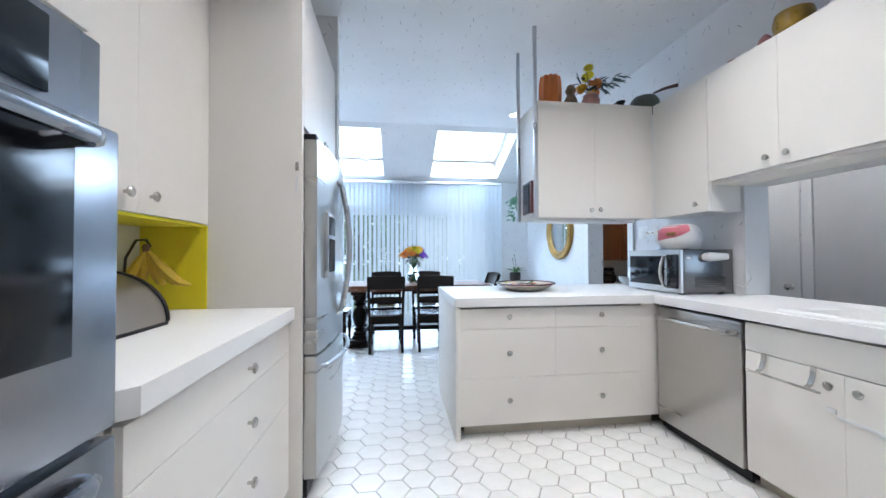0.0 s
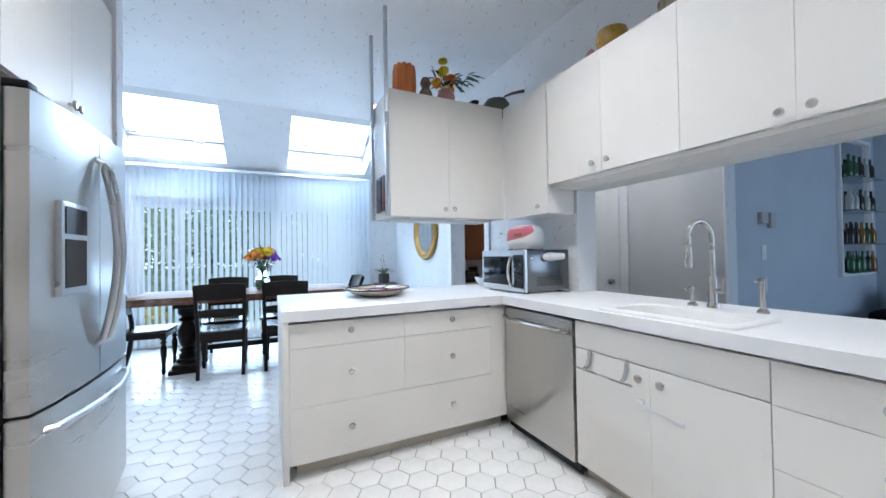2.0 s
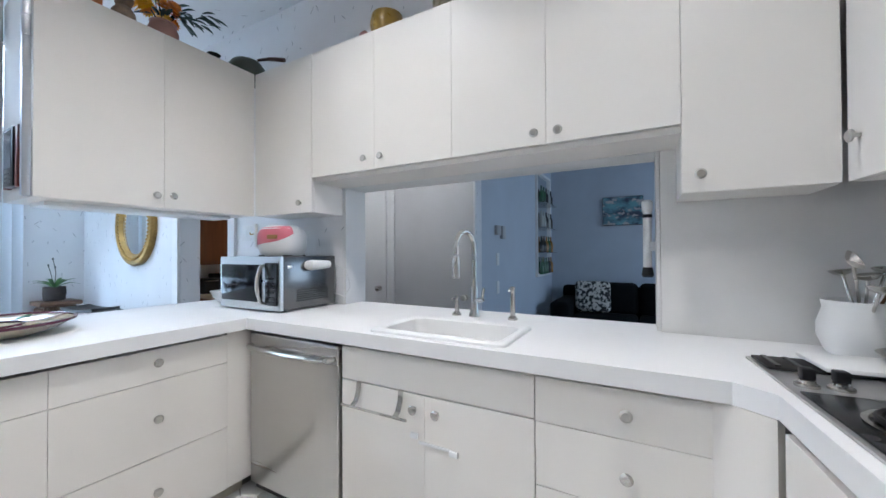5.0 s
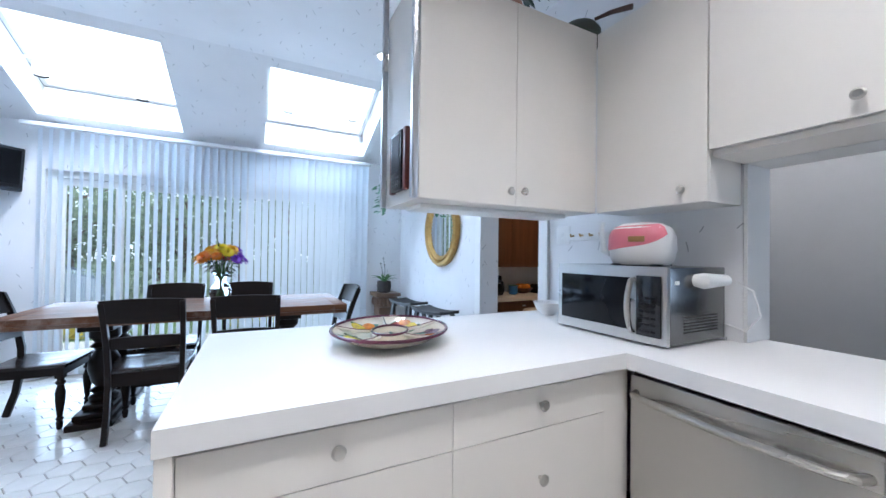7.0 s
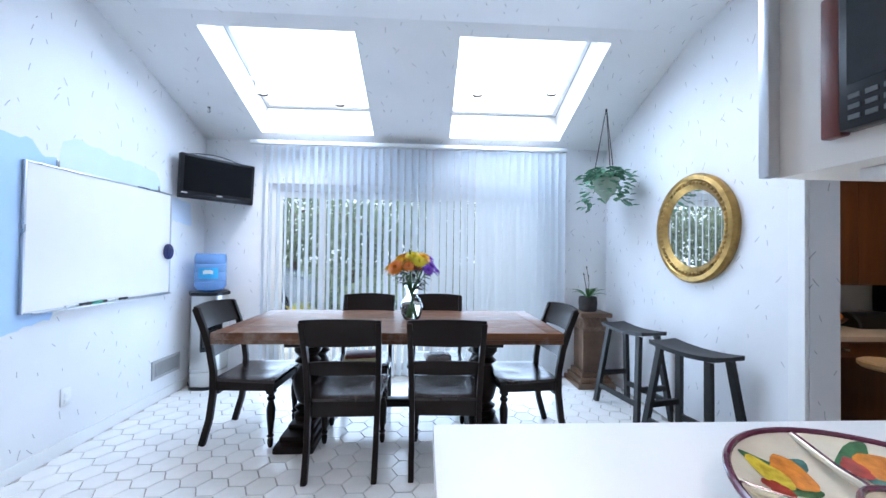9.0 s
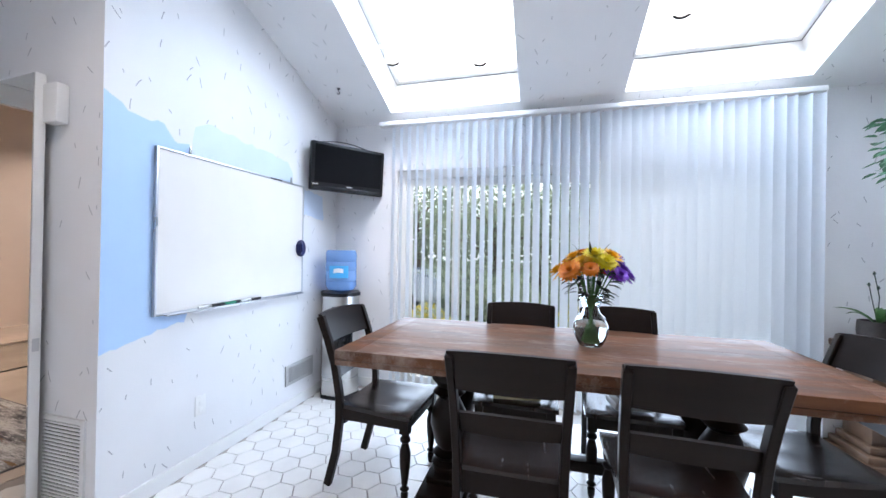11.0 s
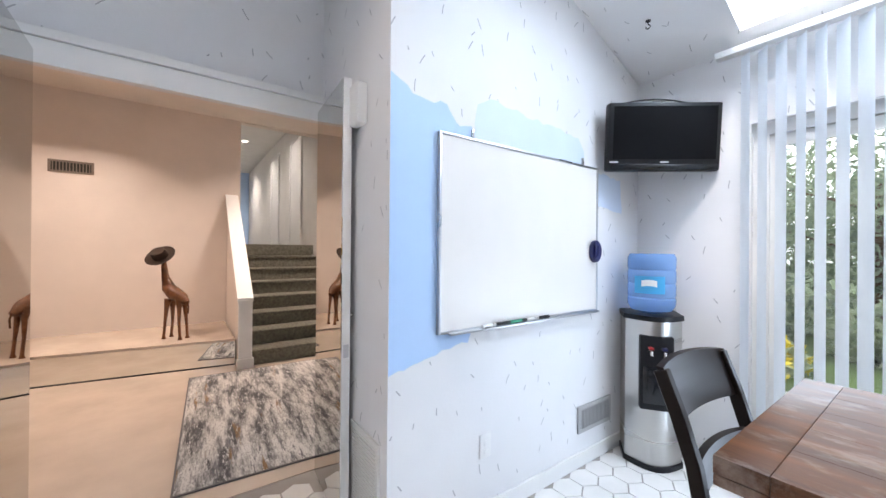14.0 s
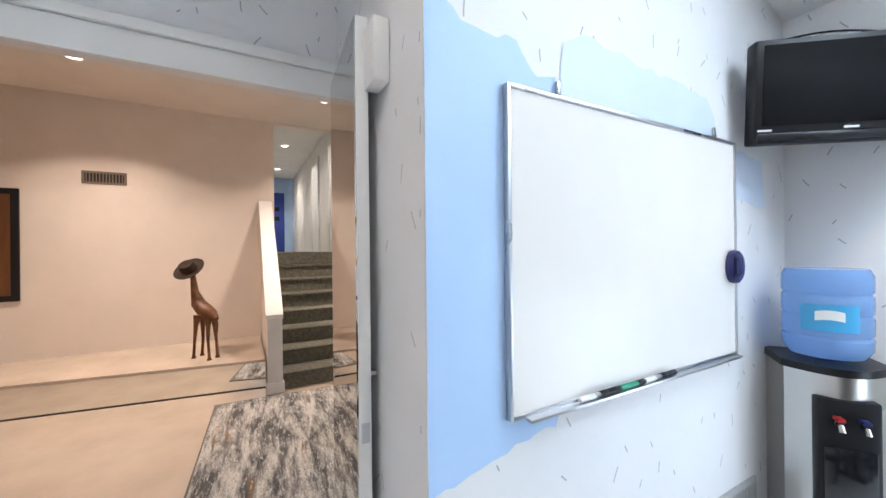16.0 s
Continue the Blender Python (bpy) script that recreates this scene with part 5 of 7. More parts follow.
for a in ((-1.03, 1.03, -0.69, -0.68), (-1.03, 1.03, 0.72, 0.73), (-1.03, -1.02, -0.68, 0.72), (1.02, 1.03, -0.68, 0.72)):
    bx(bm, *a, 0, 0.009)
part("binding", bm, surf("grey_binding", (0.18, 0.17, 0.17), 0.9), rug)

stairs = thing("staircase", pose(0, 0, 0), "straight staircase covered in olive carpet", "stairs")
stairs["kind"] = "structure"
for k in range(8):
    x = -4.05 - 0.245 * k
    bm = B()
    bx(bm, x - 0.29, x - 0.02, 5.19, 6.32, 0.0 if k == 0 else 0.17 * k - 0.02, 0.17 * (k + 1) - 0.03)
    bx(bm, x - 0.29, x + 0.012, 5.19, 6.32, 0.17 * (k + 1) - 0.03, 0.17 * (k + 1), 0.012)
    part("step", bm, M_CARPET, stairs)
kw = thing("stair_half_wall", pose(0, 0, 0), "white sloping half wall beside the stairs", "half wall")
bm = B()
f = [bm.verts.new((x, y, z)) for y in (5.06, 5.17) for x, z in ((-4.02, 0), (-4.02, 0.72), (HB + 0.01, 1.99), (HB + 0.01, 0))]
for q in ((0, 1, 2, 3), (7, 6, 5, 4), (0, 4, 5, 1), (1, 5, 6, 2), (2, 6, 7, 3), (3, 7, 4, 0)):
    bm.faces.new([f[i] for i in q])
part("wall", bm, M_PEACH, kw)
bm = B()
f = [bm.verts.new((x, y, z)) for y in (5.035, 5.19) for x, z in ((-3.99, 0.72), (-3.99, 0.76), (HB + 0.005, 2.045), (HB + 0.005, 1.995))]
for q in ((0, 1, 2, 3), (7, 6, 5, 4), (0, 4, 5, 1), (1, 5, 6, 2), (2, 6, 7, 3), (3, 7, 4, 0)):
    bm.faces.new([f[i] for i in q])
part("cap", bm, M_TRIM, kw, "white painted cap")
part("newel", box(-4.02, -3.98, 5.045, 5.18, 0, 0.74, bevel=0.004), M_TRIM, kw, "white end post")
part("newel_base", box(-4.02, -3.965, 5.03, 5.195, 0, 0.11, bevel=0.004), M_TRIM, kw)

# wooden giraffe with a hat: a plain statue
bm = B()
M_GIR = surf("red_brown_carved_wood", (0.23, 0.085, 0.03), 0.42, var=0.35, scale=14, bump=0.2)
for x, y in ((-0.05, -0.10), (0.05, -0.09), (-0.05, 0.09), (0.05, 0.10)):
    tube(bm, [(x, y * 1.15, 0), (x, y * 1.15, 0.03), (x, y, 0.18), (x * 0.8, y * 0.9, 0.34), (x * 0.6, y * 0.75, 0.44)], 0.02, 8, (0.024, 0.014, 0.014, 0.022, 0.04))
tube(bm, [(0, 0.15, 0.40), (0, 0.08, 0.45), (0, -0.02, 0.50), (0, -0.10, 0.56), (0, -0.15, 0.68), (0, -0.17, 0.82), (0, -0.19, 0.92)], 0.05, 12, (0.03, 0.065, 0.075, 0.065, 0.036, 0.026, 0.024))
tube(bm, [(0, -0.17, 0.93), (0, -0.22, 0.95), (0, -0.29, 0.92)], 0.03, 10, (0.03, 0.034, 0.016))
tube(bm, [(0, 0.15, 0.42), (0, 0.17, 0.36), (0, 0.165, 0.28)], 0.008, 6)
solid("giraffe_statue", bm, M_GIR, pose(-4.60, 4.50, 0.287, 0, 0, -48), "carved red-brown wooden giraffe statue on the ledge", "statue")
hat = thing("brown_hat", pose(-4.72, 4.36, 1.195, 10, 44, -20), "dark brown felt hat on the giraffe's head", "hat")
M_FELT = surf("brown_felt", (0.05, 0.028, 0.018), 0.9, var=0.2, bump=0.4, bscale=250)
lathe(bm := B(), ((0.145, 0.014), (0.15, 0.022), (0.12, 0.012), (0.08, 0.006), (0.08, 0.0), (0.12, 0.004)), 24)
part("brim", bm, M_FELT, hat)
lathe(bm := B(), ((0.082, 0.004), (0.08, 0.05), (0.07, 0.09), (0.04, 0.088), (0.01, 0.08)), 20, rx=0.9)
part("crown", bm, M_FELT, hat)


def downlight(x, y, z, power, color, spread=120, size=0.11):
    ob = thing("recessed_light", pose(x, y, z), "round recessed ceiling downlight with white trim", "ceiling light", "recessed lights")
    lathe(bm := B(), ((0.085, -0.001), (0.085, -0.008), (0.065, -0.010), (0.062, -0.001)), 24)
    part("trim_ring", bm, M_WHITE, ob)
    lathe(bm := B(), ((0.060, -0.004), (0.060, -0.002)), 20)
    part("lens", bm, glow("lit_lens", color, 9.0), ob, "lit frosted lens")
    lamp = new("recessed_lamp", bpy.data.lights.new("recessed_lamp", "AREA"))
    lamp.data.shape, lamp.data.size, lamp.data.energy, lamp.data.color, lamp.data.spread = "DISK", size, power, color, radians(spread)
    lamp.matrix_basis = pose(x, y, z - 0.02)


WARM, PEACHY = (1.0, 0.94, 0.87), (1.0, 0.85, 0.74)
downlight(2.61, 5.38, FLAT, 5, WARM)
downlight(2.45, 2.55, FLAT, 14, WARM)
downlight(1.25, 2.35, FLAT, 14, WARM)
downlight(2.45, 1.35, FLAT, 7, WARM)
downlight(1.15, 0.75, FLAT, 7, WARM)
# Unseen downlight, added to brighten the wall over the hall door.
downlight(-0.45, 4.50, FLAT, 8, WARM)
downlight(-4.38, 5.68, 3.1, 27, PEACHY)
downlight(-4.40, 3.57, 3.1, 33, PEACHY)
downlight(-9.0, 5.7, 3.75, 15, WARM)
downlight(-7.0, 5.7, 3.75, 12, WARM)
# Lamp added near the corridor's end to bring out the blue door.
downlight(-11.6, 5.75, 3.75, 22, WARM)
# No known fixture here: added as fill for the dark living room.
downlight(4.0, 3.2, 3.1, 8, WARM)
downlight(4.7, 5.3, 2.45, 7, (1.0, 0.78, 0.55))


# ---- things on the kitchen counters ----
mw = thing("microwave", pose(3.025, 3.405, T1, 0, 0, -89.5), "stainless steel countertop microwave with dark glass door", "microwave")
W2, MD, MH = 0.275, 0.40, 0.312
part("case", box(-W2, W2, 0.012, MD, 0.012, MH, bevel=0.005), surf("grey_polished_steel", (0.17, 0.17, 0.17), 0.22, 0.85, var=0.05), mw, "grey steel case")
bm = B()
prism(bm, [(-W2, 0.012)] + arc(lambda t: (-W2 + 2 * W2 * t, -0.006 - 0.012 * math.sin(math.pi * t)), 13) + [(W2, 0.012)], 0.012, MH)
part("front", bm, M_STEEL, mw, "brushed steel front")
part("window", box(-W2 + 0.035, 0.13, -0.0215, -0.012, 0.055, MH - 0.045, bevel=0.003), M_OVENGLASS, mw, "dark glass door window")
part("keypad", box(0.155, W2 - 0.02, -0.017, -0.008, 0.04, MH - 0.035, bevel=0.002), M_BLACKGLASS, mw, "black keypad")
for r in range(6):
    for c in range(3):
        part("key", box(0.168 + c * 0.025, 0.188 + c * 0.025, -0.0185, -0.0165, 0.055 + r * 0.026, 0.065 + r * 0.026), M_BLACK, mw, "small black key")
tube(bm := B(), [(0.142, -0.012, 0.05)] + arc(lambda t: (0.142, -0.02 - 0.035 * math.sin(math.pi * (0.1 + 0.8 * t)), 0.055 + 0.2 * t), 9) + [(0.142, -0.012, 0.26)], 0.011, 10)
part("handle", bm, M_CHROME, mw, "curved chrome handle")
for i in range(6):
    # Slots are dark strips on the case, their shade given by colour.
    part("painted_vent_slot", box(W2 - 0.001, W2 + 0.001, 0.10, 0.34, 0.055 + i * 0.012, 0.060 + i * 0.012), M_DARKGAP, mw)
part("badge", box(W2, W2 + 0.001, 0.04, 0.07, 0.245, 0.26), M_WHITE, mw, "small white sticker")
for u in (-0.22, 0.22):
    for v in (0.05, 0.35):
        part("foot", box(u - 0.015, u + 0.015, v - 0.015, v + 0.015, 0.0, 0.012), M_BLACK, mw)
tube(bm := B(), [(W2 - 0.02, 0.17, 0.262), (W2 + 0.03, 0.18, 0.26), (W2 + 0.05, 0.30, 0.262)], 0.028, 12, (0.02, 0.032, 0.022))
part("timer_knob", bm, M_WHITE, mw, "white egg-shaped kitchen timer stuck on")
tube(bm := B(), [(W2 + 0.05, 0.36, 0.26), (W2 + 0.10, 0.40, 0.22), (W2 + 0.12, 0.41, 0.12), (W2 + 0.07, 0.41, 0.05), (W2 - 0.01, 0.415, 0.07)], 0.004, 6)
part("cord", bm, M_WHITE, mw, "white power cord")

rc = thing("rice_cooker", pose(3.22, 3.37, T1 + MH + 0.004, 0, 0, -72), "white rice cooker with pink front panel", "rice cooker")
bm = B()
n, rows = 26, []
for z, s in ((0.0, 0.80), (0.02, 0.92), (0.07, 1.0), (0.13, 0.98), (0.165, 0.86), (0.185, 0.6), (0.19, 0.2)):
    rows.append([bm.verts.new((0.135 * s * math.copysign(abs(math.cos(a)) ** 0.7, math.cos(a)), 0.12 * s * math.copysign(abs(math.sin(a)) ** 0.75, math.sin(a)), z)) for a in [2 * math.pi * k / n for k in range(n)]])
for a, b in zip(rows, rows[1:]):
    for k in range(n):
        bm.faces.new((a[k], a[(k + 1) % n], b[(k + 1) % n], b[k]))
bm.faces.new(rows[-1])
bm.faces.new(list(reversed(rows[0])))
part("body", bm, M_WHITE, rc)
PROFILE = ((0.0, 0.80), (0.02, 0.92), (0.07, 1.0), (0.13, 0.98), (0.165, 0.86), (0.185, 0.6), (0.19, 0.2))


def cooker_at(a, z):
    for (z0, s0), (z1, s1) in zip(PROFILE, PROFILE[1:]):
        if z <= z1:
            s = (s0 + (s1 - s0) * (z - z0) / (z1 - z0)) * 1.018
            return (0.135 * s * math.copysign(abs(math.cos(a)) ** 0.7, math.cos(a)), 0.12 * s * math.copysign(abs(math.sin(a)) ** 0.75, math.sin(a)), z + 0.001)


bm = B()
grid = [[bm.verts.new(cooker_at(radians(-150 + 120 * i / 12), min(0.188, 0.062 + 0.07 * (i / 12) ** 2 + (0.126 - 0.07 * (i / 12) ** 2) * j / 7))) for i in range(13)] for j in range(8)]
for a, b in zip(grid, grid[1:]):
    for k in range(12):
        bm.faces.new((a[k], a[k + 1], b[k + 1], b[k]))
part("front_panel", bm, surf("pink_plastic", (0.62, 0.17, 0.22), 0.3, var=0.04), rc, "glossy pink front panel")
part("display", box(-0.02, 0.045, -0.126, -0.113, 0.10, 0.125, bevel=0.002), surf("amber_display", (0.30, 0.16, 0.05), 0.3), rc, "small amber display")
tube(bm := B(), [(-0.135, -0.02, 0.05), (-0.165, -0.02, 0.06), (-0.175, -0.02, 0.15), (-0.172, -0.02, 0.20)], 0.012, 8, (0.016, 0.016, 0.012, 0.010))
part("paddle_holder", bm, M_WHITE, rc, "white paddle holder")
part("base", box(-0.10, 0.10, -0.09, 0.09, -0.003, 0.004), M_BLACK, rc, "dark base")

bowl = thing("white_bowl", pose(3.2, 3.95, T1), "plain white porcelain bowl on the worktop", "bowl")
lathe(bm := B(), ((0.035, 0), (0.04, 0.008), (0.07, 0.03), (0.09, 0.075), (0.086, 0.076), (0.066, 0.034), (0.02, 0.012)), 24)
part("bowl", bm, M_WHITE, bowl)

# divided fruit-painted platter
M_GLAZE = surf("cream_glaze", (0.70, 0.65, 0.53), 0.12, var=0.08, scale=14, bump=0.02)
M_PLUM = surf("plum_glaze", (0.13, 0.03, 0.06), 0.15, var=0.2)
FRUIT = [surf(n + "_glaze", c, 0.14, var=0.22, scale=45) for n, c in (("orange", (0.72, 0.25, 0.03)), ("yellow", (0.72, 0.55, 0.05)), ("leaf_green", (0.07, 0.18, 0.08)), ("grape", (0.13, 0.04, 0.13)), ("teal_leaf", (0.10, 0.25, 0.21)), ("cherry", (0.42, 0.06, 0.04)), ("pale_peach", (0.72, 0.50, 0.33)))]
DISH = ((0.0, 0.014), (0.10, 0.014), (0.14, 0.016), (0.20, 0.030), (0.245, 0.050))
OVAL = 0.86
pl = thing("serving_platter", pose(2.13, 3.70, T1, 0, 0, 62) @ Matrix.Scale(1.06, 4), "divided ceramic platter painted with fruit", "platter")
lathe(bm := B(), ((0.13, 0.0), (0.14, 0.004), (0.20, 0.022), (0.252, 0.05), (0.245, 0.050), (0.20, 0.030), (0.14, 0.016), (0.01, 0.014)), 56, rx=1.0, ry=OVAL)
part("dish", bm, M_GLAZE, pl)
bm = B()
tube(bm, [(0.2485 * math.cos(a), OVAL * 0.2485 * math.sin(a), 0.051) for a in arc(lambda t: 6.2832 * t, 57)], 0.006, 8, None, False)
part("rim", bm, M_PLUM, pl, "plum-coloured rim")
bm = B()
tube(bm, [(0.092 * math.cos(a), OVAL * 0.078 * math.sin(a), 0.040) for a in arc(lambda t: 6.2832 * t, 41)], 0.0045, 8, None, False)
part("centre_ring", bm, M_PLUM, pl, "plum-coloured ridge")
lathe(bm := B(), ((0.099, 0.014), (0.097, 0.034), (0.092, 0.039), (0.088, 0.034), (0.082, 0.016)), 40, rx=1.0, ry=OVAL * 0.85)
part("centre_wall", bm, M_GLAZE, pl)
for k in range(5):
    a = 0.35 + k * 1.2566
    run = [(r * math.cos(a), OVAL * r * math.sin(a), z) for r, z in ((0.088, 0.033), (0.15, 0.034), (0.24, 0.046))]
    tube(bm := B(), run, 0.007, 8)
    part("divider", bm, M_GLAZE, pl)
    tube(bm := B(), [(x, y, z + 0.006) for x, y, z in run], 0.0025, 6)
    part("divider_line", bm, M_PLUM, pl, "plum-coloured line")


def on_dish(r):
    for (r0, z0), (r1, z1) in zip(DISH, DISH[1:]):
        if r <= r1:
            return z0 + (z1 - z0) * (r - r0) / (r1 - r0)
    return DISH[-1][1]


def painted(r, a, w, h, turn, mat, lift):
    """One brush-painted fruit or leaf lying on the glaze."""
    bm = B()
    ring = []
    for k in range(14):
        t = 6.2832 * k / 14
        u, v = 1.4 * w * math.cos(t), 1.4 * h * math.sin(t) * (1 + 0.12 * math.cos(3 * t))
        x, y = r * math.cos(a) + u * math.cos(turn) - v * math.sin(turn), r * math.sin(a) + u * math.sin(turn) + v * math.cos(turn)
        ring.append(bm.verts.new((x, OVAL * y, on_dish(math.hypot(x, y)) + lift)))
    x, y = r * math.cos(a), r * math.sin(a)
    mid = bm.verts.new((x, OVAL * y, on_dish(r) + lift))
    for k in range(14):
        bm.faces.new((mid, ring[k], ring[(k + 1) % 14]))
    part("painted_fruit", bm, mat, pl)


rnd = random.Random(21)
for k in range(5):
    mid_a = 0.35 + (k + 0.5) * 1.2566
    for j in range(3):
        painted(0.175 + rnd.uniform(-0.03, 0.03), mid_a + rnd.uniform(-0.36, 0.36), 0.036, 0.011, rnd.uniform(0, 3.1), FRUIT[(2, 4, 2)[j]], 0.0012 + 0.0002 * j)
    painted(0.17, mid_a - 0.14, 0.030, 0.024, k, FRUIT[(0, 1, 6, 0, 1)[k]], 0.0020)
    painted(0.19, mid_a + 0.12, 0.026, 0.020, k + 1, FRUIT[(1, 5, 0, 3, 0)[k]], 0.0023)
    for j in range(5):
        painted(0.165 + 0.012 * (j % 3), mid_a + 0.28 + 0.05 * (j // 2), 0.0085, 0.0085, 0, FRUIT[3 if k % 2 else 5], 0.0026 + 0.0001 * j)
for j in range(6):
    painted(0.045, j * 1.05, 0.024, 0.007, j * 1.05 + 0.5, FRUIT[(4, 2, 1)[j % 3]], 0.0035)

# bread box and bananas by the oven
M_BROWNSTEEL = surf("dark_warm_steel", (0.40, 0.37, 0.34), 0.32, 1.0, var=0.05, stretch=(1, 10, 1))
bb = thing("bread_box", pose(0.13, 2.10, T1 + 0.03, 0, 0, 90), "rounded steel roll-top bread box with black ends", "bread box")
side = [(-0.145, 0.012)] + arc(lambda t: (-0.145 + 0.02 * t + 0.27 * (1 - math.cos(t * 1.45)) / 1.0 * 0.9, 0.03 + 0.165 * math.sin(t * 1.55)), 10) + [(0.15, 0.195), (0.15, 0.012)]
for nm, u0, u1, mt, gr in (("lid", -0.20, 0.20, M_BROWNSTEEL, 1.0), ("end_cap", -0.215, -0.20, M_BLACK, 1.04), ("end_cap", 0.20, 0.215, M_BLACK, 1.04)):
    bm = B()
    rings = [[bm.verts.new((u, v * gr, z * gr)) for v, z in side] for u in (u0, u1)]
    for k in range(len(side)):
        j = (k + 1) % len(side)
        bm.faces.new((rings[0][k], rings[0][j], rings[1][j], rings[1][k]))
    bm.faces.new(rings[0])
    bm.faces.new(list(reversed(rings[1])))
    part(nm, bm, mt, bb)
part("base", box(-0.21, 0.21, -0.15, 0.155, 0.0, 0.012, bevel=0.003), M_BLACK, bb, "black base")

hk = thing("banana_stand", pose(0.06, 2.50, T1 + 0.03), "black wire banana hanger", "stand")
lathe(bm := B(), ((0.08, 0.0), (0.08, 0.006), (0.01, 0.01)), 24)
part("base", bm, M_IRON, hk)
tube(bm := B(), [(0, -0.07, 0.006), (0, -0.09, 0.12), (0, -0.075, 0.24), (0, -0.02, 0.31), (0, 0.04, 0.315), (0, 0.065, 0.29), (0, 0.05, 0.275)], 0.005, 8)
part("arm", bm, M_IRON, hk)
M_BAN = surf("ripe_banana_skin", (0.72, 0.50, 0.04), 0.45, var=0.12, scale=12)
bn = thing("banana_bunch", pose(0.06, 2.54, T1 + 0.315), "bunch of ripe yellow bananas on the hanger", "bananas")
for k in range(5):
    a = -1.2 + 0.6 * k
    out = Vector((math.sin(a), math.cos(a) * 0.8, 0))
    bm = B()
    pts = [Vector((0, 0, -0.01)), out * 0.02 + Vector((0, 0, -0.035)), out * 0.05 + Vector((0, 0, -0.08)), out * 0.09 + Vector((0, 0, -0.125)), out * 0.12 + Vector((0, 0, -0.15)), out * 0.15 + Vector((0, 0, -0.16)), out * 0.16 + Vector((0, 0, -0.161))]
    tube(bm, pts, 0.018, 6, (0.007, 0.010, 0.019, 0.021, 0.018, 0.009, 0.006))
    part("banana", bm, M_BAN, bn)
lathe(bm := B(), ((0.012, -0.02), (0.014, 0.0), (0.008, 0.012)), 8)
part("crown", bm, M_PEDWOOD, bn, "brown crown")

# cooktop
M_PANSTEEL = surf("satin_steel", (0.62, 0.61, 0.60), 0.36, 0.9, var=0.1, scale=14, bump=0.5, bscale=40)
ck = thing("cooktop", RANGE @ pose(-0.07, 0, T1), "steel and black electric coil cooktop set in the counter", "cooktop")
M_DARKSTEEL = surf("dark_polished_steel", (0.035, 0.034, 0.034), 0.26, 0.6, var=0.15, scale=5)
part("tray", box(-0.26, 0.97, 0.03, 0.52, 0.0005, 0.008, bevel=0.002), M_PANSTEEL, ck, "steel surround")
part("burner_panel", box(0.505, 0.96, 0.04, 0.51, 0.008, 0.013, bevel=0.002), M_DARKSTEEL, ck, "dark burner panel")
part("burner_panel", box(0.06, 0.40, 0.04, 0.51, 0.008, 0.013, bevel=0.002), M_DARKSTEEL, ck, "dark burner panel")
part("vent_grille", box(-0.25, -0.12, 0.04, 0.51, 0.008, 0.016, bevel=0.002), M_IRON, ck, "black downdraft vent")
for i in range(9):
    part("vent_bar", box(-0.24, -0.13, 0.06 + i * 0.05, 0.072 + i * 0.05, 0.016, 0.020), M_DARKSTEEL, ck)


def coil(u, v, r):
    lathe(bm := B(), ((r + 0.012, 0.012), (r + 0.014, 0.018), (r + 0.004, 0.018), (r, 0.012)), 36, (u, v, 0))
    part("drip_ring", bm, M_CHROME, ck, "polished drip ring")
    pts = [((0.018 + (r - 0.02) * s) * math.cos(s * 25), (0.018 + (r - 0.02) * s) * math.sin(s * 25)) for s in [k / 110 for k in range(111)]]
    tube(bm := B(), [(u + x, v + y, 0.024) for x, y in pts], 0.006, 6)
    part("heating_coil", bm, M_IRON, ck, "black spiral heating coil")


coil(0.73, 0.20, 0.10)
coil(0.23, 0.17, 0.085)
coil(0.23, 0.39, 0.075)
for u, v in ((0.0, 0.075), (0.0, 0.135), (0.45, 0.075), (0.45, 0.135)):
    lathe(bm := B(), ((0.024, 0.008), (0.024, 0.014), (0.017, 0.018), (0.016, 0.024)), 18, (u, v, 0))
    k = part("knob_ring", bm, M_CHROME, ck, "steel knob ring")
    part("knob", box(u - 0.014, u + 0.014, v - 0.013, v + 0.013, 0.0245, 0.052, bevel=0.004), M_BLACK, k, "black control knob")

pan = thing("steel_griddle", RANGE @ pose(0.275, 0.345, T1 + 0.031, 0, 0, 8), "long dark-edged steel roasting pan on the burners", "pan")
bm = B()
n, rows = 28, []
for s, z in ((0.88, 0.004), (1.0, 0.030), (1.04, 0.034), (1.0, 0.034), (0.86, 0.010)):
    rows.append([bm.verts.new((0.115 * s * math.copysign(abs(math.cos(a)) ** 0.6, math.cos(a)), 0.20 * s * math.copysign(abs(math.sin(a)) ** 0.6, math.sin(a)), z)) for a in [2 * math.pi * k / n for k in range(n)]])
for a, b in zip(rows, rows[1:]):
    for k in range(n):
        bm.faces.new((a[k], a[(k + 1) % n], b[(k + 1) % n], b[k]))
bm.faces.new(rows[-1])
bm.faces.new(list(reversed(rows[0])))
part("tray", bm, M_PANSTEEL, pan)
for sy in (-1, 1):
    tube(bm := B(), [(-0.05, sy * 0.20, 0.03), (-0.045, sy * 0.225, 0.045), (0.0, sy * 0.235, 0.05), (0.045, sy * 0.225, 0.045), (0.05, sy * 0.20, 0.03)], 0.005, 7)
    part("handle", bm, M_IRON, pan, "dark wire handle")
tom = thing("tomato", RANGE @ pose(0.275, 0.41, T1 + 0.042), "ripe red tomato in the steel pan", "tomato")
lathe(bm := B(), ((0.008, 0.0), (0.03, 0.004), (0.045, 0.025), (0.042, 0.05), (0.025, 0.063), (0.006, 0.058)), 20)
part("fruit", bm, surf("tomato_skin", (0.52, 0.045, 0.02), 0.2, var=0.1), tom)
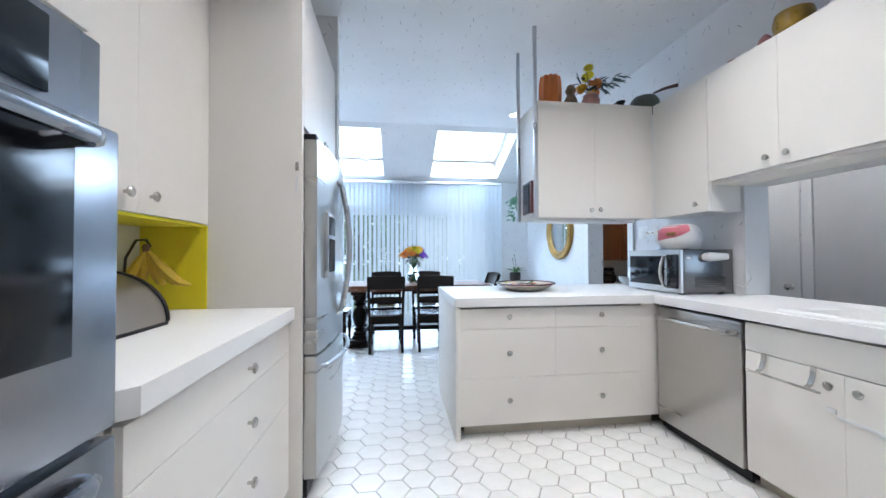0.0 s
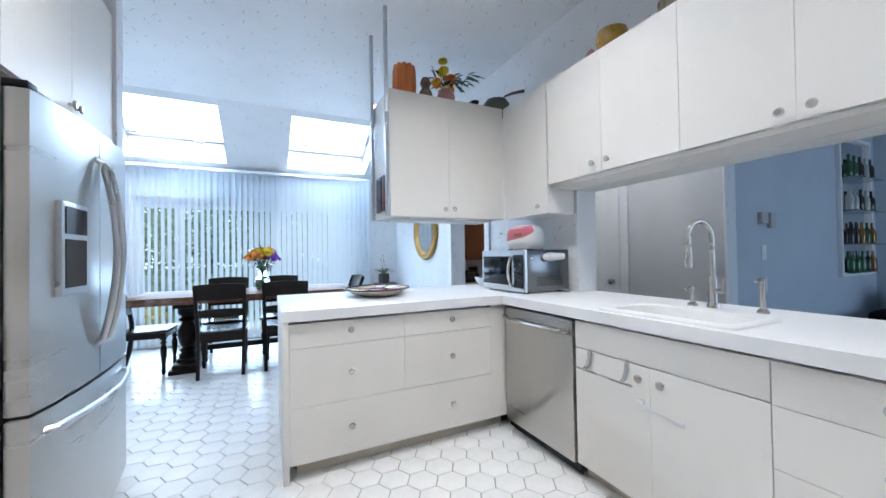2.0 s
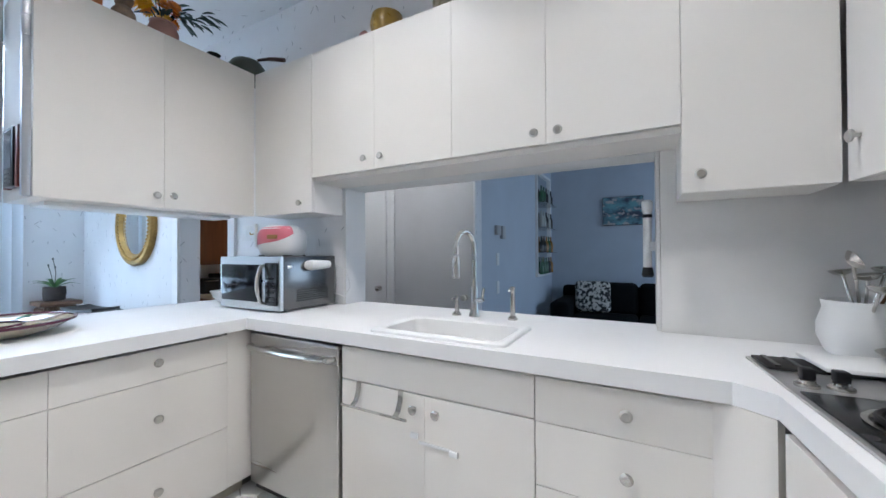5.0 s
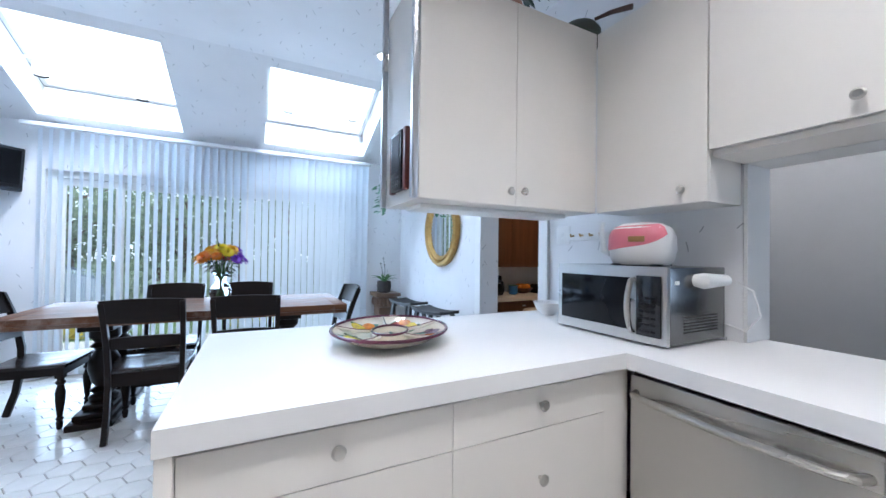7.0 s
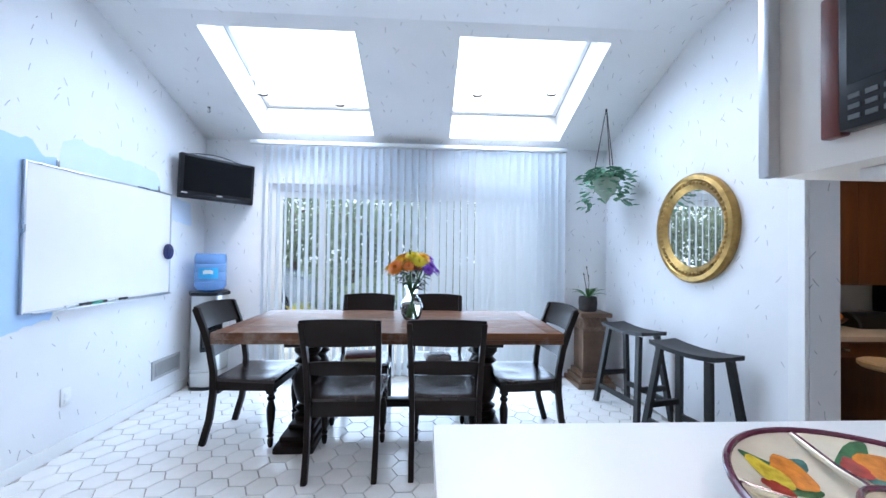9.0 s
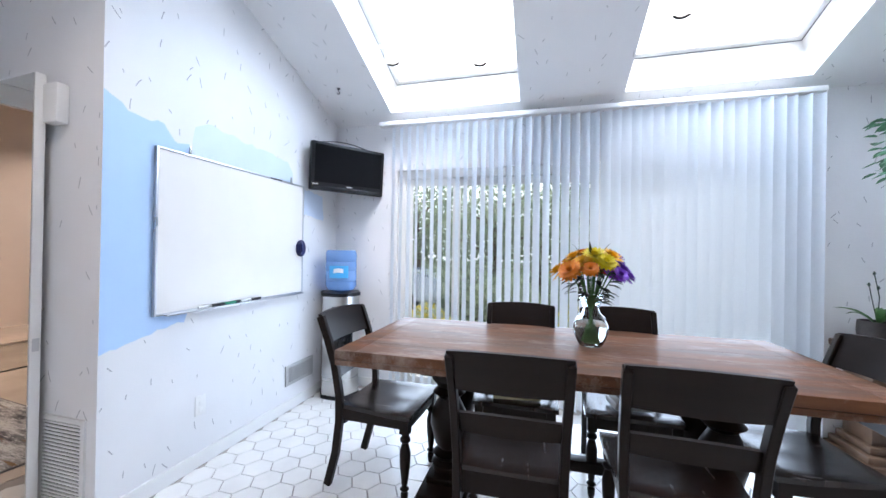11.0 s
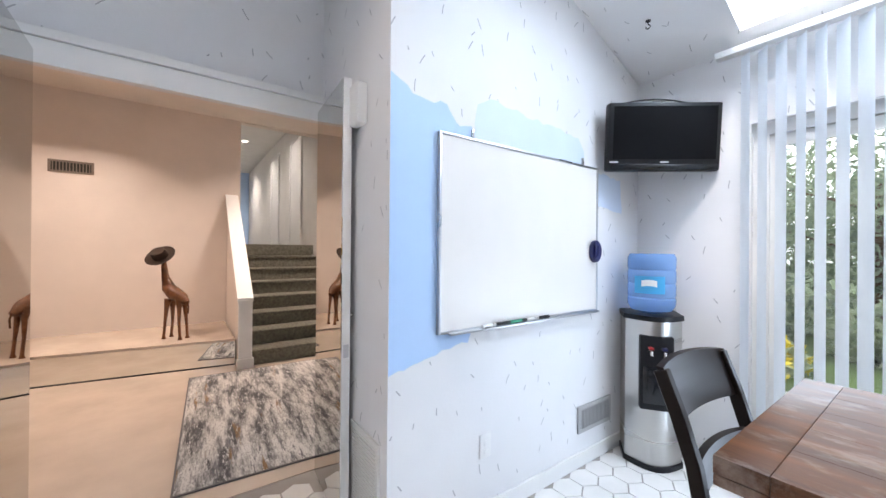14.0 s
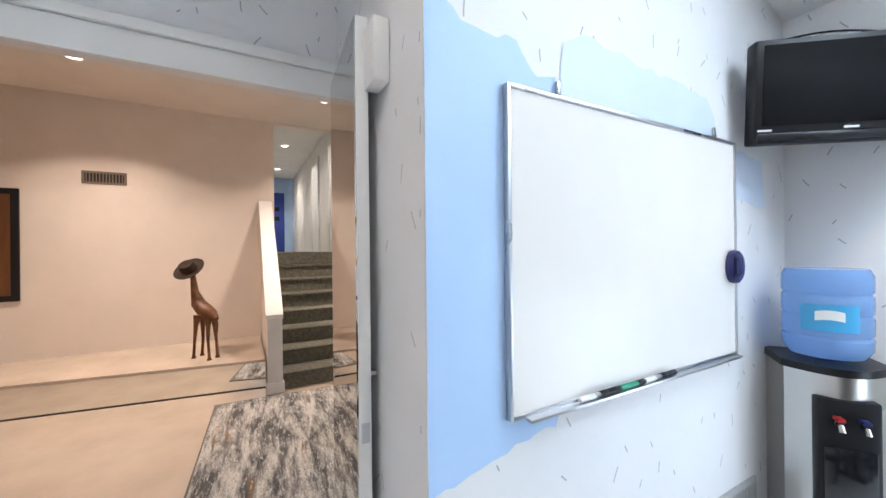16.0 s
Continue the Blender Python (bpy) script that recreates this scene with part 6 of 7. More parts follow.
bd = thing("cutting_board", RANGE @ pose(-0.255, 0.30, T1 + 0.0205), "small white cutting board on the vent", "board")
part("board", box(-0.085, 0.085, -0.15, 0.10, 0, 0.012, bevel=0.004), M_WHITE, bd)
dish = thing("steel_dish", RANGE @ pose(-0.255, 0.40, T1 + 0.033), "shallow white dish with a steel spoon rest", "dish")
lathe(bm := B(), ((0.05, 0.0), (0.09, 0.012), (0.11, 0.026), (0.106, 0.026), (0.085, 0.015), (0.02, 0.006)), 28)
part("dish", bm, M_CHROME, dish)

cr = thing("utensil_crock", pose(3.31, 0.80, T1) @ Matrix.Scale(1.0, 4), "white ceramic crock full of cooking utensils", "crock")
lathe(bm := B(), ((0.07, 0), (0.085, 0.01), (0.105, 0.06), (0.105, 0.10), (0.09, 0.15), (0.095, 0.175), (0.088, 0.175), (0.082, 0.15), (0.09, 0.09), (0.03, 0.02)), 28)
part("pot", bm, M_WHITE, cr)
for k, (dx, dy, h, kind) in enumerate(((-0.11, 0.06, 0.30, "ladle"), (-0.15, 0.02, 0.22, "spoon"), (0.0, -0.05, 0.27, "skimmer"), (0.03, -0.11, 0.30, "spatula"), (0.05, 0.03, 0.26, "spoon"), (-0.03, 0.0, 0.25, "tongs"))):
    mt = surf("teal_silicone", (0.01, 0.10, 0.24), 0.5) if kind == "spatula" else M_CHROME
    end = Vector((dx, dy, h))
    base = Vector((dx * -0.2, dy * -0.2, 0.03))
    tube(bm := B(), [base, base.lerp(end, 0.7), end], 0.0045, 6)
    st_ = part("utensil_handle", bm, M_OAK if kind == "spatula" else M_CHROME, cr)
    bm = B()
    if kind == "spatula":
        bx(bm, -0.03, 0.03, -0.006, 0.006, -0.01, 0.09, 0.005)
    else:
        lathe(bm, ((0.004, -0.012), (0.02, -0.006), (0.032, 0.006), (0.03, 0.008), (0.016, 0.0)), 16)
    part("utensil_head", bm, mt, cr, kind + " head", Matrix.Translation(end) @ pose(0, 0, 0, 60 if kind == "ladle" else 10, 0, 40 * k))

# on top of the cabinets
ov = thing("orange_vase", pose(2.39, 3.79, UT + 0.001), "ribbed orange ceramic vase shaped like a pumpkin", "vase")
bm = B()
n, rows = 40, []
for z, r in ((0, 0.075), (0.02, 0.088), (0.12, 0.093), (0.22, 0.09), (0.27, 0.08), (0.285, 0.05)):
    rows.append([bm.verts.new((r * (1 + 0.05 * math.cos(10 * a)) * math.cos(a), r * (1 + 0.05 * math.cos(10 * a)) * math.sin(a), z + 0.006 * math.cos(10 * a) * (z > 0.2))) for a in [2 * math.pi * k / n for k in range(n)]])
for a, b in zip(rows, rows[1:]):
    for k in range(n):
        bm.faces.new((a[k], a[(k + 1) % n], b[(k + 1) % n], b[k]))
bm.faces.new(rows[-1])
bm.faces.new(list(reversed(rows[0])))
part("body", bm, surf("orange_glaze", (0.60, 0.16, 0.03), 0.35, var=0.15), ov)
fg = thing("stone_figurine", pose(2.56, 3.76, UT + 0.001), "small rounded brown stone figurine", "figurine")
lathe(bm := B(), ((0.05, 0), (0.06, 0.03), (0.05, 0.09), (0.03, 0.12), (0.045, 0.16), (0.03, 0.20), (0.006, 0.215)), 18)
part("body", bm, surf("brown_stone", (0.24, 0.17, 0.11), 0.6, var=0.25, scale=25), fg)
ab = thing("flower_arrangement", pose(2.74, 3.76, UT + 0.001), "artificial yellow and orange flowers in a pink pot", "flowers")
lathe(bm := B(), ((0.05, 0), (0.07, 0.02), (0.075, 0.08), (0.06, 0.12), (0.065, 0.13), (0.055, 0.13)), 20)
part("pot", bm, surf("pink_clay", (0.50, 0.26, 0.20), 0.5, var=0.15), ab)
rnd = random.Random(8)
bm = B()
for i in range(14):
    a = rnd.uniform(0, 6.28)
    tube(bm, [(0, 0, 0.1), (0.06 * math.cos(a), 0.06 * math.sin(a), 0.2), (0.12 * math.cos(a), 0.09 * math.sin(a), 0.24 + 0.12 * rnd.random())], 0.0025, 5)
for i in range(40):
    a = rnd.uniform(-0.6, 0.8) if i < 26 else rnd.uniform(0, 6.28)
    r = rnd.uniform(0.06, 0.27) if i < 26 else rnd.uniform(0.03, 0.12)
    blade(bm, (r * math.cos(a), 0.5 * r * math.sin(a), 0.12 + 0.5 * r + rnd.uniform(0, 0.08)), (math.cos(a), math.sin(a), rnd.uniform(0, 0.8)), 0.085, 0.026, 0.03, 4)
part("leaves", bm, M_LEAFD, ab, "dark green leaves")
for i in range(13):
    a, r = i * 2.4, 0.02 + 0.022 * math.sqrt(i)
    h = Vector((r * math.cos(a) - 0.02, r * math.sin(a), 0.17 + 0.02 * (i % 4) + (0.10 if i in (3, 7, 11) else 0)))
    mum(bm := B(), h, Vector((h.x, h.y - 0.02, 0.08)), 0.042)
    part("flower", bm, PETALS[2 if i in (3, 7, 11) else (0 if i % 3 else 1)], ab, "artificial flower head")
bp = thing("black_pitcher", pose(3.04, 3.80, UT + 0.001), "small black metal pitcher", "pitcher")
lathe(bm := B(), ((0.035, 0), (0.045, 0.02), (0.04, 0.06), (0.025, 0.085), (0.04, 0.11)), 16)
part("body", bm, M_IRON, bp)
tube(bm := B(), [(-0.035, 0, 0.03), (-0.075, 0, 0.05), (-0.06, 0, 0.09), (-0.03, 0, 0.095)], 0.006, 6)
part("handle", bm, M_IRON, bp)
gp = thing("green_pan", pose(3.25, 3.78, UT + 0.001), "dull green cast-iron pan with brown handle", "pan")
lathe(bm := B(), ((0.07, 0), (0.10, 0.02), (0.118, 0.07), (0.115, 0.11), (0.09, 0.145), (0.03, 0.16), (0.01, 0.172)), 24)
part("body", bm, surf("olive_enamel", (0.10, 0.11, 0.085), 0.4, var=0.2), gp)
tube(bm := B(), [(0.02, -0.09, 0.15), (0.06, -0.16, 0.16), (0.10, -0.26, 0.145)], 0.012, 8, (0.008, 0.012, 0.015))
part("handle", bm, surf("brown_handle", (0.09, 0.035, 0.02), 0.5), gp)
for nm, y, prof, col, lb in (
        ("coral_ornament", 2.98, ((0.04, 0), (0.055, 0.02), (0.04, 0.05), (0.01, 0.065)), (0.55, 0.18, 0.12), "small coral-coloured ceramic ornament"),
        ("pink_ornament", 2.78, ((0.03, 0), (0.045, 0.03), (0.03, 0.08), (0.01, 0.10)), (0.62, 0.28, 0.28), "small pink ceramic ornament"),
        ("mustard_pot", 2.62, ((0.06, 0), (0.085, 0.02), (0.095, 0.08), (0.085, 0.13), (0.075, 0.135), (0.02, 0.13)), (0.36, 0.22, 0.03), "squat mustard-glazed ceramic pot"),
        ("stoneware_jug", 2.24, ((0.045, 0), (0.075, 0.03), (0.08, 0.08), (0.045, 0.13), (0.035, 0.16), (0.055, 0.20), (0.06, 0.215), (0.05, 0.215)), (0.30, 0.26, 0.16), "grey-green stoneware jug with flared neck"),
        ("grey_bottle", 1.96, ((0.05, 0), (0.065, 0.03), (0.055, 0.10), (0.022, 0.16), (0.02, 0.20), (0.032, 0.215)), (0.30, 0.33, 0.37), "tall grey glazed bottle with dark rim")):
    orn = thing(nm, pose(3.31, y, UT + 0.001), lb, "ornament", "ornaments on the cabinets")
    lathe(bm := B(), prof, 22)
    part("body", bm, surf(nm + "_glaze", col, 0.3, var=0.15, scale=14), orn)

# framed tablet on the hanging cabinet's end
fm = thing("intercom_panel", pose(2.204, 3.90, 1.535, 0, 0, -90), "black intercom screen with red wood sides", "intercom")
part("panel", box(0.035, 0.165, -0.028, 0, 0, 0.255, bevel=0.004), M_BLACK, fm)
part("screen", box(0.05, 0.15, -0.0295, -0.0275, 0.078, 0.24), M_BLACKGLASS, fm, "dark glossy screen")
for r in range(3):
    for c in range(4):
        part("button", box(0.052 + c * 0.025, 0.069 + c * 0.025, -0.030, -0.028, 0.016 + r * 0.018, 0.024 + r * 0.018), M_GASKET, fm)
M_REDWOOD = surf("red_mahogany", (0.15, 0.03, 0.02), 0.35, var=0.15, stretch=(6, 6, 1))
for u in (0.0, 0.166):
    part("wood_side", box(u, u + 0.034, -0.022, 0, -0.004, 0.26, bevel=0.004), M_REDWOOD, fm, "red mahogany side")

hr = thing("hook_rail", pose(3.449, 4.02, 1.36, 0, 0, -90), "white peg rail with brass hooks", "hook rail")
part("board", box(0, 0.30, -0.015, 0, 0, 0.045, bevel=0.003), M_WHITE, hr)
for k in range(4):
    tube(bm := B(), [(0.04 + 0.073 * k, -0.015, 0.03), (0.04 + 0.073 * k, -0.04, 0.025), (0.04 + 0.073 * k, -0.045, 0.04)], 0.005, 6)
    part("hook", bm, M_GOLD, hr, "brass hook")

# papers and keys on the partition wall
M_PAPER = surf("yellow_paper", (0.68, 0.64, 0.36), 0.8, var=0.05)
pp = thing("note_papers", pose(-1.29, 3.922, 1.76), "yellow papers pinned to the wall", "papers")
for k, (u, w) in enumerate(((0.0, 0.26), (0.03, 0.23))):
    bm = B()
    rows = [[bm.verts.new((u + w * i / 6, 0.003 + 0.006 * k + 0.02 * (1 - j / 5) ** 2 * (0.6 + 0.4 * math.sin(i)), 0.34 * j / 5 + 0.02 * k)) for i in range(7)] for j in range(6)]
    for a, b in zip(rows, rows[1:]):
        for i in range(6):
            bm.faces.new((a[i], a[i + 1], b[i + 1], b[i]))
    part("sheet", bm, M_WHITE if k == 0 else M_PAPER, pp)
tube(bm := B(), [(0.02, 0.02, 0.28), (0.13, 0.024, 0.25), (0.24, 0.02, 0.21)], 0.002, 5)
part("string", bm, M_BLACK, pp, "dark string")
ky = thing("key_bunch", pose(-1.08, 3.922, 1.09), "bunch of keys on a wall hook", "keys")
tube(bm := B(), [(0, 0.0, 0.04), (0, 0.025, 0.04), (0, 0.03, 0.05)], 0.003, 6)
part("hook", bm, M_CHROME, ky)
for k in range(3):
    tube(bm := B(), [(0.022 * math.cos(a), 0.02 + 0.004 * k, 0.012 - 0.03 * k + 0.022 * math.sin(a)) for a in arc(lambda t: 6.283 * t, 13)], 0.002, 5, None, False)
    part("ring", bm, M_CHROME, ky)
    part("key", box(-0.006 + 0.012 * k, 0.004 + 0.012 * k, 0.018, 0.021, -0.09 - 0.02 * k, -0.02 - 0.02 * k), M_CHROME, ky)
for z, lb in ((1.36, "white light switch plate on the partition wall"),):
    wall_plate("light_switch", pose(-0.96, 3.921, z, 0, 0, 180), lb, 0.075, 0.12, "switch")
eh = thing("ceiling_hook", SLOPED @ pose(-0.59, (6.76 - CREASE) / math.cos(SLOPE), 0) @ Matrix.Rotation(SLOPE, 4, "X"), "small dark screw hook in the ceiling", "hook")
lathe(bm := B(), ((0.014, 0.0), (0.014, -0.006), (0.004, -0.01)), 12)
part("plate", bm, M_IRON, eh)
tube(bm := B(), [(0, 0, -0.005), (0, 0, -0.025)] + arc(lambda t: (0.012 * math.sin(5 * t), 0, -0.037 + 0.012 * math.cos(5 * t)), 9), 0.003, 6)
part("hook", bm, M_IRON, eh)

# books and a bag on the far chairs
bk = thing("book_stack", pose(0.955, 6.20, 0.466, 0, 0, 8), "two worn books lying on a chair seat", "books")
part("book", box(-0.13, 0.13, -0.09, 0.09, 0, 0.03, bevel=0.003), M_PAPER, bk)
part("book", box(-0.12, 0.12, -0.085, 0.085, 0.031, 0.055, bevel=0.003), surf("maroon_cover", (0.14, 0.03, 0.03), 0.5), bk)
tp = thing("telephone_base", pose(1.56, 6.21, 0.466, 0, 0, 10), "grey telephone base lying on a chair seat", "telephone")
part("base", box(-0.10, 0.10, -0.08, 0.08, 0, 0.045, bevel=0.012), M_GREYVENT, tp)
part("keypad", box(-0.06, 0.06, -0.05, 0.04, 0.045, 0.049), M_BLACK, tp)

# ---- living room ----
ld = thing("door_1", pose(4.418, 3.38, 0, 0, 0, -90), "flush pale grey door with round knob", "door")
ld["kind"] = "structure"
part("leaf", box(0.005, 0.785, -0.012, 0.0, 0.01, 2.05, bevel=0.002), surf("pale_grey_door", (0.62, 0.62, 0.62), 0.4, var=0.03), ld)
lathe(bm := B(), ((0.025, 0), (0.025, -0.006), (0.008, -0.01), (0.008, -0.03), (0.026, -0.045), (0.022, -0.065), (0.006, -0.07)), 16, (0.715, -0.012, 0.875), "Y")
part("door_knob", bm, M_CHROME, ld, "chrome knob")
bm = B()
bx(bm, -0.075, 0.0, -0.02, 0.0, 0, 2.13, 0.004)
bx(bm, 0.79, 0.80, -0.02, 0.0, 0, 2.13)
bx(bm, 0.0, 0.79, -0.02, 0.0, 2.06, 2.13, 0.004)
part("casing", bm, M_TRIM, ld, "white door casing")
ld2 = thing("door_2", pose(4.417, 4.14, 0, 0, 0, -90), "white closet door with round knob", "door")
ld2["kind"] = "structure"
part("leaf", box(0.0, 0.66, -0.012, 0.0, 0.01, 2.05, bevel=0.002), M_TRIM, ld2)
lathe(bm := B(), ((0.025, 0), (0.008, -0.01), (0.008, -0.03), (0.026, -0.045), (0.006, -0.07)), 16, (0.59, -0.012, 0.912), "Y")
part("door_knob", bm, M_CHROME, ld2, "chrome knob")

sf = thing("sofa", pose(6.70, 1.05, 0, 0, 0, -90), "low black upholstered sofa with patterned pillows", "sofa")
part("seat_base", box(-1.35, 1.25, -0.45, 0.45, 0.10, 0.30, bevel=0.03), M_SOFA, sf)
for k in range(3):
    part("seat_cushion", box(-1.13 + k * 0.74, -0.40 + k * 0.74, -0.47, 0.20, 0.30, 0.46, bevel=0.05, seg=3), M_SOFA, sf)
    part("back_cushion", box(-1.13 + k * 0.74, -0.40 + k * 0.74, 0.12, 0.36, 0.44, 0.84, bevel=0.07, seg=3), M_SOFA, sf)
part("back", box(-1.35, 1.25, 0.34, 0.48, 0.10, 0.78, bevel=0.05), M_SOFA, sf)
for u in (-1.36, 1.09):
    part("arm", box(u, u + 0.22, -0.46, 0.40, 0.10, 0.64, bevel=0.06, seg=3), M_SOFA, sf)
for u in (-1.3, 1.15):
    for v in (-0.38, 0.38):
        part("foot", box(u, u + 0.06, v - 0.03, v + 0.03, 0, 0.10), M_BLACK, sf)
m_pat, t, b = nodes_of("black_white_print")
t.links.new(mix(t, ramp(t, noise_node(t, coords(t), 28, 3), 0.47, 0.53), (0.02, 0.02, 0.02), (0.55, 0.53, 0.48)), b.inputs["Base Color"])
b.inputs["Roughness"].default_value = 0.9
for y, r in ((1.96, 8), (0.32, -10)):
    pw = thing("throw_pillow", pose(6.70, y, 0.475, 0, 14, r), "black and cream patterned throw pillow", "pillow", "sofa pillows")
    part("cushion", box(-0.06, 0.06, -0.21, 0.21, 0.0, 0.40, bevel=0.055, seg=4), m_pat, pw)
ct = thing("coffee_table", pose(5.45, 1.95, 0), "low grey-brown coffee table by the sofa", "table")
M_GREYWOOD = surf("grey_brown_wood", (0.24, 0.19, 0.16), 0.35, var=0.15)
part("tabletop", box(-0.35, 0.35, -0.45, 0.45, 0.50, 0.54, bevel=0.006), M_GREYWOOD, ct)
for u in (-0.3, 0.3):
    for v in (-0.4, 0.4):
        part("leg", box(u - 0.03, u + 0.03, v - 0.03, v + 0.03, 0, 0.50), M_GREYWOOD, ct)
ot = thing("ottoman", pose(5.2, 1.05, 0), "rounded cream woven ottoman", "ottoman")
lathe(bm := B(), ((0.40, 0.02), (0.42, 0.08), (0.42, 0.50), (0.38, 0.57), (0.2, 0.585)), 32)
part("cushion", bm, surf("cream_weave", (0.55, 0.52, 0.46), 0.9, var=0.15, scale=40, bump=0.5), ot)


def picture(y0, y1, z0, z1, colors, label):
    ob = thing("wall_picture", pose(7.198, y1, z0, 0, 0, -90), label, "picture", "living room pictures")
    w, h = y1 - y0, z1 - z0
    part("canvas_edge", box(0, w, -0.03, 0, 0, h, bevel=0.003), M_BLACK, ob)
    m, t, b = nodes_of("painted_canvas")
    v = coords(t, (1, 1, 1.6))
    col = mix(t, ramp(t, noise_node(t, v, 6, 4), 0.4, 0.6), colors[0], colors[1])
    col = mix(t, ramp(t, noise_node(t, v, 11, 5), 0.54, 0.6), col, colors[2])
    t.links.new(col, b.inputs["Base Color"])
    part("canvas", box(0.006, w - 0.006, -0.033, -0.0301, 0.006, h - 0.006), m, ob, "abstract blurred painting")
    return ob


picture(1.385, 1.88, 1.60, 1.985, ((0.05, 0.06, 0.09), (0.16, 0.34, 0.40), (0.45, 0.42, 0.42)), "dark teal canvas picture on the blue wall")
picture(0.45, 1.10, 0.97, 1.685, ((0.07, 0.06, 0.06), (0.22, 0.18, 0.14), (0.34, 0.24, 0.10)), "brown and red canvas picture on the blue wall")
nc = thing("display_niche", pose(6.27, 2.578, 0.93), "tall mirrored wall niche with glass shelves", "niche")
bm = B()
for a in ((0, 0.03, -0.03, 0, 0, 1.35), (0.72, 0.75, -0.03, 0, 0, 1.35), (0.03, 0.72, -0.03, 0, 0, 0.03), (0.03, 0.72, -0.03, 0, 1.32, 1.35)):
    bx(bm, *a)
part("frame", bm, M_TRIM, nc)
part("mirror_back", box(0.03, 0.72, -0.004, 0, 0.03, 1.32), M_MIRROR, nc, "mirror back")
for z in (0.3, 0.62, 0.94):
    sh = part("shelf", box(0.03, 0.72, -0.12, -0.005, z, z + 0.008), M_GLASS, nc, "glass shelf")
rnd = random.Random(2)
BOT = [surf("green_bottle", (0.03, 0.10, 0.05), 0.15), surf("amber_bottle", (0.25, 0.12, 0.02), 0.15), surf("dark_bottle", (0.02, 0.02, 0.02), 0.2), surf("clear_bottle", (0.45, 0.47, 0.45), 0.1)]
for z in (0.03, 0.308, 0.628, 0.948):
    for i in range(5):
        lathe(bm := B(), ((0.028, 0), (0.03, 0.01), (0.03, 0.12), (0.01, 0.16), (0.011, 0.21)), 12)
        bot2 = thing("liquor_bottle", pose(6.27 + 0.10 + i * 0.13, 2.578 - 0.055, 0.93 + z + 0.001), "glass bottle standing on a niche shelf", "bottle", "niche bottles")
        part("bottle", bm, BOT[rnd.randrange(4)], bot2)
for x, z, w, h, lb, cat in ((4.84, 1.40, 0.10, 0.09, "square grey thermostat on the wall", "thermostat"), (4.98, 1.37, 0.09, 0.12, "beige alarm keypad on the wall", "keypad"), (4.88, 1.12, 0.07, 0.115, "white switch plate on the living room wall", "switch"), (4.88, 0.86, 0.07, 0.115, "white outlet plate on the living room wall", "outlet")):
    tm = thing("wall_control", pose(x, 2.579, z), lb, cat)
    part("cover", box(0, w, -0.03 if z > 1.3 else -0.006, 0, 0, h, bevel=0.004), M_GREYVENT if z > 1.3 else M_WHITE, tm)
ph = thing("wall_lamp", pose(3.60, 1.346, 1.125), "slim white tube lamp with black caps on the wall", "wall lamp")
lathe(bm := B(), ((0.018, 0.04), (0.018, 0.30)), 14, (0, 0.03, 0))
part("tube", bm, M_WHITE, ph)
lathe(bm := B(), ((0.02, 0.0), (0.026, 0.01), (0.02, 0.045)), 14, (0, 0.03, 0))
part("lower_cap", bm, M_BLACK, ph, "black lower cap")
lathe(bm := B(), ((0.021, 0.27), (0.021, 0.285)), 14, (0, 0.03, 0))
part("band", bm, M_BLACK, ph, "black band")
lathe(bm := B(), ((0.022, 0.30), (0.024, 0.34), (0.015, 0.35)), 14, (0, 0.03, 0))
part("upper_cap", bm, M_WHITE, ph)
part("bracket", box(-0.015, 0.015, -0.015, 0.02, 0.12, 0.16), M_WHITE, ph)

# ---- pantry ----
dk = thing("desk_cabinet", pose(0, 0, 0), "brown oak built-in desk with cream worktop", "desk")
part("worktop", box(4.1, 5.36, 5.74, 6.35, 0.72, 0.76, bevel=0.004), surf("cream_worktop", (0.58, 0.48, 0.38), 0.35, var=0.06), dk, "cream laminate worktop")
part("upstand", box(5.33, 5.36, 5.76, 6.34, 0.76, 0.87), surf("cream_upstand", (0.58, 0.48, 0.38), 0.35), dk)
part("drawer_rail", box(4.1, 4.86, 5.77, 6.3, 0.60, 0.718), M_OAK, dk)
dd = part("cabinet_body", box(4.86, 5.33, 5.77, 6.3, 0.0, 0.718), M_OAK, dk)
for a in ((4.12, 4.84, 5.755, 5.77, 0.61, 0.71), (4.88, 5.31, 5.755, 5.77, 0.10, 0.71)):
    p = part("door", box(*a, bevel=0.004), M_OAK, dk)
    part("handle", box((a[0] + a[1]) / 2 - 0.03, (a[0] + a[1]) / 2 + 0.03, 5.735, 5.753, 0.655, 0.668, bevel=0.003), M_CHROME, p, "small steel pull")
uc2 = thing("oak_wall_cabinet", pose(0, 0, 0), "brown oak wall cabinets above the desk", "wall cabinet")
part("body", box(4.1, 5.32, 6.02, 6.34, 1.11, 2.3), M_OAK, uc2)
for x0, x1 in ((4.1, 4.5), (4.5, 4.91), (4.91, 5.32)):
    part("door", box(x0 + 0.003, x1 - 0.003, 6.0, 6.02, 1.115, 2.295, bevel=0.005), M_OAK, uc2)
struct("pantry_wall_mid", box(3.62, 6.08, 6.36, 6.44, 0, 2.45), M_PLAIN, "cream pantry wall behind the desk")
bf = thing("black_refrigerator", pose(5.45, 5.85, 0), "black refrigerator covered with stickers and magnets", "refrigerator")
part("body", box(0.0, 0.62, 0.04, 0.48, 0.02, 1.88, bevel=0.006), M_BLACK, bf)
part("door", box(0.0, 0.62, 0.0, 0.038, 0.55, 1.88, bevel=0.008), M_BLACK, bf)
part("freezer_drawer", box(0.0, 0.62, 0.0, 0.038, 0.03, 0.545, bevel=0.008), M_BLACK, bf)
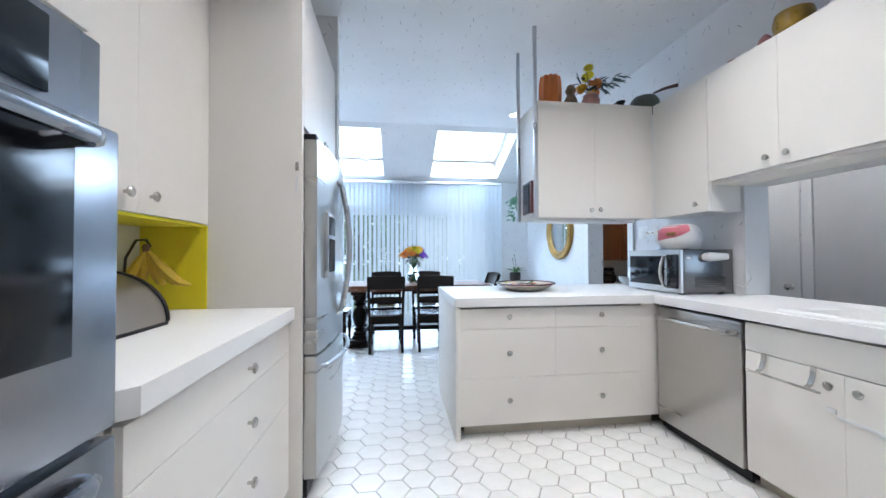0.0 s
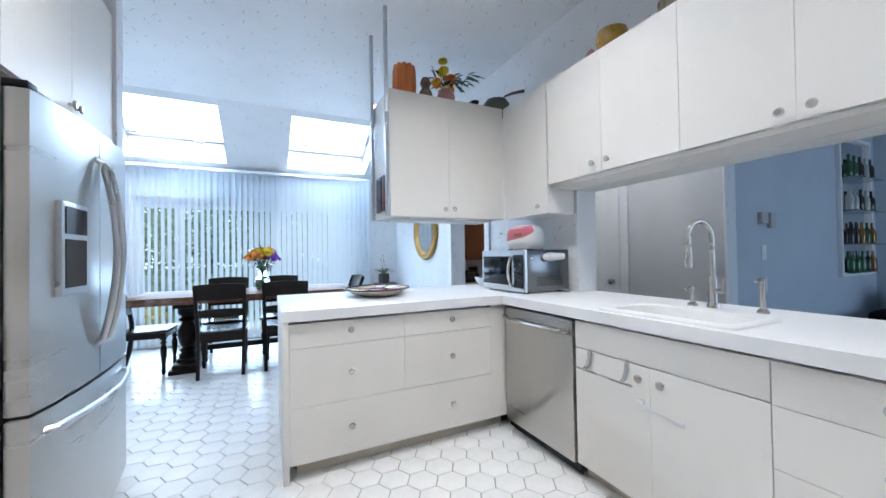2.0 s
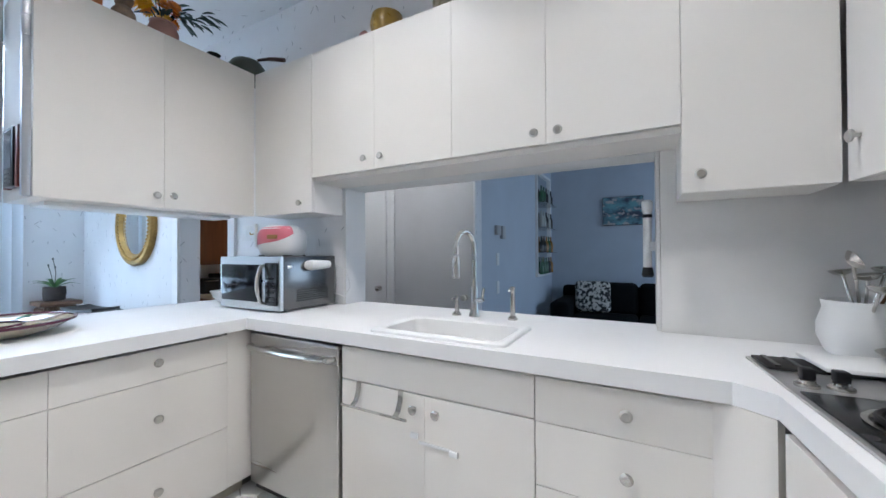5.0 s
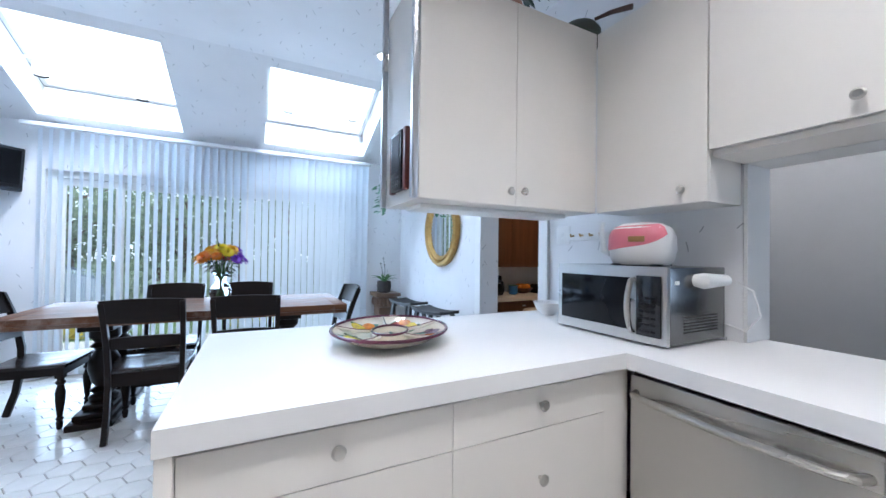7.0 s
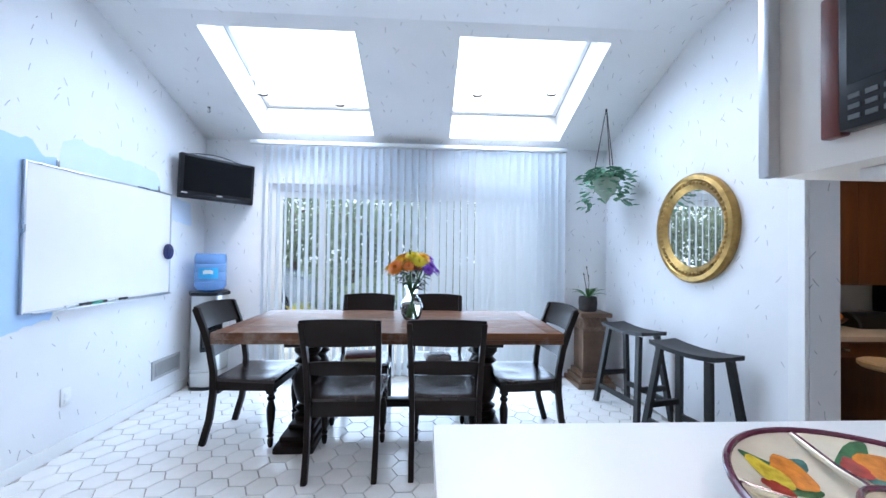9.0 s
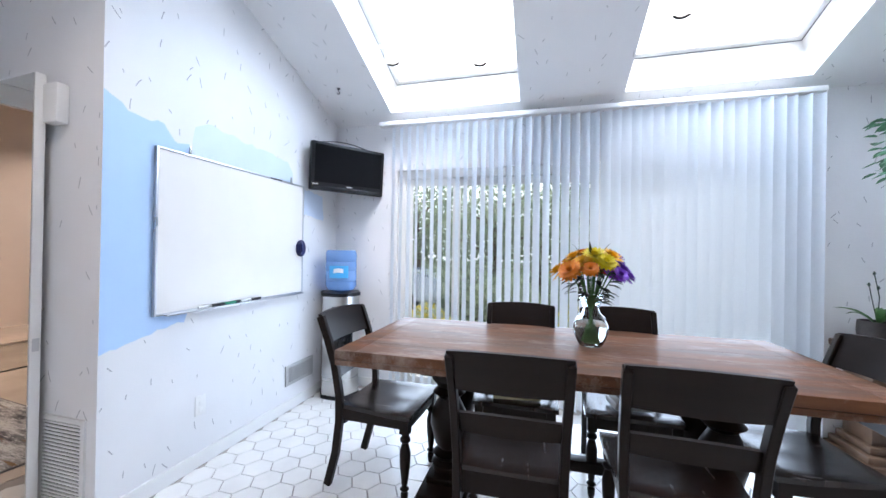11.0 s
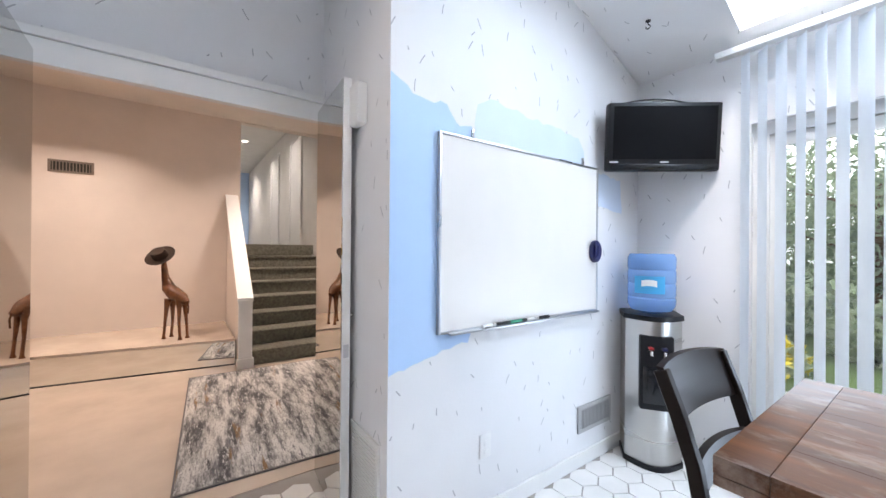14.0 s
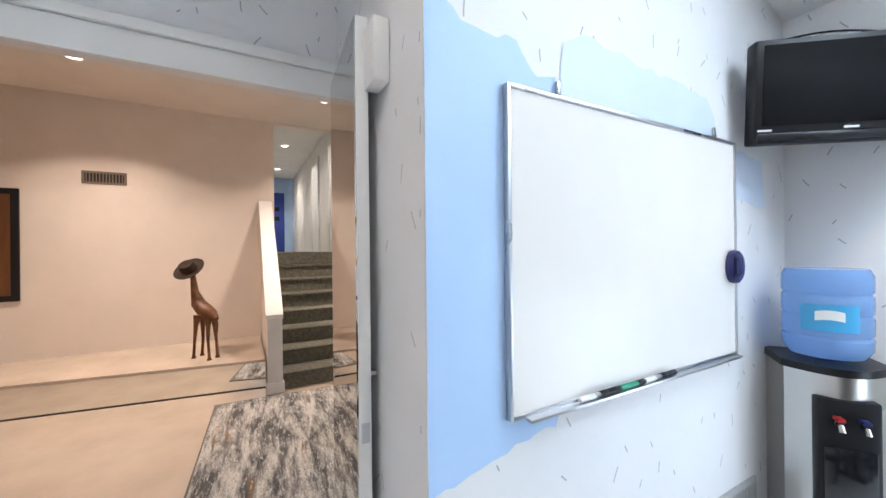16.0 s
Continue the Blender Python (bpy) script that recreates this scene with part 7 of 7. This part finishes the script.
M_YEL2 = surf("yellow_sticker", (0.65, 0.55, 0.03), 0.5)
for u, z, w, h, mt in ((0.30, 1.42, 0.16, 0.06, M_YEL2), (0.30, 1.34, 0.16, 0.06, M_YEL2), (0.08, 1.45, 0.13, 0.05, M_PAPER), (0.09, 1.37, 0.10, 0.03, M_WHITE), (0.40, 1.02, 0.05, 0.02, surf("red_magnet", (0.4, 0.02, 0.02), 0.5))):
    part("magnet", box(u, u + w, -0.003, 0, z, z + h), mt, bf, "small bright magnet")
for u, z, s in ((0.05, 1.20, 1), (0.05, 1.08, 1), (0.13, 0.96, -1), (0.13, 0.85, -1)):
    bm = B()
    lo = [bm.verts.new((u + a, -0.002, z + c)) for a, c in ((0, 0), (0, 0.08), (0.16, 0.05 if s < 0 else 0.07), (0.16, 0.035 if s < 0 else 0.01))]
    bm.faces.new(lo)
    pn = part("pennant", bm, M_NAVY if s > 0 else M_BLACK, bf, "small pennant sticker")
    tube(bm := B(), [v for v in ((u, -0.003, z), (u, -0.003, z + 0.08), (u + 0.16, -0.003, z + 0.05), (u + 0.16, -0.003, z + 0.03), (u, -0.003, z))], 0.004, 5)
    part("pennant_edge", bm, M_WHITE, pn, "white edge")
ws = thing("wooden_stool", pose(4.42, 5.42, 0), "round pale wood stool on a steel post", "stool")
lathe(bm := B(), ((0.15, 0.62), (0.165, 0.635), (0.165, 0.655), (0.15, 0.665)), 28)
part("seat", bm, surf("pale_birch", (0.62, 0.42, 0.22), 0.4, var=0.1, stretch=(1, 8, 1)), ws, "pale birch seat")
lathe(bm := B(), ((0.19, 0.0), (0.19, 0.015), (0.03, 0.03), (0.025, 0.62)), 24)
part("post", bm, M_CHROME, ws)
for x, y, kind, lb in ((4.25, 6.1, "toaster", "black toaster oven on the desk"), (4.56, 6.05, "blue_cup", "blue cup with a small plant on the desk"), (4.80, 6.15, "fruit_basket", "basket of oranges on the desk"), (5.10, 6.12, "bread_bin", "black ribbed bread bin on the desk"), (4.42, 6.2, "coffee_maker", "black coffee maker on the desk")):
    it = thing(kind, pose(x, y, 0.761), lb, kind.split("_")[-1])
    if kind == "toaster":
        part("case", box(-0.12, 0.12, -0.12, 0.12, 0, 0.18, bevel=0.02), M_BLACK, it)
        part("glass_door", box(-0.10, 0.06, -0.124, -0.119, 0.04, 0.15), M_BLACKGLASS, it)
        tube(bm := B(), [(-0.09, -0.12, 0.155), (-0.09, -0.14, 0.155), (0.05, -0.14, 0.155), (0.05, -0.12, 0.155)], 0.005, 6)
        part("handle", bm, M_CHROME, it)
    elif kind == "blue_cup":
        lathe(bm := B(), ((0.04, 0), (0.055, 0.01), (0.06, 0.11), (0.052, 0.11), (0.045, 0.02)), 18)
        part("cup", bm, surf("blue_glaze", (0.05, 0.16, 0.32), 0.3), it)
        bm = B()
        for i in range(14):
            blade(bm, (0, 0, 0.09), (math.cos(i * 2.4), math.sin(i * 2.4), 0.9), 0.11, 0.03, 0.05, 4)
        part("leaves", bm, M_LEAF, it)
    elif kind == "fruit_basket":
        lathe(bm := B(), ((0.06, 0), (0.10, 0.03), (0.13, 0.07), (0.12, 0.07), (0.05, 0.012)), 22)
        part("basket", bm, M_OAK, it)
        for i in range(6):
            lathe(bm := B(), ((0.006, -0.036), (0.026, -0.028), (0.037, 0.0), (0.026, 0.028), (0.006, 0.036)), 14, (0.065 * math.cos(i * 1.05), 0.065 * math.sin(i * 1.05), 0.085))
            part("orange", bm, PETALS[0], it, "orange fruit")
    elif kind == "bread_bin":
        bm = B()
        lathe(bm, ((0.11, -0.17), (0.12, -0.16), (0.12, 0.16), (0.11, 0.17)), 26, (0, 0, 0.0), "X")
        bmesh.ops.bisect_plane(bm, geom=list(bm.verts) + list(bm.edges) + list(bm.faces), plane_co=(0, 0, 0), plane_no=(0, 0, -1), clear_outer=True)
        part("lid", bm, M_BLACK, it)
    else:
        part("tower", box(-0.06, 0.06, -0.02, 0.09, 0, 0.23, bevel=0.01), M_BLACK, it)
        lathe(bm := B(), ((0.05, 0.02), (0.055, 0.05), (0.045, 0.12)), 18, (0, -0.07, 0))
        part("carafe", bm, M_BLACKGLASS, it)

# black-framed picture by the hall's far end and corridor doors
dp = thing("hall_picture", pose(HB + 0.001, 2.35, 0.9, 0, 0, 90), "tall black-framed picture on the hall wall", "picture")
part("frame", box(0, 0.5, -0.03, 0, 0, 1.15, bevel=0.005), M_BLACK, dp)
part("print", box(0.06, 0.44, -0.033, -0.0301, 0.06, 1.09), M_OAK, dp, "warm brown print")
for x in (-7.3, -9.2):
    cd = thing("corridor_door", pose(x, 6.328, 1.36), "white corridor door with casing", "door", "corridor doors")
    cd["kind"] = "structure"
    part("leaf", box(0.06, 0.80, -0.02, 0, 0, 2.0), M_TRIM, cd)
    bm = B()
    for a in ((0, 0.06, -0.035, 0, 0, 2.08), (0.80, 0.86, -0.035, 0, 0, 2.08), (0.06, 0.80, -0.035, 0, 2.0, 2.08)):
        bx(bm, *a)
    part("casing", bm, M_TRIM, cd)
bdr = thing("blue_door", pose(-12.99, 5.30, 1.36, 0, 0, 90), "deep blue door at the corridor end with small pictures", "door")
bdr["kind"] = "structure"
part("leaf", box(0, 0.75, -0.03, 0, 0, 1.9, bevel=0.004), surf("deep_blue_paint", (0.03, 0.07, 0.38), 0.5), bdr)
for z in (1.3, 1.0):
    part("small_picture", box(0.42, 0.60, -0.045, -0.031, z, z + 0.13), M_BLACK, bdr, "small dark picture")

# ---- garden behind the sliding door ----
struct("ground", box(-60, 60, 7.41, 90, -0.25, -0.15), M_GRASS, "lawn of the back garden")
struct("patio", box(-6, 6, 7.42, 9.6, -0.148, -0.12), M_PATIO, "pale paved patio outside the door")
struct("backdrop", bx(bx(B(), -45, 45, 59.8, 60, -0.2, 30), -45, 45, -3, 60, 29.8, 30), glow("overcast_sky", (0.90, 0.95, 1.0), 2.8), "bright overcast sky")


def leafy(name, m, label, height, radius, mats, count, trunk=True, seed=1, base=0.0, category="tree"):
    ob = thing(name, m, label, category, "garden plants")
    rnd = random.Random(seed)
    tips = []
    if trunk:
        bm = B()
        tube(bm, [(0, 0, -0.15), (0.03, 0, height * 0.25), (-0.04, 0.03, height * 0.5), (0, 0, height * 0.78)], 0.1, 9, (0.14, 0.11, 0.09, 0.04))
        for k in range(9):
            a, z = k * 2.4, height * (0.28 + 0.055 * k)
            tip = Vector((math.cos(a) * radius * 0.75, math.sin(a) * radius * 0.75, z + radius * 0.35))
            tips.append(tip)
            tube(bm, [(0, 0, z), tip * 0.5 + Vector((0, 0, z * 0.5 + 0.05)), tip], 0.03, 6, (0.05, 0.03, 0.012))
        part("trunk", bm, M_PEDWOOD, ob)
    for k, mt in enumerate(mats):
        verts, faces = [], []
        for i in range(count // len(mats)):
            if trunk:
                c = tips[rnd.randrange(len(tips))] * rnd.uniform(0.4, 1.1) + Vector((0, 0, rnd.uniform(-0.1, 0.25) * height))
                p = c + Vector((rnd.gauss(0, radius * 0.28), rnd.gauss(0, radius * 0.28), rnd.gauss(0, radius * 0.22)))
            else:
                a, u = rnd.uniform(0, 6.283), rnd.random()
                r = radius * math.sqrt(u) * (0.85 + 0.25 * math.sin(3 * a + seed))
                p = Vector((r * math.cos(a), r * math.sin(a), -0.1 + (height + 0.1) * (1 - 0.5 * u) * rnd.uniform(0.1, 1.0)))
            s = rnd.uniform(0.07, 0.16)
            d, e = Vector((rnd.gauss(0, 1), rnd.gauss(0, 1), rnd.gauss(0, 1))).normalized(), Vector((rnd.gauss(0, 1), rnd.gauss(0, 1), rnd.gauss(0, 1))).normalized()
            n0 = len(verts)
            verts += [p - d * s, p + e * s * 0.4, p + d * s, p - e * s * 0.4]
            faces.append((n0, n0 + 1, n0 + 2, n0 + 3))
        me = bpy.data.meshes.new("crown")
        me.from_pydata(verts, [], faces)
        me.materials.append(mt)
        cr_ = new("crown" if trunk else "foliage", me)
        cr_.parent = ob
    return ob


G1, G2, G3 = cloth_thin("olive_foliage", (0.32, 0.38, 0.25), 0.5), cloth_thin("light_foliage", (0.44, 0.50, 0.35), 0.5), cloth_thin("deep_foliage", (0.23, 0.29, 0.20), 0.5)
FY, FP = surf("yellow_blossom", (0.75, 0.6, 0.05), 0.6), surf("rose_blossom", (0.5, 0.12, 0.16), 0.6)
for i, (x, y, h, r) in enumerate(((-6.5, 16, 3.7, 1.8), (-3.4, 17, 3.9, 2.0), (-0.4, 16, 3.7, 1.9), (2.6, 17, 3.9, 2.0), (5.6, 16, 3.7, 1.9), (-8.5, 20, 4.4, 2.3), (-2, 21, 4.6, 2.4), (4, 20, 4.4, 2.3), (1, 19.5, 4.4, 2.3), (-5.2, 20, 4.4, 2.3))):
    leafy("garden_tree", pose(x, y, -0.15, 0, 0, 37 * i), "broad-leaved green tree in the back garden", h, r, (G1, G2, G3), 3600, True, i + 3)
for i, (x, y, h, r, mats) in enumerate(((-4.2, 12.6, 1.3, 1.2, (G2, G1, FP)), (-1.7, 13.0, 1.1, 1.1, (G2, G3)), (0.4, 12.2, 1.0, 0.9, (G1, G2)), (2.2, 12.8, 1.4, 1.1, (G3, G1)), (4.4, 12.5, 1.3, 1.2, (G2, G1)), (-0.9, 10.4, 0.45, 0.4, (G2, FY)), (-2.3, 11.2, 0.6, 0.6, (G2, FP)), (1.6, 10.6, 0.5, 0.45, (G1, FY)), (3.4, 10.5, 0.6, 0.5, (G2, G1)))):
    leafy("garden_shrub", pose(x, y, -0.15, 0, 0, 50 * i), "low green garden shrub" + (" with yellow blossom" if FY in mats else " with rose blossom" if FP in mats else ""), h, r, mats, 1500, False, i + 20, 0, "shrub")

car = thing("parked_car", pose(-3.2, 11.8, -0.15, 0, 0, 12), "pale silver-blue car parked beyond the lawn", "car")
prof = [(-2.1, 0.35), (-2.1, 0.72), (-1.9, 0.82), (-1.15, 0.92), (-0.55, 1.38), (0.75, 1.42), (1.35, 1.0), (2.0, 0.9), (2.12, 0.6), (2.1, 0.35)]
bm = B()
rings = [[bm.verts.new((x, y * (0.86 if z > 1.1 else 1.0), z)) for x, z in prof] for y in (-0.85, 0.85)]
n = len(prof)
for k in range(n):
    j = (k + 1) % n
    bm.faces.new((rings[0][k], rings[0][j], rings[1][j], rings[1][k]))
bm.faces.new(rings[0])
bm.faces.new(list(reversed(rings[1])))
bmesh.ops.bevel(bm, geom=list(bm.edges), offset=0.05, segments=2, affect="EDGES")
part("body", bm, surf("silver_blue_paint", (0.45, 0.52, 0.62), 0.25, 0.4, var=0.03, coat=0.6), car)
for s in (-1, 1):
    part("side_window", bx(B(), -0.75, 0.85, s * 0.80 - 0.01, s * 0.80 + 0.01, 1.0, 1.30), M_BLACKGLASS, car)
    for x in (-1.35, 1.3):
        lathe(bm := B(), ((0.20, -0.1), (0.32, -0.09), (0.32, 0.09), (0.20, 0.1)), 24, (x, s * 0.78, 0.32), "Y")
        wh = part("tyre", bm, M_BLACK, car)
        lathe(bm := B(), ((0.19, s * 0.095), (0.18, s * 0.105), (0.04, s * 0.10)), 18, (x, s * 0.78, 0.32), "Y")
        part("rim", bm, M_ALU, wh)


# ---- hexagonal floor tiles ----
R, GAP = 0.0885, 0.0026
PITCH_X, PITCH_Y = 1.5 * R, math.sqrt(3) * R


def hexagon(bm, cx, cy):
    for r, z in ((R - GAP, -0.004), ):
        lo = [bm.verts.new((cx + r * math.cos(k * math.pi / 3), cy + r * math.sin(k * math.pi / 3), -0.006)) for k in range(6)]
        hi = [bm.verts.new((cx + (r - 0.002) * math.cos(k * math.pi / 3), cy + (r - 0.002) * math.sin(k * math.pi / 3), 0.0)) for k in range(6)]
        bm.faces.new(hi)
        for k in range(6):
            bm.faces.new((lo[k], lo[(k + 1) % 6], hi[(k + 1) % 6], hi[k]))


hexagon(bm := B(), 0, 0)
tile_mesh = mesh_of(bm, M_TILE, False)
rest = B()
singles = 0
for i in range(-14, 28):
    for j in range(-6, 50):
        x, y = i * PITCH_X + 0.02, (j + 0.5 * (i % 2)) * PITCH_Y
        if not (-0.88 < x < 3.46 and -0.8 < y < 7.2 or -1.70 < x <= -0.88 and 4.12 < y < 5.2):
            continue
        if x > 2.98 and y < 4.0 or 1.56 < x and 3.32 < y < 3.8 or x < 0.55 and y < 4.0:
            continue
        near = 0.6 < x < 2.9 and 2.2 < y < 3.3 or -0.5 < x < 1.4 and 3.6 < y < 5.75
        if near and singles < 300:
            ob = new("tile", tile_mesh)
            ob.parent = floor
            ob.matrix_basis = pose(x, y, random.uniform(-0.0006, 0.0004))
            singles += 1
        else:
            hexagon(rest, x, y)
me = mesh_of(rest, M_TILE, False)
more = new("tiles", me)
more.parent = floor
tagged(more, "white glazed hexagonal floor tiles", "", "", "stuff")
